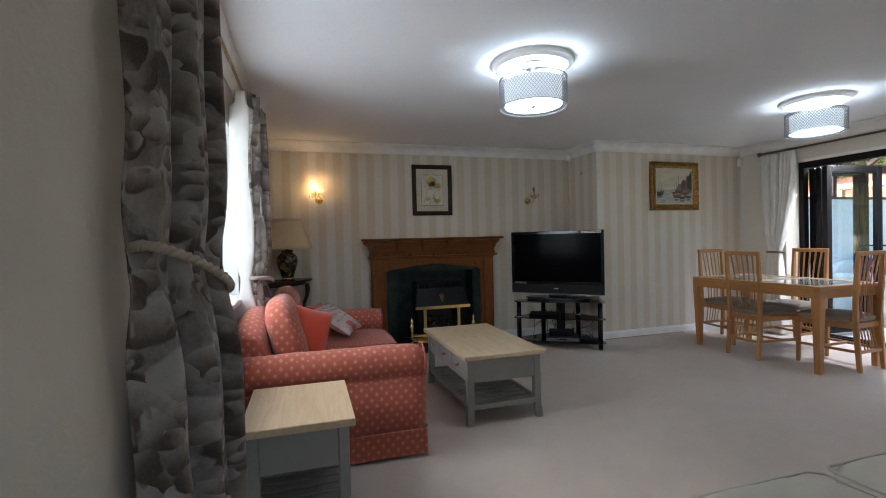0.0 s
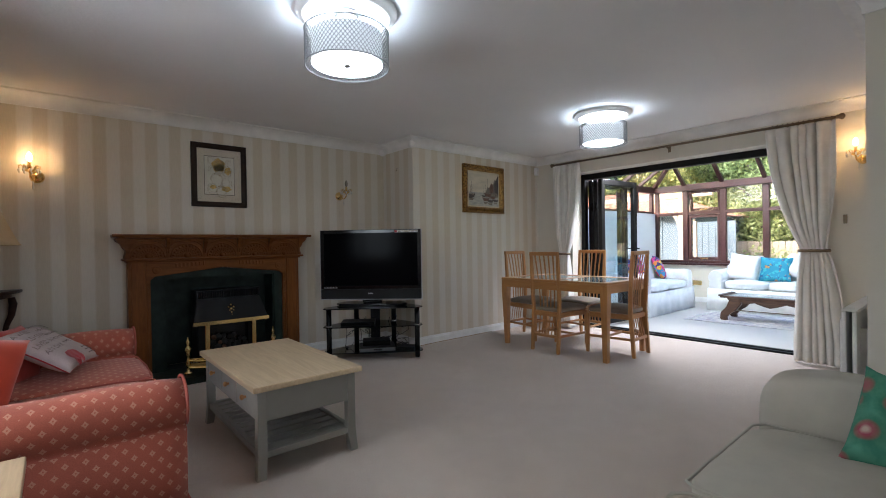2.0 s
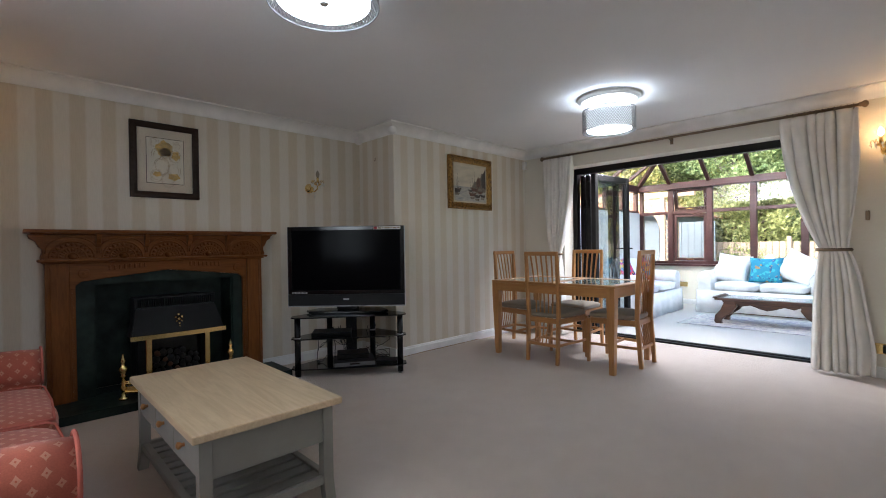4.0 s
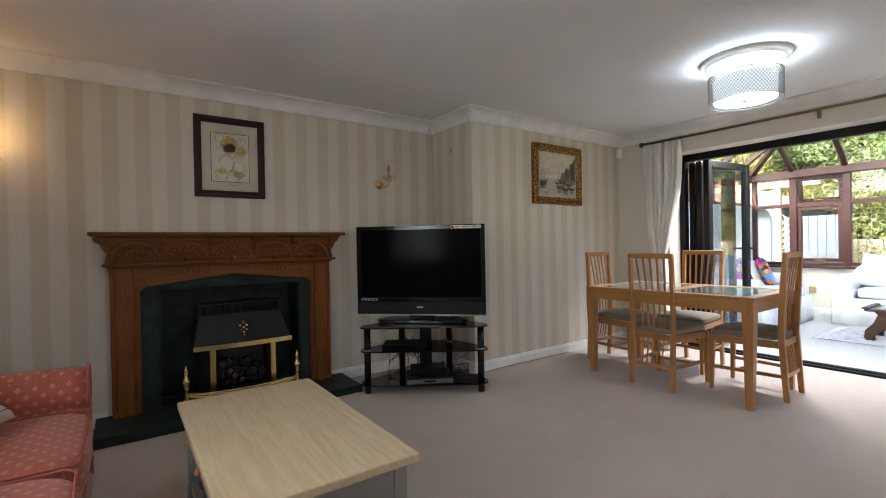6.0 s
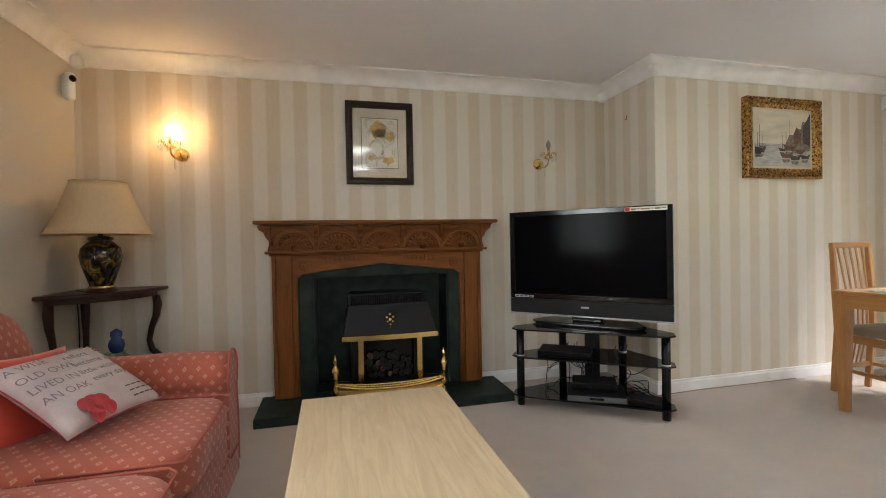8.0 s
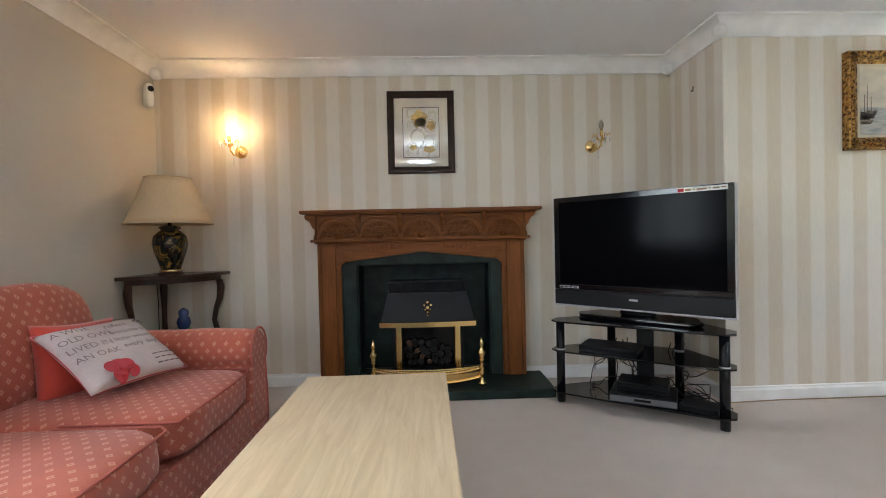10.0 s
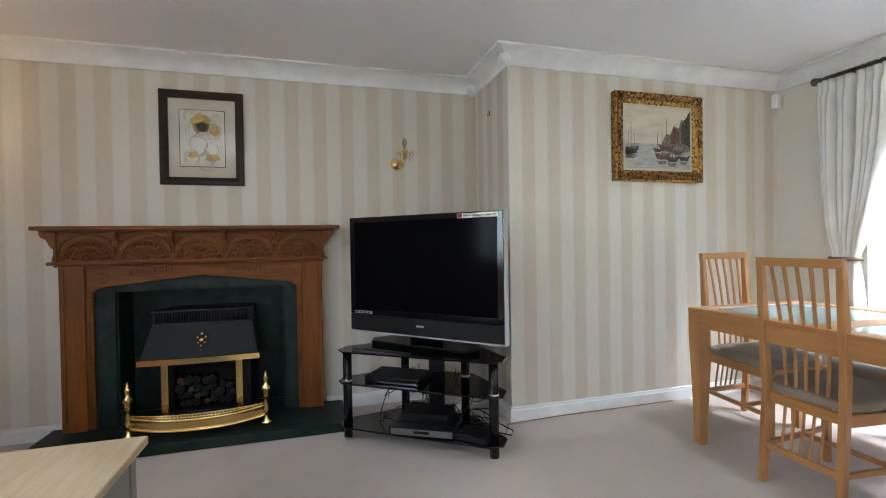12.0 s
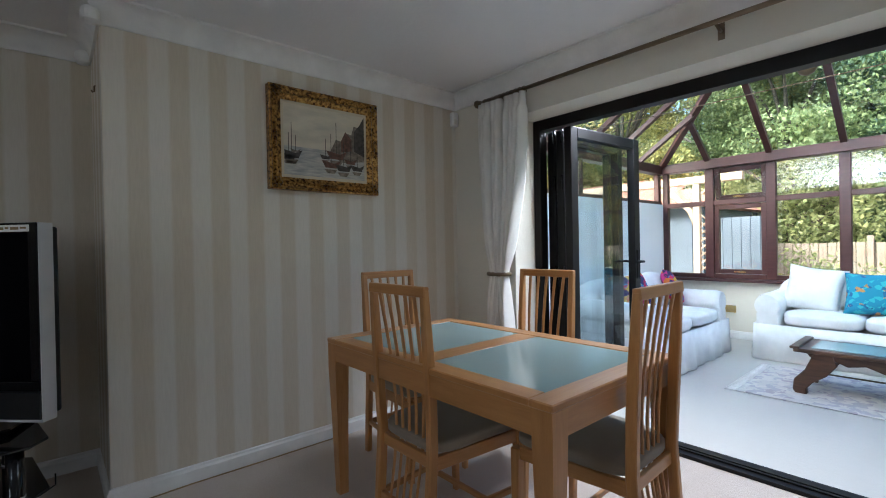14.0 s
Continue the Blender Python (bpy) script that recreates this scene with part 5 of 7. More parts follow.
def bar(a, b, wx, wy, wx2=None, wy2=None, mids=()):
    """A squared bar from a to b, with other sections on the way: rows of (point, wx, wy)."""
    bm = bmesh.new()
    rows = []
    for p, sx, sy in ((a, wx, wy), *mids, (b, wx2 or wx, wy2 or wy)):
        rows.append([bm.verts.new((p[0] + i * sx / 2, p[1] + j * sy / 2, p[2])) for i, j in ((-1, -1), (1, -1), (1, 1), (-1, 1))])
    bm.faces.new(rows[0]), bm.faces.new(rows[-1])
    for p, q in zip(rows, rows[1:]):
        for k in range(4):
            bm.faces.new((p[k], p[(k + 1) % 4], q[(k + 1) % 4], q[k]))
    bmesh.ops.recalc_face_normals(bm, faces=bm.faces)
    bmesh.ops.bevel(bm, geom=[e for e in bm.edges], offset=0.004, segments=1, affect='EDGES')
    return bm


def dining_chair():
    """Own x across, y forward (towards the table), origin on the floor under the seat."""
    t = thing("dining_chair", "tall slat-back beech dining chair with taupe seat", "dining chair", "chairs round the dining table")
    def back(z):
        """How far the back has leaned at a height."""
        return -0.235 - (0.0 if z < 0.45 else 0.030 * ((z - 0.45) / 0.6) ** 1.25) + (0.03 * (0.45 - z) / 0.45 * -1 if z < 0.45 else 0)
    zs = (0.0, 0.22, 0.45, 0.62, 0.80, 0.95, 1.052)
    for s in (-1, 1):
        pts = [((s * (0.165 + 0.006 * (z > 0.5)), back(z), z), 0.030, 0.040 if z < 0.9 else 0.032) for z in zs]
        part("back_leg", bar(pts[0][0], pts[-1][0], 0.030, 0.034, 0.030, 0.026, pts[1:-1]), BEECHZ, t)
        part("front_leg", bar((s * 0.205, 0.215, 0.0), (s * 0.205, 0.205, 0.42), 0.028, 0.028, 0.040, 0.040), BEECHZ, t)
        part("side_rail", moved(boxes((-0.011, 0.011, -0.225, 0.19, 0.375, 0.428), bevel=0.003), pose(s * 0.185, 0, 0, 0, 0, -s * 5)), BEECHY, t)
        part("side_stretcher", moved(boxes((-0.009, 0.009, -0.235, 0.205, 0.165, 0.19), bevel=0.003), pose(s * 0.186, 0, 0, 0, 0, -s * 5)), BEECHY, t)
    part("top_rail", moved(boxes((-0.185, 0.185, -0.014, 0.014, -0.04, 0.0), bevel=0.005, seg=2), pose(0, back(1.05), 1.064, -4)), BEECH, t)
    part("bottom_rail", boxes((-0.151, 0.151, back(0.2) - 0.01, back(0.2) + 0.01, 0.16, 0.19), bevel=0.003), BEECH, t)
    part("front_rail", boxes((-0.185, 0.185, 0.19, 0.212, 0.37, 0.428), bevel=0.003), BEECH, t)
    part("back_rail", boxes((-0.151, 0.151, -0.24, -0.222, 0.38, 0.428), bevel=0.003), BEECH, t)
    part("cross_stretcher", boxes((-0.19, 0.19, 0.02, 0.038, 0.166, 0.189), bevel=0.003), BEECH, t)
    # five tapering slats that fan out and bow, from the bottom rail to the top rail
    for k in range(5):
        u = k - 2
        xt, xb = u * 0.058, u * 0.040
        pts = []
        for z in (0.19, 0.32, 0.45, 0.60, 0.75, 0.90, 1.03):
            f = (z - 0.19) / 0.84
            x = xb + (xt - xb) * f ** 1.3
            y = back(z) + 0.03 * math.sin(math.pi * f) - 0.006
            pts.append(((x, y, z), 0.013 + 0.007 * f, 0.010))
        part("back_slat", bar(pts[0][0], pts[-1][0], 0.013, 0.010, 0.020, 0.010, pts[1:-1]), BEECHZ, t)
    seat = pad(0.43, 0.46, 0.075, 12, 5.0, 0.35, 2, 0.0)
    for v in seat.verts:
        v.co.x *= 0.93 + 0.14 * (v.co.y / 0.46 + 0.5)
        v.co.z += 0.462 - 0.01 * (v.co.y / 0.23) ** 2
        if v.co.z < 0.4285:
            v.co.z = 0.4285
    part("seat", seat, TAUPE, t, "padded taupe cloth seat")
    return t


chair = dining_chair()
chair.matrix_basis = pose(4.655, 3.675, 0, 0, 0, -90)
copy_thing(chair, pose(4.94, 4.285, 0, 0, 0, 180))
copy_thing(chair, pose(5.265, 3.80, 0, 0, 0, 90))
copy_thing(chair, pose(4.945, 3.17, 0, 0, 0, 2))


# ================= coffee table and side table =================
def knob(at):
    return moved(lathe([(0.008, 0), (0.007, 0.008), (0.014, 0.016), (0.015, 0.024), (0.006, 0.03)], 16), pose(*at, 90, 0, -90))


def coffee_table():
    X0, X1, Y0, Y1, Z = 1.165, 1.765, 2.965, 4.055, 0.475
    t = thing("coffee_table", "grey-painted coffee table with pale oak top", "coffee table")
    part("tabletop", boxes((X0, X1, Y0, Y1, Z - 0.03, Z), bevel=0.005, seg=2), OAK, t, "pale oak top")
    a, b, c, d = X0 + 0.03, X1 - 0.03, Y0 + 0.035, Y1 - 0.035
    for x, sx in ((a, 1), (b, -1)):
        for y, sy in ((c, 1), (d, -1)):
            bm = bmesh.new()
            rows = []
            for z, off in ((0, -0.010), (0.05, -0.005), (0.12, 0), (Z - 0.03, 0)):
                w = 0.045
                rows.append([bm.verts.new((x + sx * (off + i * w), y + sy * (off + j * w), z)) for i, j in ((0, 0), (1, 0), (1, 1), (0, 1))])
            bm.faces.new(rows[0]), bm.faces.new(rows[-1])
            for p, q in zip(rows, rows[1:]):
                for k in range(4):
                    bm.faces.new((p[k], p[(k + 1) % 4], q[(k + 1) % 4], q[k]))
            bmesh.ops.recalc_face_normals(bm, faces=bm.faces)
            part("leg", bm, GREYPAINT, t)
    part("end_panel", boxes((a + 0.045, b - 0.045, c + 0.006, c + 0.024, 0.285, Z - 0.03), bevel=0.003), GREYPAINT, t)
    part("end_panel", boxes((a + 0.045, b - 0.045, d - 0.024, d - 0.006, 0.285, Z - 0.03), bevel=0.003), GREYPAINT, t)
    part("side_panel", boxes((b - 0.024, b - 0.006, c + 0.045, d - 0.045, 0.285, Z - 0.03), bevel=0.003), GREYPAINT, t)
    part("bottom_board", boxes((a + 0.01, b - 0.025, c + 0.025, d - 0.025, 0.285, 0.297)), GREYPAINT, t)
    n = 3
    L = (d - c - 0.09)
    for k in range(n):
        y0, y1 = c + 0.045 + L * k / n + 0.004, c + 0.045 + L * (k + 1) / n - 0.004
        dr = part("drawer", boxes((a + 0.004, a + 0.024, y0, y1, 0.30, Z - 0.034), bevel=0.004), GREYPAINT, t)
        part("knob", knob((a + 0.004, (y0 + y1) / 2, 0.372)), BEECH, dr, "turned wooden knob")
    part("shelf_rail", boxes((a + 0.006, a + 0.038, c + 0.045, d - 0.045, 0.10, 0.135), bevel=0.003), GREYPAINT, t)
    part("shelf_rail", boxes((b - 0.038, b - 0.006, c + 0.045, d - 0.045, 0.10, 0.135), bevel=0.003), GREYPAINT, t)
    part("shelf_end", boxes((a + 0.045, b - 0.045, c + 0.006, c + 0.03, 0.10, 0.135), bevel=0.003), GREYPAINT, t)
    part("shelf_end", boxes((a + 0.045, b - 0.045, d - 0.03, d - 0.006, 0.10, 0.135), bevel=0.003), GREYPAINT, t)
    m = 12
    for k in range(m):
        y0 = c + 0.04 + (d - c - 0.08) * k / m
        part("shelf_slat", boxes((a + 0.038, b - 0.038, y0 + 0.008, y0 + 0.066, 0.114, 0.128), bevel=0.002), GREYPAINT, t)


coffee_table()


def side_table():
    X0, X1, Y0, Y1, Z = -0.085, 0.372, 2.10, 2.665, 0.505
    t = thing("side_table", "grey-painted lamp table with pale oak top", "side table")
    part("tabletop", boxes((X0, X1, Y0, Y1, Z - 0.035, Z), bevel=0.005, seg=2), OAK, t, "pale oak top")
    a, b, c, d = X0 + 0.025, X1 - 0.025, Y0 + 0.03, Y1 - 0.03
    for x in (a, b - 0.045):
        for y in (c, d - 0.045):
            part("leg", boxes((x, x + 0.045, y, y + 0.045, 0, Z - 0.035), bevel=0.003), GREYPAINT, t)
    for y in (c + 0.006, d - 0.024):
        part("apron", boxes((a + 0.045, b - 0.045, y, y + 0.018, 0.30, Z - 0.035), bevel=0.003), GREYPAINT, t)
        part("shelf_rail", boxes((a + 0.045, b - 0.045, y, y + 0.02, 0.12, 0.15), bevel=0.003), GREYPAINT, t)
    for x in (a + 0.006, b - 0.024):
        part("apron", boxes((x, x + 0.018, c + 0.045, d - 0.045, 0.30, Z - 0.035), bevel=0.003), GREYPAINT, t)
        part("shelf_rail", boxes((x, x + 0.02, c + 0.045, d - 0.045, 0.12, 0.15), bevel=0.003), GREYPAINT, t)
    for k in range(6):
        y0 = c + 0.035 + (d - c - 0.07) * k / 6
        part("shelf_slat", boxes((a + 0.026, b - 0.026, y0 + 0.006, y0 + 0.062, 0.128, 0.142), bevel=0.002), GREYPAINT, t)


side_table()


# ================= red sofa =================
def arm_shape(length, z0, zr, r, w, n=18):
    """A rolled sofa arm: an upright panel topped by a drum, run along x from 0 to length; its width is along y, centred."""
    prof = [(-w / 2, z0)] + [(-w / 2, zr - r * 0.75)] + [(r * math.cos(a), zr + r * math.sin(a)) for a in [radians(222 - 264 * k / n) for k in range(n + 1)]] + [(w / 2, zr - r * 0.75), (w / 2, z0)]
    bm = bmesh.new()
    rows = []
    for x in [length * k / 14 for k in range(15)]:
        row = []
        for y, z in prof:
            sq = 1 - 0.10 * max(0, (x / length - 0.93) / 0.07) ** 2
            wob = noise.noise(Vector((x * 6, y * 9, z * 6))) * 0.006
            row.append(bm.verts.new((x + wob, y * sq + wob, z0 + (z - z0) * (1 - 0.02 * (1 - sq) * 10) + wob * (z > z0 + 0.05))))
        rows.append(row)
    for a, b in zip(rows, rows[1:]):
        for k in range(len(prof)):
            k2 = (k + 1) % len(prof)
            bm.faces.new((a[k], a[k2], b[k2], b[k])).smooth = True
    bm.faces.new(rows[0]), bm.faces.new(rows[-1][::-1])
    bmesh.ops.recalc_face_normals(bm, faces=bm.faces)
    return bm


def red_sofa():
    """Own x from the back (0) to the front, y along the sofa."""
    L, D = 1.82, 1.09
    t = thing("sofa", "salmon-red two-seater sofa with small pale blossom print", "sofa", at=(-0.235, 2.69, 0))
    part("base", boxes((0.06, D - 0.03, 0.04, L - 0.04, 0.05, 0.30), bevel=0.012, seg=2), SALMON, t, uv=True)
    part("skirt", boxes((D - 0.032, D - 0.02, 0.03, L - 0.03, 0.02, 0.165), (0.10, D - 0.02, 0.006, 0.02, 0.02, 0.165), (0.10, D - 0.02, L - 0.02, L - 0.006, 0.02, 0.165), bevel=0.004), SALMON, t, uv=True)
    for x in (0.12, D - 0.08):
        for y in (0.09, L - 0.09):
            part("foot", lathe([(0.018, 0), (0.024, 0.05)], 12, (x, y, 0)), MAHOG, t)
    for y in (0.125, L - 0.125):
        part("arm", moved(arm_shape(D - 0.10, 0.06, 0.532, 0.105, 0.20), pose(0.08, y, 0)), SALMON, t, uv=True)
        part("arm_piping", tube([(D - 0.018, y + 0.104 * math.cos(a), 0.532 + 0.104 * math.sin(a)) for a in [radians(222 - 264 * k / 20) for k in range(21)]] + [(D - 0.018, y + 0.098, 0.30), (D - 0.018, y + 0.098, 0.08)], 0.006, 6), PIPING, t)
        part("front_seam", tube([(D - 0.014, y - 0.09, 0.165), (D - 0.014, y + 0.09, 0.165)], 0.005, 6), PIPING, t)
    # raked back with a high rounded top
    bk = bmesh.new()
    prof = [(0.05, 0.06), (0.0, 0.45), (-0.005, 0.72), (0.02, 0.80), (0.075, 0.845), (0.14, 0.835), (0.185, 0.79), (0.22, 0.60), (0.26, 0.30), (0.26, 0.06)]
    rows = []
    for k in range(25):
        u = k / 24
        row = []
        drop = 0.10 * (abs(u - 0.5) * 2) ** 3.5
        for x, z in prof:
            row.append(bk.verts.new((x, 0.14 + (L - 0.28) * u, z - drop * max(0, (z - 0.4) / 0.4))))
        rows.append(row)
    for a, b in zip(rows, rows[1:]):
        for k in range(len(prof)):
            bk.faces.new((a[k], a[(k + 1) % len(prof)], b[(k + 1) % len(prof)], b[k])).smooth = True
    bk.faces.new(rows[0]), bk.faces.new(rows[-1])
    bmesh.ops.recalc_face_normals(bk, faces=bk.faces)
    part("backrest", bk, SALMON, t, uv=True)
    half = (L - 0.46) / 2
    for k in range(2):
        yc = 0.23 + half * (k + 0.5)
        s = part("seat_cushion", moved(pad(0.86, half - 0.006, 0.185, 14, 6.0, 0.12, k, 0.003), pose(0.665, yc, 0.392)), SALMON, t, uv=True)
        x1, y0, y1 = 1.092, yc - half / 2 + 0.015, yc + half / 2 - 0.015
        part("seat_piping", tube([(0.70, y0, 0.462), (1.05, y0, 0.462), (x1 - 0.015, y0 + 0.02, 0.455), (x1 - 0.005, yc, 0.458), (x1 - 0.015, y1 - 0.02, 0.455), (1.05, y1, 0.462), (0.70, y1, 0.462)], 0.005, 6), PIPING, s)
        part("back_cushion", moved(pad(0.20, half + 0.02, 0.48, 14, 3.2, 0.06, k + 3, 0.004), pose(0.30, yc, 0.675, 0, -14)), SALMON, t, uv=True)
    return t


red_sofa()


# cushions on the red sofa
def cushion(name, label, m, w, h, t, mat, seed=0, back=None):
    c = thing(name, label, "cushion", "cushions on the red sofa")
    c.matrix_basis = m
    part("cover", pillow(w, h, t, 18, seed), mat, c)
    return c


cushion("cushion", "plain bright orange cushion beside the near back cushion", pose(0.165, 3.29, 0.65, -4, 20, 32), 0.37, 0.37, 0.16, ORANGE, 4)
cushion("cushion", "plain crimson-orange cushion behind the printed one", pose(0.265, 3.97, 0.60, -14, 3, 66), 0.31, 0.32, 0.13, SCARLET, 6)
PRINTED = Mat("printed_owl_cloth", rough=0.9)
_v = PRINTED.coords()
PRINTED.colour(PRINTED.mix(0.25, PRINTED.ramp(PRINTED.noise(_v, 9, 3), [(0.35, (0.42, 0.33, 0.31)), (0.65, (0.55, 0.45, 0.42))]), PRINTED.ramp(PRINTED.noise(_v, 300, 2), [(0.3, (0.42, 0.35, 0.33)), (0.7, (0.72, 0.63, 0.6))])))
PRINTED = PRINTED.m
INK = plain("taupe_print", (0.11, 0.075, 0.07), 0.9)
INKPALE = plain("pale_taupe_print", (0.22, 0.165, 0.155), 0.9)


def lettered_cushion(m, w, h, t):
    c = cushion("cushion", "pink cushion printed with grey wording and a red motif", m, w, h, t, PRINTED, 7)
    part("edging", tube([(sx * w / 2 * 0.97, 0.004, sz * h / 2 * 0.97) for sx, sz in ((-1, -1), (-0.5, -0.93), (0, -0.91), (0.5, -0.93), (1, -1), (0.93, -0.5), (0.91, 0), (0.93, 0.5), (1, 1), (0.5, 0.93), (0, 0.91), (-0.5, 0.93), (-1, 1), (-0.93, 0.5), (-0.91, 0), (-0.93, -0.5))], 0.007, 6, None, True), RED, c, "crimson edge")

    def lift(x, z):
        u, v = min(1, abs(x) / (w / 2)), min(1, abs(z) / (h / 2))
        return t / 2 * max(0.0, (1 - u ** 4) * (1 - v ** 4)) ** 0.55

    def lettering(text, x, z, size, mat):
        cu = bpy.data.curves.new("words", 'FONT')
        cu.body, cu.size, cu.resolution_u = text, size, 2
        ob = new("words", cu)
        me = bpy.data.meshes.new_from_object(ob.evaluated_get(bpy.context.evaluated_depsgraph_get()))
        bpy.data.objects.remove(ob)
        bm = bmesh.new()
        bm.from_mesh(me)
        bpy.data.meshes.remove(me)
        bmesh.ops.triangulate(bm, faces=bm.faces)
        bmesh.ops.subdivide_edges(bm, edges=[e for e in bm.edges if e.calc_length() > 0.03], cuts=2)
        for v in bm.verts:
            px, pz = x + v.co.x, z + v.co.y
            v.co = Vector((px, -lift(px, pz) - 0.011, pz))
        part("wording", bm, mat, c, "printed words: " + text.lower())

    for k, s in enumerate(("A WISE", "OLD OWL", "LIVED IN", "AN OAK")):
        lettering(s, -0.205, 0.115 - k * 0.060, 0.046, INKPALE)
    for k, s in enumerate(("observe", "reflect", "become a", "little wiser", "every day")):
        lettering(s, -0.005 - (0.012 if k == 3 else 0), 0.150 - k * 0.050, 0.040, INK)
    lettering("&", 0.142, 0.112, 0.085, INK)
    ow = bmesh.new()
    for cx, cz, r in ((-0.085, -0.145, 0.042), (-0.055, -0.14, 0.03), (-0.115, -0.135, 0.03), (-0.045, -0.175, 0.028), (-0.10, -0.18, 0.03)):
        vs = []
        for k in range(14):
            a = 2 * math.pi * k / 14
            px, pz = cx + r * math.cos(a), cz + r * math.sin(a)
            vs.append(ow.verts.new((px, -lift(px, pz) - 0.010 - cx * 0.004, pz)))
        ow.faces.new(vs)
    part("motif", ow, RED, c, "red bird-shaped motif")
    bars = bmesh.new()
    for k in range(3):
        z = -0.125 - k * 0.026
        for q in range(5):
            x = 0.075 + q * 0.03
            vs = [bars.verts.new((px, -lift(px, pz) - 0.005, pz)) for px, pz in ((x, z), (x + 0.024, z), (x + 0.024, z + 0.006), (x, z + 0.006))]
            bars.faces.new(vs)
    part("small_print", bars, INK, c, "unreadable small print")


lettered_cushion(Matrix(((0.348, -0.488, -0.80, 0.415), (0.938, 0.181, 0.297, 3.965), (0.0, -0.854, 0.52, 0.625), (0, 0, 0, 1))) @ Matrix.Scale(0.90, 4), 0.45, 0.42, 0.11)


# ================= ivory sofa =================
def ivory_sofa():
    """Faces +y; own x along it."""
    t = thing("sofa", "ivory fabric sofa with a rounded arm", "sofa", at=(1.10, 0.30, 0))
    L, D = 1.70, 0.97
    part("base", boxes((0.0, L, 0.05, D - 0.04, 0.06, 0.30), bevel=0.02, seg=3), CREAMCLOTH, t)
    part("backrest", boxes((0.0, L, -0.12, 0.16, 0.06, 0.80), bevel=0.06, seg=4), CREAMCLOTH, t)
    n = 2
    W = (L - 0.26) / n
    for k in range(n):
        s = part("seat_cushion", moved(pad(W - 0.004, 0.84, 0.18, 14, 6.0, 0.10, k + 9, 0.002), pose(W * (k + 0.5), 0.56, 0.375)), CREAMCLOTH, t)
        z, x0, x1 = 0.445, W * k + 0.02, W * (k + 1) - 0.02
        part("piping", tube([(x0, 0.30, z), (x0, 0.93, z), (x0 + 0.03, 0.965, z - 0.004), (x1 - 0.03, 0.965, z - 0.004), (x1, 0.93, z), (x1, 0.30, z)], 0.005, 6), CREAMCLOTH, s)
        part("back_cushion", moved(pad(W - 0.01, 0.20, 0.42, 12, 4.0, 0.1, k + 4, 0.003), pose(W * (k + 0.5), 0.22, 0.66, 12)), CREAMCLOTH, t)
    part("arm", moved(pad(0.25, D + 0.06, 0.60, 14, 6.0, 0.0, 4, 0.002), pose(L - 0.125, 0.46, 0.345)), CREAMCLOTH, t)
    for x in (0.08, L - 0.08):
        for y in (0.05, D - 0.10):
            part("foot", lathe([(0.02, 0), (0.025, 0.06)], 12, (x, y, 0)), MAHOG, t)


ivory_sofa()
GREENCLOTH = Mat("green_floral_cloth", rough=0.85)
_v = GREENCLOTH.coords()
_vo = GREENCLOTH.n("ShaderNodeTexVoronoi", Scale=9.0)
GREENCLOTH.l(_v, _vo.inputs["Vector"])
_a = GREENCLOTH.ramp(_vo.outputs["Distance"], [(0.06, (0.70, 0.50, 0.42)), (0.16, (0.45, 0.04, 0.10)), (0.27, (0.30, 0.10, 0.09)), (0.34, (0.035, 0.22, 0.14)), (0.6, (0.06, 0.30, 0.21))])
GREENCLOTH.colour(GREENCLOTH.mix(0.2, _a, GREENCLOTH.ramp(GREENCLOTH.noise(_v, 24, 3), [(0.4, (0.02, 0.10, 0.06)), (0.6, (0.20, 0.40, 0.25))])))
cg = thing("cushion", "green floral cushion leaning on the ivory sofa's arm", "cushion")
cg.matrix_basis = pose(2.48, 0.83, 0.525, -32, 26, -66)
part("cover", pillow(0.335, 0.335, 0.14, 18, 3), GREENCLOTH.m, cg)


# ================= corner table, lamp, ornament =================
def corner_table():
    t = thing("corner_table", "dark mahogany quarter-round corner table", "corner table", at=(XL + 0.018, YA - 0.018, 0))
    outline = [(0.0, 0.0)] + [(0.50 * math.cos(radians(a)), 0.50 * math.sin(radians(a))) for a in range(0, -91, -6)]
    part("tabletop", prism(outline, 0.845, 0.868, 'z', bevel=0.005), MAHOG, t)
    inner = [(0.02, -0.02)] + [(0.44 * math.cos(radians(a)), 0.44 * math.sin(radians(a))) for a in range(-3, -88, -7)]
    part("apron", prism(inner, 0.81, 0.8445, 'z'), MAHOG, t)
    shelf = [(0.01, -0.01)] + [(0.42 * math.cos(radians(a)), 0.42 * math.sin(radians(a))) for a in range(-2, -89, -7)]
    part("shelf", prism(shelf, 0.40, 0.42, 'z', bevel=0.004), MAHOG, t)
    for ang in (-6, -45, -84):
        d = Vector((math.cos(radians(ang)), math.sin(radians(ang)), 0))
        r0 = 0.44 if ang != -45 else 0.05
        bend = (0, 0.010, 0.0, -0.03, -0.045, -0.03, 0.01, 0.05)
        zz = (0.81, 0.76, 0.68, 0.60, 0.52, 0.46, 0.42, 0.40)
        pts = [tuple(d * (r0 + (b if ang != -45 else 0)) + Vector((0, 0, z))) for b, z in zip(bend, zz)]
        part("upper_leg", tube(pts, [0.022, 0.026, 0.022, 0.018, 0.017, 0.019, 0.022, 0.02], 10), MAHOG, t)
        pts = [tuple(d * ((0.40 if ang != -45 else 0.05) + b) + Vector((0, 0, z))) for b, z in ((0, 0.40), (0.01, 0.30), (0, 0.18), (0.0, 0.08), (0.02, 0.0))]
        part("lower_leg", tube(pts, [0.022, 0.024, 0.018, 0.017, 0.02], 10), MAHOG, t)


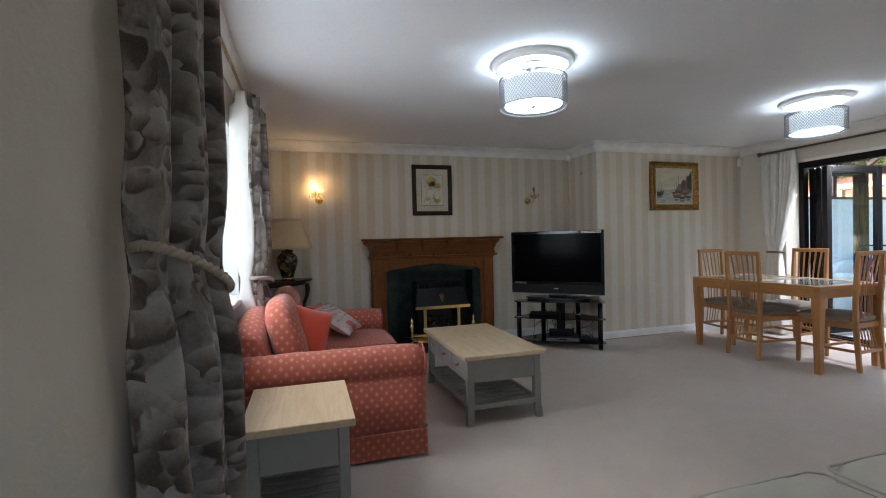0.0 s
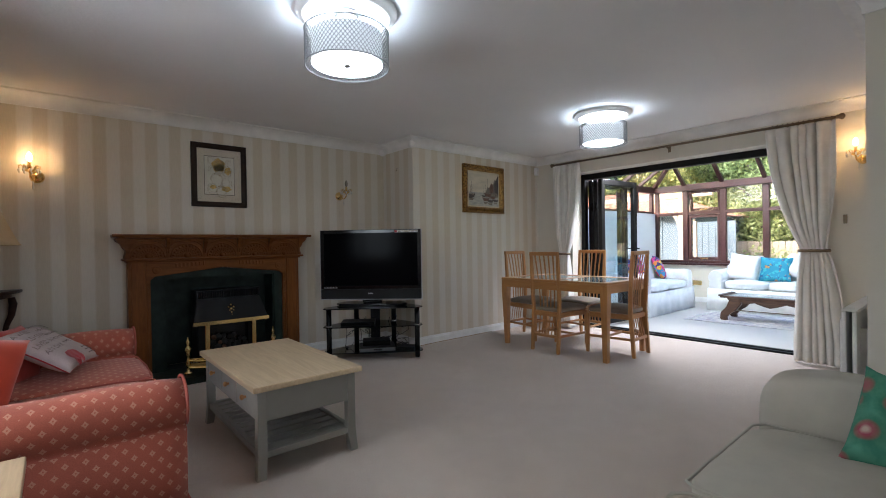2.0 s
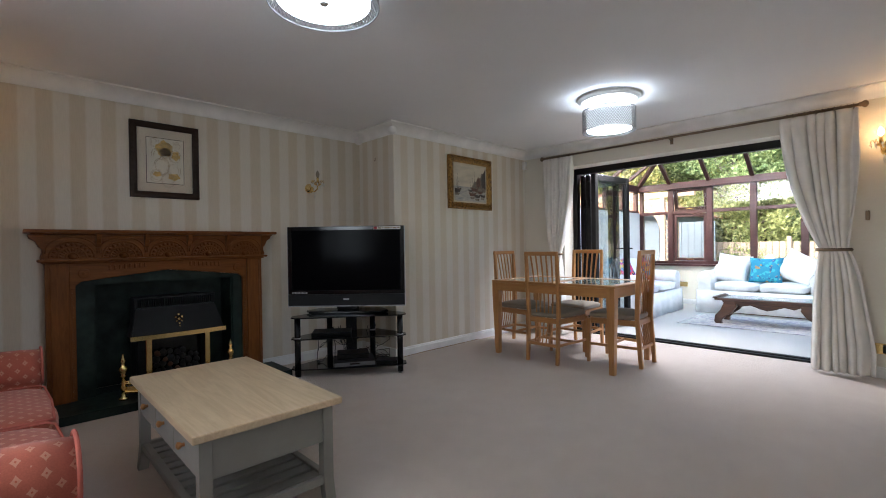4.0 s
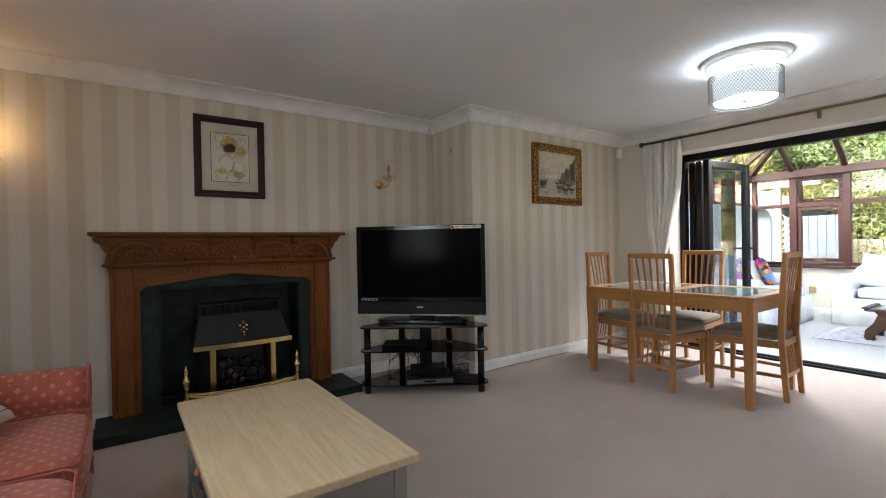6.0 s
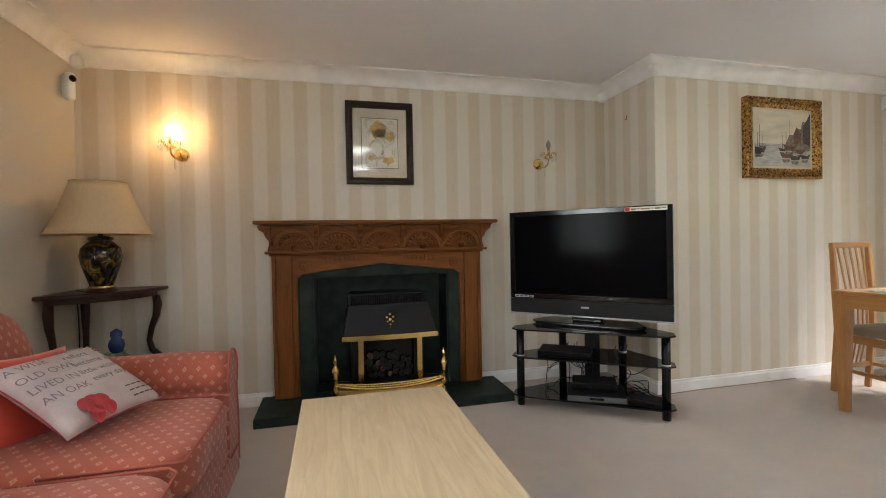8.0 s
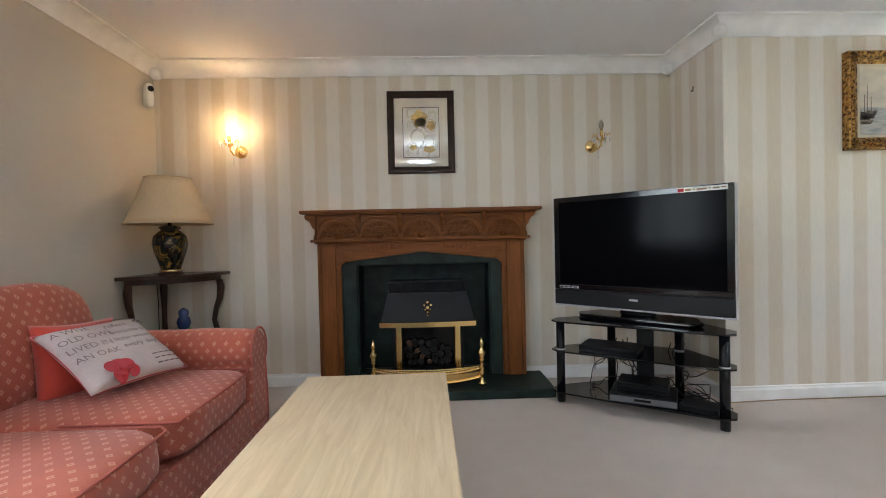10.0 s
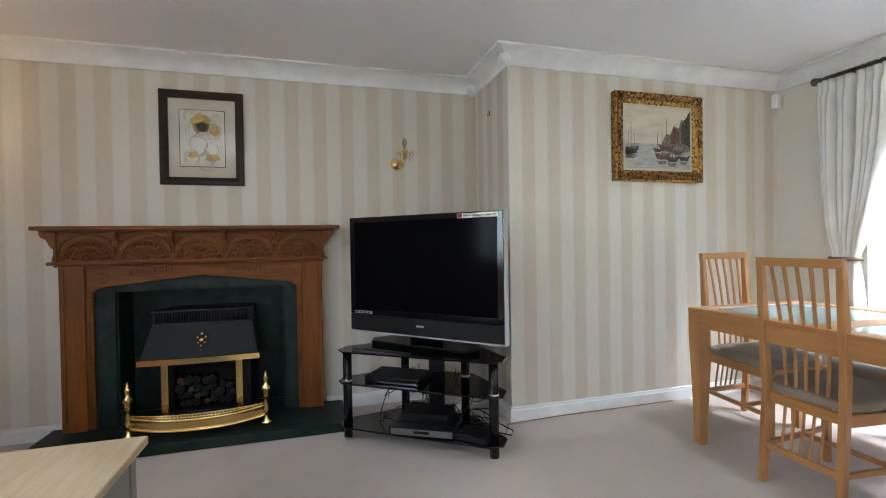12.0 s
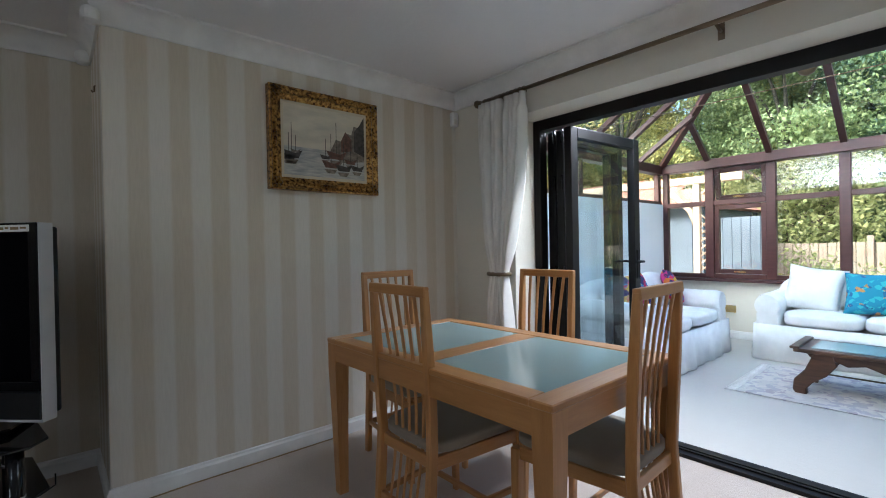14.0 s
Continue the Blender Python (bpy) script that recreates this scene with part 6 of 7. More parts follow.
corner_table()
VASE = Mat("painted_lacquer_vase", rough=0.22)
_v = VASE.coords()
_n = VASE.noise(_v, 13, 4, 0.6, 1.5)
VASE.colour(VASE.ramp(_n, [(0.46, (0.010, 0.010, 0.007)), (0.54, (0.035, 0.03, 0.012)), (0.60, (0.26, 0.13, 0.02)), (0.66, (0.03, 0.04, 0.022)), (0.78, (0.24, 0.12, 0.03))]))
lt = thing("table_lamp", "table lamp with painted dark vase and beige shade", "table lamp", at=(0.0, 5.13, 0.868))
part("plinth", lathe([(0.078, 0), (0.082, 0.008), (0.07, 0.018), (0.062, 0.026)], 28), MAHOG, lt)
part("vase", lathe([(0.055, 0.026), (0.058, 0.04), (0.074, 0.09), (0.096, 0.16), (0.104, 0.21), (0.096, 0.255), (0.066, 0.285), (0.05, 0.295), (0.062, 0.305), (0.064, 0.315), (0.03, 0.325)], 36), VASE.m, lt, "dark vase with gilt flowers")
part("vase_band", lathe([(0.0645, 0.022), (0.067, 0.030), (0.062, 0.036)], 30, caps=False), BRASS, lt)
part("stem", lathe([(0.012, 0.325), (0.012, 0.42)], 12), BRASS, lt)
SHADE = Mat("pleated_shade_cloth", (0.46, 0.36, 0.24), 0.9)
SHADE.b.inputs["Transmission Weight"].default_value = 0.0
SHADE.colour(SHADE.ramp(SHADE.noise(SHADE.coords("Object", (30, 30, 1)), 3, 2), [(0.3, (0.62, 0.46, 0.28)), (0.7, (0.66, 0.50, 0.31))]))
sh = bmesh.new()
rows = []
for j in range(9):
    f = j / 8
    r = 0.255 + (0.135 - 0.255) * f ** 0.9
    rows.append([sh.verts.new((r * (1 + 0.012 * abs(math.cos(4 * a))) * math.cos(a), r * (1 + 0.012 * abs(math.cos(4 * a))) * math.sin(a), 0.335 + 0.30 * f)) for a in [2 * math.pi * k / 64 for k in range(64)]])
for a, b in zip(rows, rows[1:]):
    for k in range(64):
        sh.faces.new((a[k], a[(k + 1) % 64], b[(k + 1) % 64], b[k])).smooth = True
thick(part("shade", sh, SHADE.m, lt, "beige cloth shade"), 0.003)
for r, z in ((0.258, 0.335), (0.137, 0.635)):
    part("shade_trim", tube([(r * math.cos(2 * math.pi * k / 48), r * math.sin(2 * math.pi * k / 48), z) for k in range(48)], 0.004, 6, None, True), SHADE.m, lt)
part("flex", tube([(-0.07, 0.03, 0.004), (-0.14, 0.06, 0.004), (-0.2, 0.16, 0.004), (-0.235, 0.23, 0.0), (-0.236, 0.25, -0.2), (-0.236, 0.25, -0.5)], 0.003, 6), BLACK, lt)
BLUE = plain("blue_glazed_china", (0.02, 0.05, 0.16), 0.12, vary=0.5, bump=0)
FLORA = plain("glazed_leaf_china", (0.30, 0.36, 0.27), 0.2, vary=0.5, scale=30)
og = thing("china_ornament", "blue glazed china bird on a flowery base", "ornament", at=(0.05, 5.17, 0.42))
ob_ = lathe([(0.05, 0), (0.055, 0.02), (0.035, 0.05), (0.03, 0.08)], 18)
for k in range(14):
    a = k * 2.4
    add(ob_, moved(lathe([(0.002, -0.012), (0.017, 0), (0.002, 0.012)], 8, caps=False), pose(0.045 * math.cos(a), 0.045 * math.sin(a), 0.02 + 0.005 * k)))
part("flowery_base", ob_, FLORA, og)
bd = lathe([(0.012, 0.07), (0.034, 0.09), (0.044, 0.125), (0.036, 0.155), (0.026, 0.165), (0.032, 0.185), (0.03, 0.205), (0.004, 0.222)], 20)
part("body", bd, BLUE, og)

# ================= small fixtures of the room =================
pi = thing("alarm_sensor", "white alarm motion sensor in the corner", "sensor", at=(XR - 0.035, YB - 0.02, 2.20))
part("case", boxes((-0.03, 0.03, -0.03, 0.018, -0.055, 0.055), bevel=0.012, seg=3), WHITE, pi)
part("lens", boxes((-0.022, 0.022, -0.034, -0.0305, -0.04, 0.0), bevel=0.001), LINEN, pi)
sc = thing("security_camera", "small white indoor security camera on a bracket", "security camera", at=(XL, 5.36, 2.11), turn=55)
part("bracket", boxes((-0.02, 0.02, -0.03, 0.045, -0.06, 0.07), bevel=0.008, seg=2), WHITE, sc)
part("case", boxes((-0.024, 0.024, -0.085, -0.031, -0.085, 0.085), bevel=0.02, seg=4), WHITE, sc)
part("lens", moved(lathe([(0.02, 0), (0.02, 0.006), (0.012, 0.01), (0.003, 0.011)], 18), pose(0, -0.084, 0.045, 90)), BLACKGLOSS, sc, "black round lens")
hk = thing("picture_hook", "small dark hook on the return wall", "hook", at=(XB, 5.17, 2.06))
part("hook", tube([(-0.001, 0, 0.02), (-0.006, 0, 0.015), (-0.006, 0, -0.012), (-0.014, 0, -0.016), (-0.018, 0, -0.006)], 0.004, 6), BRONZE, hk)
wire = thing("sconce_wire", "pale flex cover below the wall light", "cable cover", at=(0, YA, 0))
part("cover", boxes((2.947, 2.953, -0.004, 0.0, 1.45, 1.69)), MOUNT, wire)
part("cover", boxes((0.347, 0.353, -0.004, 0.0, 1.52, 1.69)), MOUNT, wire)
so = thing("wall_socket", "double wall socket with a black plug", "socket", at=(XR, 1.38, 0.24), turn=-90)
part("plate", boxes((-0.075, 0.075, -0.010, 0.0, -0.043, 0.043), bevel=0.003), BRASS, so, "brass plate")
part("plug", boxes((-0.075 + 0.082, 0.07, -0.05, -0.0105, -0.03, 0.03), bevel=0.006), BLACK, so, "black plug")
sw = thing("light_switch", "small bronze wall switch", "switch", at=(XR, 1.455, 1.33), turn=-90)
part("plate", boxes((-0.014, 0.014, -0.008, 0.0, -0.04, 0.04), bevel=0.003), BRONZE, sw)


def radiator(label, at, turn, L, z0, z1):
    t = thing("radiator", label, "radiator", at=at, turn=turn)
    bm = boxes((0, L, -0.075, -0.055, z0, z1), (0, L, -0.118, -0.098, z0, z1), bevel=0.006, seg=2)
    n = int(L / 0.033)
    for k in range(n):
        x = 0.02 + (L - 0.04) * (k + 0.5) / n
        tube([(x, -0.118, z0 + 0.04), (x, -0.122, z0 + 0.06), (x, -0.122, z1 - 0.06), (x, -0.118, z1 - 0.04)], 0.009, 6, bm)
    part("panel", bm, WHITE, t)
    part("top_grille", boxes((0.0, L, -0.120, -0.053, z1 + 0.001, z1 + 0.012), bevel=0.003), WHITE, t)
    part("pipe", tube([(L - 0.05, -0.086, 0.0), (L - 0.05, -0.086, z0 + 0.01)], 0.008, 8), CHROME, t)
    part("bracket", boxes((0.1, 0.13, -0.056, 0.0, z0 + 0.1, z1 - 0.1), (L - 0.13, L - 0.1, -0.056, 0.0, z0 + 0.1, z1 - 0.1)), WHITE, t)


radiator("white panel radiator at the dining end", (XN + 0.12 + 1.1, YN, 0), 180, 1.1, 0.15, 0.76)
radiator("white panel radiator under the window", (XL, 1.75, 0), 90, 1.5, 0.14, 0.60)

# ================= conservatory =================
CX0, CX1, CY0, CY1, CE = 6.14, 9.75, 0.88, 4.94, 2.20
PALECARPET = artex("pale_carpet", (0.52, 0.49, 0.44))
RENDER = artex("white_render", (0.80, 0.80, 0.78))
structure("floor_conservatory", boxes((6.02, CX1 + 0.12, CY0 - 0.1, CY1 + 0.12, -0.1, 0.0)), PALECARPET, "pale cream carpet of the conservatory", "carpet")
structure("wall_conservatory_side", boxes((CX0, CX1 + 0.12, CY1, CY1 + 0.12, 0, 1.72)), RENDER, "white rendered side wall of the conservatory", "wall")
structure("wall_conservatory_front", boxes((CX1, CX1 + 0.12, CY0 - 0.1, CY1, 0, 0.70)), CREAM, "cream dwarf wall under the conservatory windows", "wall")
structure("wall_conservatory_south", boxes((CX0, CX1, CY0 - 0.12, CY0, 0, 0.70)), CREAM, "cream dwarf wall of the conservatory", "wall")
csk = bmesh.new()
sweep(sk, [(CX0 + 0.02, CY1), (CX1, CY1), (CX1, CY0)], False, csk)
structure("baseboard_conservatory", csk, WHITE, "white skirting of the conservatory", "skirting")
# the unseen upper wall, up to 5 m, is added to shade the conservatory
structure("wall_outer", boxes((CX0, CX0 + 0.01, DOOR_Y1, CY1, 0, 5.0), (CX0, CX0 + 0.01, CY0, DOOR_Y0, 0, 5.0), (CX0, CX0 + 0.01, DOOR_Y0, DOOR_Y1, DOOR_Z + 0.001, 5.0), (CX0 - 0.24, CX0 - 0.001, YS, YA + 0.3, H + 0.121, 5.0)), RENDER, "pale rendered outer face of the house, raised unseen to shade the conservatory", "wall")
cs = thing("window_2", "rosewood-framed conservatory glazing over a dwarf wall", "window", kind="structure")
part("window_sill", boxes((CX1 - 0.10, CX1 + 0.16, CY0, CY1, 0.701, 0.735), bevel=0.006), ROSEWOOD, cs, "rosewood sill")
my = [4.94, 4.36, 3.70, 3.04, 2.36, 1.70, 0.88]
for k, y in enumerate(my):
    w = 0.05 if 0 < k < 6 else 0.035
    yy = y - (0.035 if k == 0 else -0.035 if k == 6 else 0)
    part("mullion", boxes((CX1 + 0.02, CX1 + 0.09, yy - w, yy + w, 0.735, 2.13), bevel=0.006), ROSEWOOD, cs)
for a, b in zip(my, my[1:]):
    part("transom", boxes((CX1 + 0.022, CX1 + 0.088, b + 0.05, a - 0.05, 1.665, 1.725), bevel=0.004), ROSEWOOD, cs)
    part("bottom_rail", boxes((CX1 + 0.022, CX1 + 0.088, b + 0.05, a - 0.05, 0.736, 0.79), bevel=0.004), ROSEWOOD, cs)
    for z0, z1 in ((0.79, 1.665), (1.725, 2.13)):
        g = part("pane", boxes((CX1 + 0.052, CX1 + 0.058, b + 0.045, a - 0.045, z0 - 0.005, z1 + 0.005)), PANE, cs)
        g.visible_shadow = False
# opening casement and top light of the second bay
for z0, z1, tilt in ((0.795, 1.66, 0), (1.73, 2.125, 9)):
    cz = boxes((-0.03, 0.03, -0.28, -0.225, z0 - z1, 0), (-0.03, 0.03, 0.225, 0.28, z0 - z1, 0), (-0.029, 0.029, -0.225, 0.225, z0 - z1, z0 - z1 + 0.055), (-0.029, 0.029, -0.225, 0.225, -0.055, 0), bevel=0.005)
    cm = part("casement", moved(cz, pose(CX1 + 0.075, 4.03, z1, 0, -tilt)), ROSEWOOD, cs)
    part("casement_handle", boxes((CX1 + 0.02, CX1 + 0.04, 3.97, 4.09, z0 + 0.015, z0 + 0.035), bevel=0.004), BRASS, cm)
# side windows over the white wall and south side
sx = [CX0 + 0.05, 7.11, 7.77, 8.43, 9.09, CX1 - 0.02]
for yv, zb in ((CY1 + 0.055, 1.72), (CY0 - 0.055, 0.70)):
    part("window_sill", boxes((CX0 + 0.02, CX1, yv - 0.05, yv + 0.05, zb + 0.001, zb + 0.04)), ROSEWOOD, cs)
    for x in sx:
        part("mullion", boxes((x - 0.04, x + 0.04, yv - 0.035, yv + 0.035, zb + 0.04, 2.13), bevel=0.005), ROSEWOOD, cs)
    for a, b in zip(sx, sx[1:]):
        g = part("pane", boxes((a + 0.04, b - 0.04, yv - 0.003, yv + 0.003, zb + 0.04, 2.13)), PANE, cs)
        g.visible_shadow = False
part("eaves_beam", boxes((CX1 - 0.03, CX1 + 0.12, CY0 - 0.10, CY1 + 0.10, 2.131, 2.25), (CX0 + 0.012, CX1 - 0.03, CY1 - 0.02, CY1 + 0.10, 2.131, 2.25), (CX0 + 0.012, CX1 - 0.03, CY0 - 0.10, CY0 + 0.02, 2.131, 2.25), bevel=0.006), ROSEWOOD, cs)
# hipped glass roof
RF = thing("conservatory_roof", "hipped glass roof with rosewood glazing bars", "glass roof", kind="structure")
P, YR = 0.70, (CY0 + CY1) / 2
HW = (CY1 - CY0) / 2
ZR, XA = 2.24 + HW * P, CX1 - HW


def rafter(a, b, w=0.03, h=0.05):
    d = Vector(b) - Vector(a)
    side = d.cross(Vector((0, 0, 1))).normalized() * w
    up = side.cross(d).normalized() * h
    bm = bmesh.new()
    rows = [[bm.verts.new(Vector(p) + s * side + u * up) for s, u in ((-1, -0.6), (1, -0.6), (1, 0.4), (-1, 0.4))] for p in (a, b)]
    bm.faces.new(rows[0]), bm.faces.new(rows[1][::-1])
    for k in range(4):
        bm.faces.new((rows[0][k], rows[0][(k + 1) % 4], rows[1][(k + 1) % 4], rows[1][k]))
    bmesh.ops.recalc_face_normals(bm, faces=bm.faces)
    part("glazing_bar", bm, ROSEWOOD, RF)


for ye in (CY0, CY1):
    rafter((CX1, ye, 2.24), (XA, YR, ZR), 0.035, 0.055)
rafter((CX0, YR, ZR), (XA, YR, ZR), 0.04, 0.06)
for y in my[1:-1]:
    run = HW - abs(y - YR)
    rafter((CX1, y, 2.24), (CX1 - run, y, 2.24 + run * P))
for x in (9.09, 8.43, 7.77, 7.11, 6.45):
    run = min(HW, CX1 - x)
    for ye, s in ((CY1, -1), (CY0, 1)):
        rafter((x, ye, 2.24), (x, ye + s * run, 2.24 + run * P))


def roof_pane(pts):
    bm = bmesh.new()
    bm.faces.new([bm.verts.new((x, y, z + 0.012)) for x, y, z in pts])
    g = part("roof_pane", bm, ROOFPANE, RF)
    g.visible_shadow = False


up_ = lambda x, ye, s: (x, ye + s * min(HW, CX1 - x), 2.24 + min(HW, CX1 - x) * P)
xs_ = [CX1, 9.09, 8.43, 7.77, XA, 7.11, 6.45, CX0]
for a, b in zip(xs_, xs_[1:]):
    for ye, s in ((CY1, -1), (CY0, 1)):
        pts = [(a, ye, 2.24), (b, ye, 2.24), up_(b, ye, s)] + ([up_(a, ye, s)] if a < CX1 else [])
        roof_pane(pts)
fy = sorted(my + [YR])
fu = lambda y: (CX1 - (HW - abs(y - YR)), y, 2.24 + (HW - abs(y - YR)) * P)
for a, b in zip(fy, fy[1:]):
    pts = [(CX1, a, 2.24), (CX1, b, 2.24)]
    if b < CY1:
        pts.append(fu(b))
    if a > CY0:
        pts.append(fu(a))
    roof_pane(pts)
part("tie_rod", tube([(7.3, CY0, 2.29), (7.3, CY1, 2.29)], 0.004, 6), BRONZE, RF, "thin steel tie rod")
pdt = thing("pendant_light", "white glass bowl light with a pull cord", "pendant light", at=(7.3, YR, 2.69))
OPAL = plain("opal_glass", (0.72, 0.66, 0.55), 0.2, bump=0)
part("bowl", lathe([(0.02, -0.07), (0.09, -0.05), (0.14, 0.0), (0.15, 0.04), (0.14, 0.045)], 28), OPAL, pdt)
part("stem", tube([(0, 0, 0.045), (0, 0, ZR - 2.69 - 0.03)], 0.012, 8), WHITE, pdt)
part("pull_cord", tube([(0, 0, -0.07), (0, 0, -0.24)], 0.004, 6), BRONZE, pdt)
part("cord_ball", lathe([(0.008, -0.24), (0.04, -0.255), (0.058, -0.29), (0.06, -0.31), (0.04, -0.345), (0.006, -0.36)], 18), BRONZE, pdt, "dark wicker ball")


# conservatory furniture
def white_sofa(label, at, turn, L):
    """Own x along, +y to the front, origin at the back's middle on the floor."""
    t = thing("sofa", label, "sofa", "white sofas in the conservatory", at=at, turn=turn)
    D = 0.88
    base = bmesh.new()
    n = 60
    lo, hi = [], []
    for k in range(n + 1):
        u = k / n
        per = 2 * D + L
        s = u * per
        if s < D:
            p = (-L / 2, s)
        elif s < D + L:
            p = (-L / 2 + s - D, D)
        else:
            p = (L / 2, D - (s - D - L))
        wv = 0.012 * math.sin(u * 95) + 0.01 * math.sin(u * 37)
        lo.append(base.verts.new((p[0] * (1 + 0.02) + (0 if 0.2 < u < 0.8 else wv), p[1] + (0.02 + wv if D < s < D + L else 0), 0.005)))
        hi.append(base.verts.new((p[0], p[1], 0.36)))
    for k in range(n):
        base.faces.new((lo[k], lo[k + 1], hi[k + 1], hi[k])).smooth = True
    thick(part("skirt", base, WHITECLOTH, t), 0.006)
    part("seat_base", boxes((-L / 2 + 0.02, L / 2 - 0.02, 0.0, D - 0.02, 0.05, 0.33), bevel=0.01), WHITECLOTH, t)
    part("backrest", moved(pad(L - 0.1, 0.24, 0.62, 14, 4, 0.0, 3, 0.004), pose(0, 0.12, 0.53, 6)), WHITECLOTH, t)
    for s in (-1, 1):
        ar = arm_shape(D - 0.02, 0.03, 0.55, 0.115, 0.20)
        part("arm", moved(ar, pose(s * (L / 2 - 0.11), 0.0, 0, 0, 0, 90)), WHITECLOTH, t)
    h = (L - 0.44) / 2
    for s in (-1, 1):
        part("seat_cushion", moved(pad(h - 0.006, 0.66, 0.16, 12, 5, 0.2, s + 5, 0.005), pose(s * h / 2, 0.55, 0.42)), WHITECLOTH, t)
        part("back_cushion", moved(pad(h - 0.01, 0.20, 0.42, 12, 3, 0.15, s + 8, 0.008), pose(s * h / 2, 0.30, 0.66, 14)), WHITECLOTH, t)
    return t


white_sofa("white loose-cover sofa under the windows", (9.69, 2.81, 0), 90, 1.66)
white_sofa("white loose-cover sofa along the side wall", (8.10, 4.80, 0), 180, 1.78)


def pattern(name, stops, scale):
    m = Mat(name, rough=0.85)
    v = m.coords()
    vo = m.n("ShaderNodeTexVoronoi", Scale=scale)
    m.l(v, vo.inputs["Vector"])
    sep = m.t.nodes.new("ShaderNodeSeparateColor")
    m.l(vo.outputs["Color"], sep.inputs[0])
    node = m.t.nodes.new("ShaderNodeValToRGB")
    node.color_ramp.interpolation = 'CONSTANT'
    el = node.color_ramp.elements
    while len(el) < len(stops):
        el.new(0.5)
    for e, (p, c) in zip(el, stops):
        e.position, e.color = p, (*c, 1)
    m.l(m.math('ADD', m.math('MULTIPLY', sep.outputs[0], 0.75), m.math('MULTIPLY', m.noise(v, 22, 3), 0.25)), node.inputs[0])
    m.colour(node.outputs[0])
    return m.m


TEAL = pattern("teal_figured_cloth", [(0, (0.02, 0.24, 0.36)), (0.62, (0.05, 0.40, 0.45)), (0.74, (0.02, 0.12, 0.25)), (0.82, (0.60, 0.25, 0.08)), (0.88, (0.65, 0.60, 0.5))], 26)
GARISH = pattern("bright_floral_cloth", [(0, (0.05, 0.03, 0.12)), (0.25, (0.65, 0.04, 0.25)), (0.42, (0.70, 0.20, 0.03)), (0.52, (0.75, 0.45, 0.03)), (0.62, (0.05, 0.22, 0.40)), (0.78, (0.60, 0.02, 0.10))], 16)


def loose_cushion(label, m, w, h, t, mat, seed):
    c = thing("cushion", label, "cushion", "cushions in the conservatory")
    c.matrix_basis = m
    part("cover", pillow(w, h, t, 14, seed), mat, c)


loose_cushion("large white cotton cushion", pose(9.22, 3.22, 0.70, -22, 8, -90), 0.48, 0.48, 0.18, WHITECLOTH, 2)
loose_cushion("large white cotton cushion, tilted", pose(9.22, 2.36, 0.72, -22, 28, -90), 0.48, 0.48, 0.18, WHITECLOTH, 5)
loose_cushion("teal cushion with small bright figures", pose(9.14, 2.76, 0.68, -20, 0, -90), 0.44, 0.42, 0.15, TEAL, 8)
loose_cushion("bright multicoloured floral cushion", pose(8.62, 4.36, 0.69, -22, 6, 20), 0.46, 0.44, 0.15, GARISH, 3)
loose_cushion("bright multicoloured floral cushion", pose(7.75, 4.36, 0.69, -22, -6, -5), 0.46, 0.44, 0.15, GARISH, 9)

OLDWOOD = wood("carved_dark_hardwood", (0.035, 0.016, 0.009), (0.11, 0.05, 0.026), 0.4, 'y')
wt2 = thing("carved_table", "low carved dark hardwood table with scroll legs", "coffee table", at=(8.0, 2.50, 0))
wt2.scale.z = 0.84
part("tabletop", boxes((-0.26, 0.26, -0.60, 0.60, 0.395, 0.43), bevel=0.006), OLDWOOD, wt2)
part("glass_inset", boxes((-0.19, 0.19, -0.50, 0.50, 0.4305, 0.436), bevel=0.002), TABLEGLASS, wt2, "pale glass inset")
for s in (-0.59, 0.59):
    part("top_lip", boxes((-0.27, 0.27, s - 0.03, s + 0.03, 0.425, 0.45), bevel=0.006), OLDWOOD, wt2)
for s in (-1, 1):
    ap = [(-0.52, 0.394), (0.52, 0.394), (0.50, 0.36), (0.36, 0.35), (0.28, 0.31), (0.18, 0.335), (0.08, 0.29), (0.0, 0.265), (-0.08, 0.29), (-0.18, 0.335), (-0.28, 0.31), (-0.36, 0.35), (-0.50, 0.36)]
    part("carved_apron", prism(ap, s * 0.22 - 0.015, s * 0.22 + 0.015, 'x', bevel=0.003), OLDWOOD, wt2)
    lg = [(s * 0.36, 0.394), (s * 0.48, 0.394), (s * 0.50, 0.33), (s * 0.53, 0.24), (s * 0.60, 0.14), (s * 0.61, 0.04), (s * 0.585, 0.0), (s * 0.52, 0.0), (s * 0.525, 0.06), (s * 0.48, 0.13), (s * 0.40, 0.20), (s * 0.34, 0.30)]
    part("scroll_leg", prism(lg, -0.24, -0.17, 'x', bevel=0.006), OLDWOOD, wt2)
    part("scroll_leg", prism(lg, 0.17, 0.24, 'x', bevel=0.006), OLDWOOD, wt2)
part("stretcher", tube([(0, -0.5, 0.16), (0, 0.5, 0.16)], 0.008, 8), BRONZE, wt2, "iron stretcher")
RUGM = pattern("faded_rug_wool", [(0, (0.52, 0.49, 0.46)), (0.35, (0.40, 0.38, 0.40)), (0.55, (0.58, 0.54, 0.50)), (0.8, (0.36, 0.32, 0.33))], 18)
rg = thing("rug", "faded grey patterned rug with fringed ends", "rug", at=(8.02, 2.58, 0))
part("rug_field", boxes((-0.52, 0.55, -0.92, 0.85, 0.001, 0.010), bevel=0.003), RUGM, rg)
fgb = bmesh.new()
for k in range(70):
    x = -0.51 + 1.05 * k / 69
    tube([(x, 0.85, 0.006), (x + 0.006 * math.sin(k * 2.1), 0.93, 0.004)], 0.004, 4, fgb)
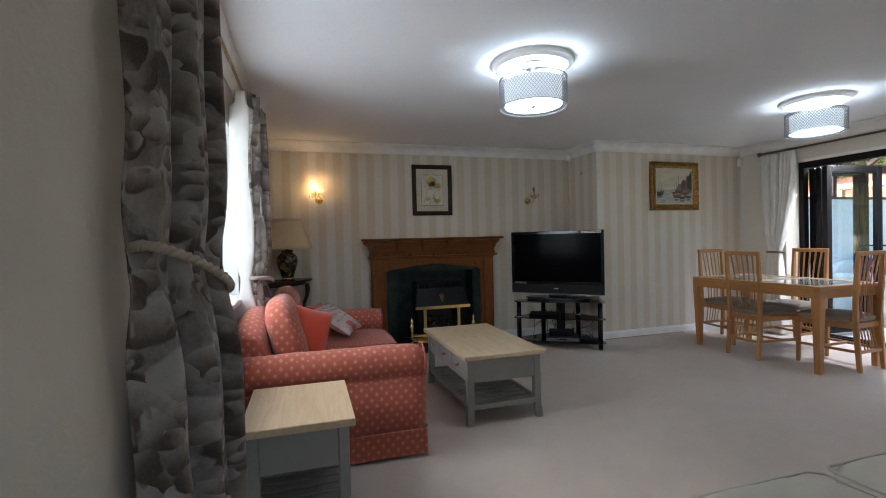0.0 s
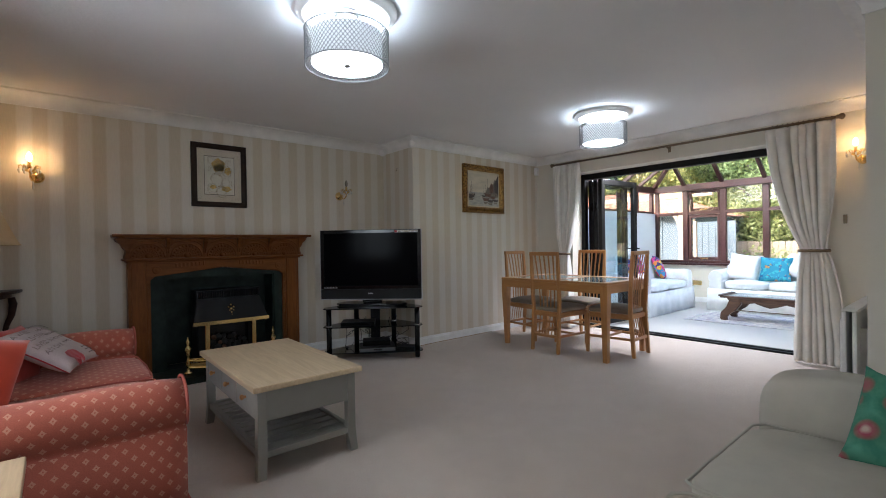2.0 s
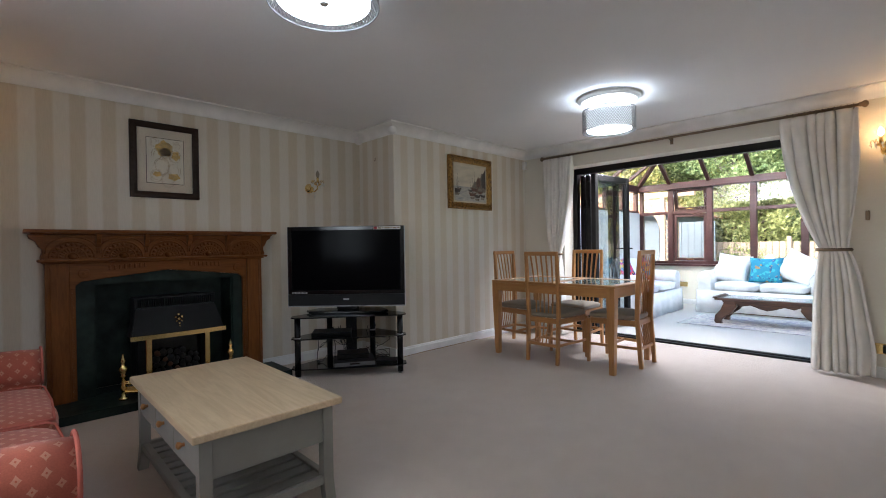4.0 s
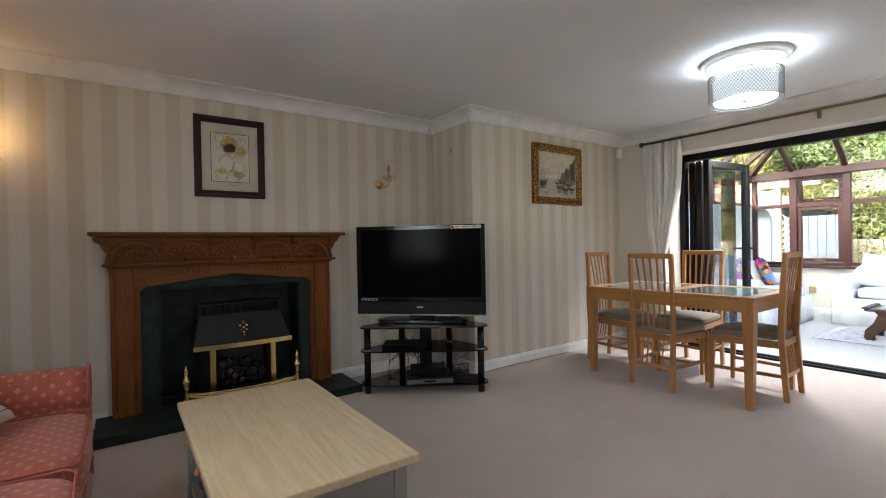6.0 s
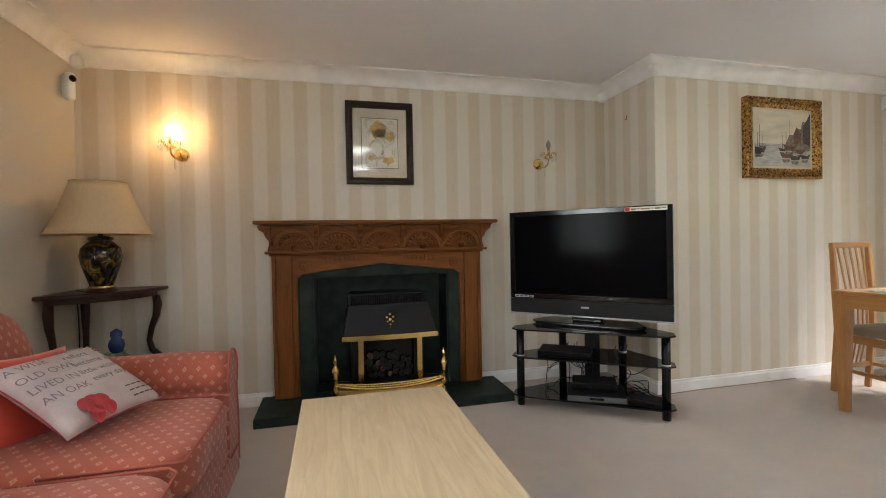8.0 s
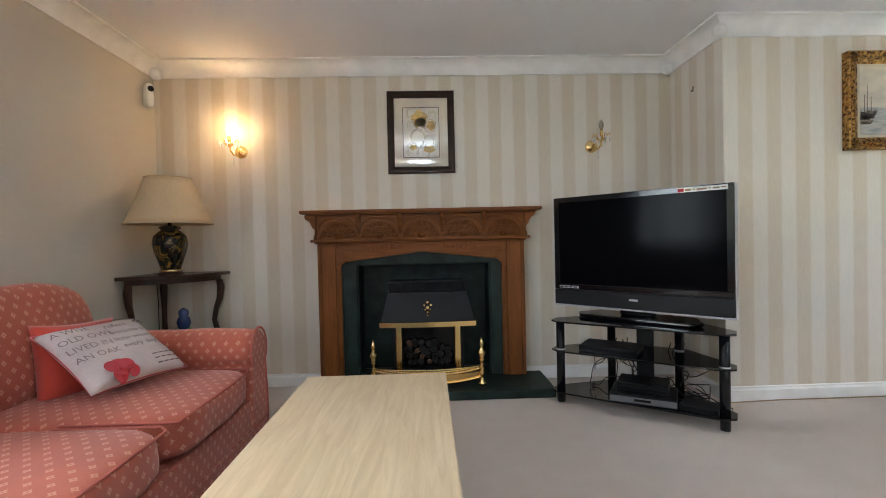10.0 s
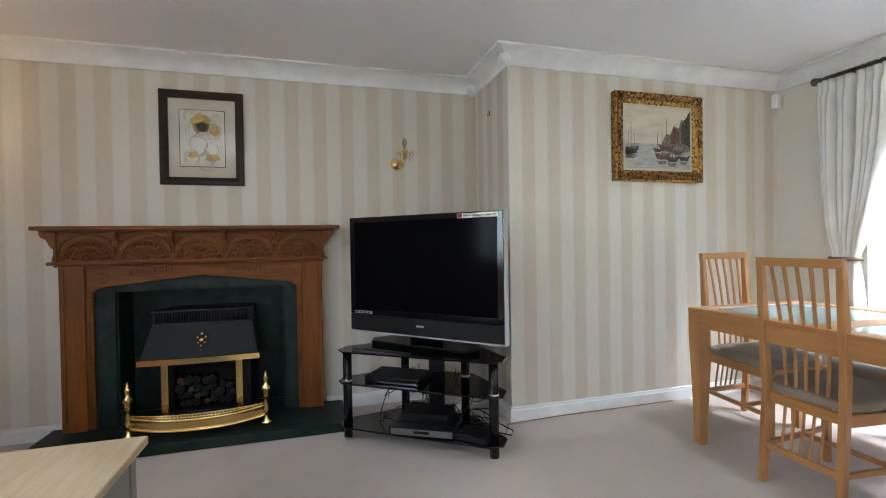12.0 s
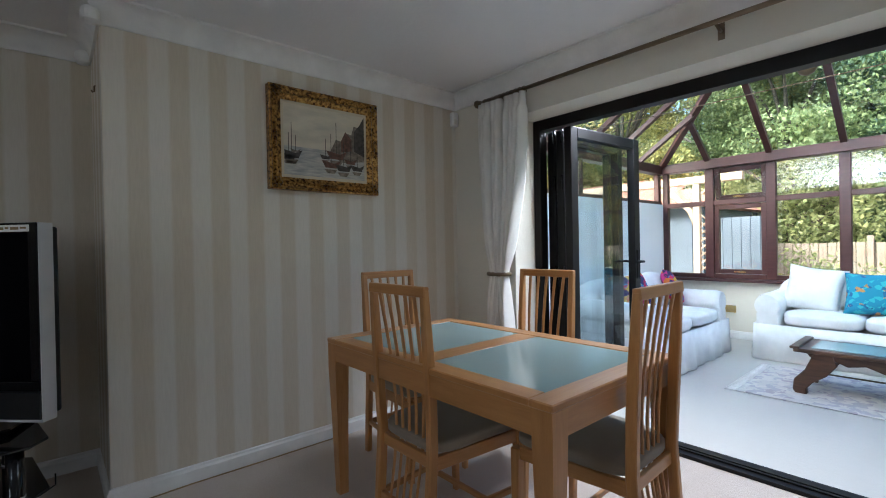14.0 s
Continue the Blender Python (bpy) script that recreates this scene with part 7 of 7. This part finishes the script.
part("fringe", fgb, LINEN, rg)
fs = thing("wall_socket", "brass double socket low on the wall", "socket", at=(CX1, 4.14, 0.36), turn=-90)
part("plate", boxes((-0.075, 0.075, -0.010, 0.0, -0.043, 0.043), bevel=0.003), BRASS, fs)

# ================= garden =================
GRASS = Mat("lawn", rough=0.95)
_v = GRASS.coords("World")
GRASS.colour(GRASS.mix(0.5, GRASS.ramp(GRASS.noise(_v, 0.6, 4), [(0.3, (0.045, 0.075, 0.02)), (0.7, (0.08, 0.12, 0.035))]), GRASS.ramp(GRASS.noise(_v, 60, 3), [(0.3, (0.03, 0.05, 0.015)), (0.7, (0.11, 0.15, 0.05))])))
GRASS.bump(GRASS.noise(_v, 90, 3), 0.8, 0.03)
gb_ = bmesh.new()
gv = [gb_.verts.new(p) for p in ((-400, -400, -0.16), (400, -400, -0.16), (400, 400, -0.16), (-400, 400, -0.16))]
gb_.faces.new(gv)
structure("ground", gb_, GRASS.m, "green lawn and open ground round the house", "ground")
STONE = plain("paving_stone", (0.36, 0.33, 0.29), 0.85, vary=0.2, scale=3, bump=0.3, fine=40)
pav = structure("pavement", boxes((CX1 + 0.2, 12.4, -1.0, 8.0, -0.159, -0.14)), STONE, "stone paved terrace", "paving")


def leaf_mat(name, cols):
    m = Mat(name, rough=0.6)
    geo = m.t.nodes.new("ShaderNodeNewGeometry")
    c = m.ramp(geo.outputs["Random Per Island"], cols)
    m.colour(c)
    tl = m.t.nodes.new("ShaderNodeBsdfTranslucent")
    m.l(c, tl.inputs[0])
    mx = m.t.nodes.new("ShaderNodeMixShader")
    mx.inputs[0].default_value = 0.45
    m.l(m.b.outputs[0], mx.inputs[1]), m.l(tl.outputs[0], mx.inputs[2])
    m.l(mx.outputs[0], m.t.nodes["Material Output"].inputs[0])
    return m.m


LEAF_DARK = leaf_mat("evergreen_leaf", [(0.0, (0.045, 0.075, 0.040)), (0.5, (0.095, 0.145, 0.065)), (1.0, (0.19, 0.24, 0.10))])
LEAF_MID = leaf_mat("summer_leaf", [(0.0, (0.13, 0.165, 0.06)), (0.5, (0.26, 0.30, 0.12)), (1.0, (0.42, 0.43, 0.19))])
LEAF_GOLD = leaf_mat("turning_leaf", [(0.0, (0.17, 0.17, 0.05)), (0.5, (0.40, 0.34, 0.10)), (1.0, (0.58, 0.47, 0.16))])
BARK = plain("bark", (0.11, 0.085, 0.065), 0.95, vary=0.4, scale=8, bump=0.8, fine=25)


def leaf_mesh(name, centres, radii, count, size, rng, flat=1.0):
    """Many small folded leaves thrown round clump centres."""
    c = rng.integers(0, len(centres), count)
    d = rng.normal(size=(count, 3))
    d /= np.linalg.norm(d, axis=1, keepdims=True)
    r = radii[c] * rng.uniform(0.45, 1.0, count) ** 0.6
    pos = centres[c] + d * r[:, None] * np.array([1, 1, flat])
    a = rng.normal(size=(count, 3))
    a /= np.linalg.norm(a, axis=1, keepdims=True)
    b = np.cross(a, rng.normal(size=(count, 3)))
    b /= np.linalg.norm(b, axis=1, keepdims=True)
    s = size * rng.uniform(0.6, 1.4, count)[:, None]
    quad = np.stack([pos - a * s, pos + b * s * 0.5, pos + a * s, pos - b * s * 0.5], 1).reshape(-1, 3)
    me = bpy.data.meshes.new(name)
    me.from_pydata(quad.tolist(), [], np.arange(count * 4).reshape(-1, 4).tolist())
    return me


def tree(label, x, y, height, spread, mat, seed, leaves=3200, size=0.13):
    rng = np.random.default_rng(seed)
    rn = random.Random(seed)
    t = thing("tree", label, "tree", "garden trees", at=(x, y, -0.16))
    tb = tube([(0, 0, 0), (0.05, 0.02, height * 0.2), (-0.03, 0.06, height * 0.42), (0.05, 0.0, height * 0.7)], [height * 0.028, height * 0.022, height * 0.016, height * 0.006], 10)
    part("trunk", tb, BARK, t)
    cs_, rs_ = [], []
    for k in range(22):
        a = k * 2.4 + rn.uniform(-0.4, 0.4)
        f = rn.uniform(0.05, 0.98)
        z = height * (0.16 + 0.80 * f)
        rad = spread * (0.35 + 0.65 * math.sin(math.pi * (0.18 + 0.75 * f))) * rn.uniform(0.5, 1.0)
        p = (rad * math.cos(a), rad * math.sin(a), z)
        start = (0, 0.03, height * (0.12 + 0.48 * f))
        mid = (p[0] * 0.5, p[1] * 0.5, (start[2] + z) / 2 + 0.2)
        part("limb", tube([start, mid, p], [height * 0.009, height * 0.006, height * 0.002], 6), BARK, t)
        for q in range(3):
            cs_.append((p[0] + rn.uniform(-0.6, 0.6) * spread * 0.4, p[1] + rn.uniform(-0.6, 0.6) * spread * 0.4, z + rn.uniform(-0.35, 0.35) * spread * 0.4))
            rs_.append(spread * rn.uniform(0.18, 0.38))
    me = leaf_mesh("crown", np.array(cs_), np.array(rs_), leaves, size, rng, 0.75)
    me.materials.append(mat)
    ob = new("crown", me)
    ob.parent = t
    return t


TREES = ((17.5, 9.5, 8.5, 3.0, LEAF_GOLD, 1), (19.5, 5.5, 9.5, 3.2, LEAF_MID, 2), (20.0, 1.5, 10.5, 3.4, LEAF_DARK, 3), (18.0, -2.5, 8.5, 3.0, LEAF_GOLD, 4),
         (22.5, 8.0, 12.0, 3.8, LEAF_GOLD, 5), (23.5, 3.5, 12.5, 3.8, LEAF_MID, 6), (23.0, -1.5, 11.5, 3.6, LEAF_MID, 7), (14.5, 12.5, 8.5, 2.8, LEAF_DARK, 8), (19.5, 12.5, 11.0, 3.4, LEAF_MID, 9),
         (26.0, 6.0, 13.5, 4.2, LEAF_DARK, 10), (26.5, 0.5, 13.5, 4.2, LEAF_MID, 11), (21.0, -6.0, 11.0, 3.6, LEAF_MID, 12), (12.0, 15.5, 10.0, 3.4, LEAF_MID, 13))
for x, y, hgt, spr, mt, sd in TREES:
    tree("tall garden tree with " + ("yellowing leaves" if mt is LEAF_GOLD else "deep green leaves" if mt is LEAF_DARK else "light green leaves"), x, y, hgt * (0.78 if x > 19 else 0.92), spr * 0.92, mt, sd, 42000, 0.062)
# unseen trees outside the west window, heightened to keep sun off the room
for x, y, hgt, spr, mt, sd in ((-9.0, 3.0, 12.0, 4.0, LEAF_MID, 21), (-9.5, 7.5, 12.5, 4.2, LEAF_DARK, 22), (-11.0, -1.0, 12.0, 4.0, LEAF_MID, 23)):
    tree("garden tree on the window side, made tall to block the sun", x, y, hgt, spr, mt, sd, 9000, 0.20)


def hedge(label, x0, x1, y0, y1, z1, mat, seed, leaves, size):
    rng = np.random.default_rng(seed)
    n = 260
    c = np.stack([rng.uniform(x0, x1, n), rng.uniform(y0, y1, n), rng.uniform(-0.1, z1 - 0.25, n)], 1)
    c[:, 2] += 0.25 * np.sin(c[:, 1] * 1.7)
    me = leaf_mesh("hedge", c, rng.uniform(0.22, 0.42, n), leaves, size, rng)
    me.materials.append(mat)
    tagged(new("hedge", me), label, "hedge", kind="stuff")


hedge("dark evergreen hedge behind the fence", 16.6, 17.8, -8, 3.6, 3.7, LEAF_DARK, 31, 30000, 0.06)
hedge("lighter shrubs beside the fence", 16.2, 17.6, 3.4, 10, 3.4, LEAF_MID, 32, 22000, 0.06)
hedge("low flowering border in front of the fence", 13.6, 15.4, -3.0, 4.6, 0.85, LEAF_MID, 33, 14000, 0.045)
hedge("tufts of garden plants by the terrace", 12.5, 13.2, 1.2, 4.4, 0.45, LEAF_GOLD, 34, 4000, 0.05)
hedge("hedge on the window side of the house", -7.0, -6.2, -4, 9, 1.6, LEAF_MID, 35, 12000, 0.08)

def far_wood():
    rng = np.random.default_rng(77)
    n = 900
    c = np.stack([rng.uniform(29, 36, n), rng.uniform(-28, 38, n), rng.uniform(0.5, 15, n)], 1)
    c[:, 2] *= 0.75 + 0.25 * np.sin(c[:, 1] * 0.55) * np.cos(c[:, 1] * 0.23)
    me = leaf_mesh("far_wood", c, rng.uniform(0.9, 1.9, n), 150000, 0.19, rng)
    me.materials.append(LEAF_MID)
    tagged(new("far_wood", me), "belt of tall leafy trees beyond the garden", "woodland", kind="stuff")


far_wood()

# panel fence
FENCE = wood("weathered_fence", (0.17, 0.135, 0.10), (0.30, 0.25, 0.19), 0.85, 'z')
fn = thing("garden_fence", "weathered timber panel fence with posts", "fence", at=(15.9, 0, -0.16))
slat = boxes((-0.012, 0.012, -0.07, 0.07, 0.05, 1.28), bevel=0.003)
proto = part("fence_board", slat, FENCE, fn)
proto.location = (0, -6.0, 0)
for k in range(1, 90):
    b = new("fence_board", proto.data)
    b.parent = fn
    b.location = (0.008 * (k % 2), -6.0 + 0.15 * k, 0.01 * math.sin(k * 0.7))
for k in range(8):
    part("fence_post", boxes((-0.07, 0.05, -6.1 + 1.9 * k, -6.0 + 1.9 * k, 0.0, 1.42), bevel=0.006), FENCE, fn)
part("fence_rail", boxes((0.022, 0.06, -6.1, 7.4, 0.35, 0.43), (0.022, 0.06, -6.1, 7.4, 0.98, 1.06)), FENCE, fn)

# outbuilding
TILE = plain("terracotta_tile", (0.36, 0.15, 0.10), 0.85, vary=0.25, scale=5)
GREYWALL = plain("blue_grey_boarding", (0.095, 0.125, 0.155), 0.7, vary=0.12, scale=2, bump=0.2)
hs = thing("garden_outbuilding", "blue-grey garden building with a terracotta tiled roof", "outbuilding", at=(13.0, 5.55, -0.16))
part("wall", boxes((0, 4.0, 0, 6.5, 0, 2.05)), GREYWALL, hs, "blue-grey boarded wall")
for k in range(14):
    part("cover_board", boxes((-0.02, 0.0, 0.2 + k * 0.46, 0.235 + k * 0.46, 0, 2.05)), GREYWALL, hs)
rf = bmesh.new()
rv = [rf.verts.new(p) for p in ((-0.35, -0.3, 2.04), (4.35, -0.3, 2.04), (4.35, 6.8, 2.04), (-0.35, 6.8, 2.04), (2.0, 2.0, 2.95), (2.0, 4.8, 2.95))]
for q in ((0, 1, 4), (1, 2, 5, 4), (2, 3, 5), (3, 0, 4, 5), (3, 2, 1, 0)):
    rf.faces.new([rv[i] for i in q])
bmesh.ops.recalc_face_normals(rf, faces=rf.faces)
rp = part("roof", rf, TILE, hs, "terracotta tiled roof")
tm = boxes((-0.008, 0.30, -0.095, 0.095, 0, 0.014))
tp = part("roof_tile", tm, TILE, rp)
rot = Matrix.Rotation(-math.atan2(0.9, 2.35), 4, 'Y')
first = True
for r in range(8):
    for c in range(36):
        if not 2.3 * r * 0.27 / 2.35 - 0.2 < -0.2 + 0.2 * c + 0.2 < 6.9 - 2.0 * r * 0.27 / 2.35:
            continue
        m = Matrix.Translation((-0.36 + r * 0.27, -0.2 + 0.2 * c, 2.056 + r * 0.27 * 0.9 / 2.35)) @ rot
        o = tp if first else new("roof_tile", tp.data)
        first = False
        o.parent = rp
        o.matrix_basis = m

gs = thing("garden_screen", "blue-grey boarded garden screen", "fence", at=(12.95, 4.45, -0.16))
for k in range(7):
    part("screen_board", boxes((0, 0.02, k * 0.15, k * 0.15 + 0.145, 0, 1.8), bevel=0.003), GREYWALL, gs)
# trellis arch
TREL = wood("pale_larch", (0.42, 0.29, 0.19), (0.58, 0.44, 0.31), 0.8, 'z')
tr = thing("garden_trellis", "pale timber trellis post with a curved brace", "trellis", at=(11.5, 4.95, -0.14))
part("post", boxes((-0.05, 0.05, 0.12, 0.22, 0, 2.3), bevel=0.006), TREL, tr)
part("post", boxes((-0.04, 0.04, -0.16, -0.10, 0, 1.75), bevel=0.006), TREL, tr)
part("beam", boxes((-0.06, 0.06, -0.5, 2.4, 2.3, 2.42), bevel=0.006), TREL, tr)
part("post", boxes((-0.05, 0.05, 2.2, 2.3, 0, 2.3), bevel=0.006), TREL, tr)
part("curved_brace", tube([(0, 0.17, 1.55), (0, 0.28, 1.85), (0, 0.5, 2.1), (0, 0.85, 2.3)], 0.045, 8), TREL, tr)
for k in range(13):
    z = 0.12 + k * 0.12
    for s in (-1, 1):
        part("lattice_lath", tube([(s * 0.012, -0.13, z if s > 0 else z + 0.24), (s * 0.012, 0.14, z + 0.24 if s > 0 else z)], 0.012, 5), TREL, tr)
# garden ornament
STAT = plain("cast_stone", (0.52, 0.43, 0.30), 0.85)
tagged(mesh_ob("garden_statue", moved(lathe([(0.22, 0), (0.22, 0.10), (0.15, 0.12), (0.17, 0.35), (0.21, 0.5), (0.14, 0.68), (0.08, 0.74), (0.11, 0.82), (0.1, 0.92), (0.03, 0.98)], 20), pose(14.0, 3.55, -0.16)), STAT), "weathered cast-stone garden statue among the plants", "statue")
tub = thing("flower_tub", "red flowers in a low tub", "planter", at=(13.6, 3.35, -0.16))
part("tub", lathe([(0.2, 0), (0.26, 0.28), (0.27, 0.3), (0.24, 0.3)], 20), TILE, tub)
REDLEAF = leaf_mat("red_blossom", [(0.0, (0.35, 0.02, 0.02)), (0.6, (0.6, 0.05, 0.06)), (1.0, (0.10, 0.2, 0.05))])
me = leaf_mesh("blossoms", np.array([(0, 0, 0.4), (0.1, 0.1, 0.5), (-0.1, 0.05, 0.45)]), np.array([0.22, 0.2, 0.2]), 900, 0.04, np.random.default_rng(5))
me.materials.append(REDLEAF)
o = new("blossoms", me)
o.parent = tub
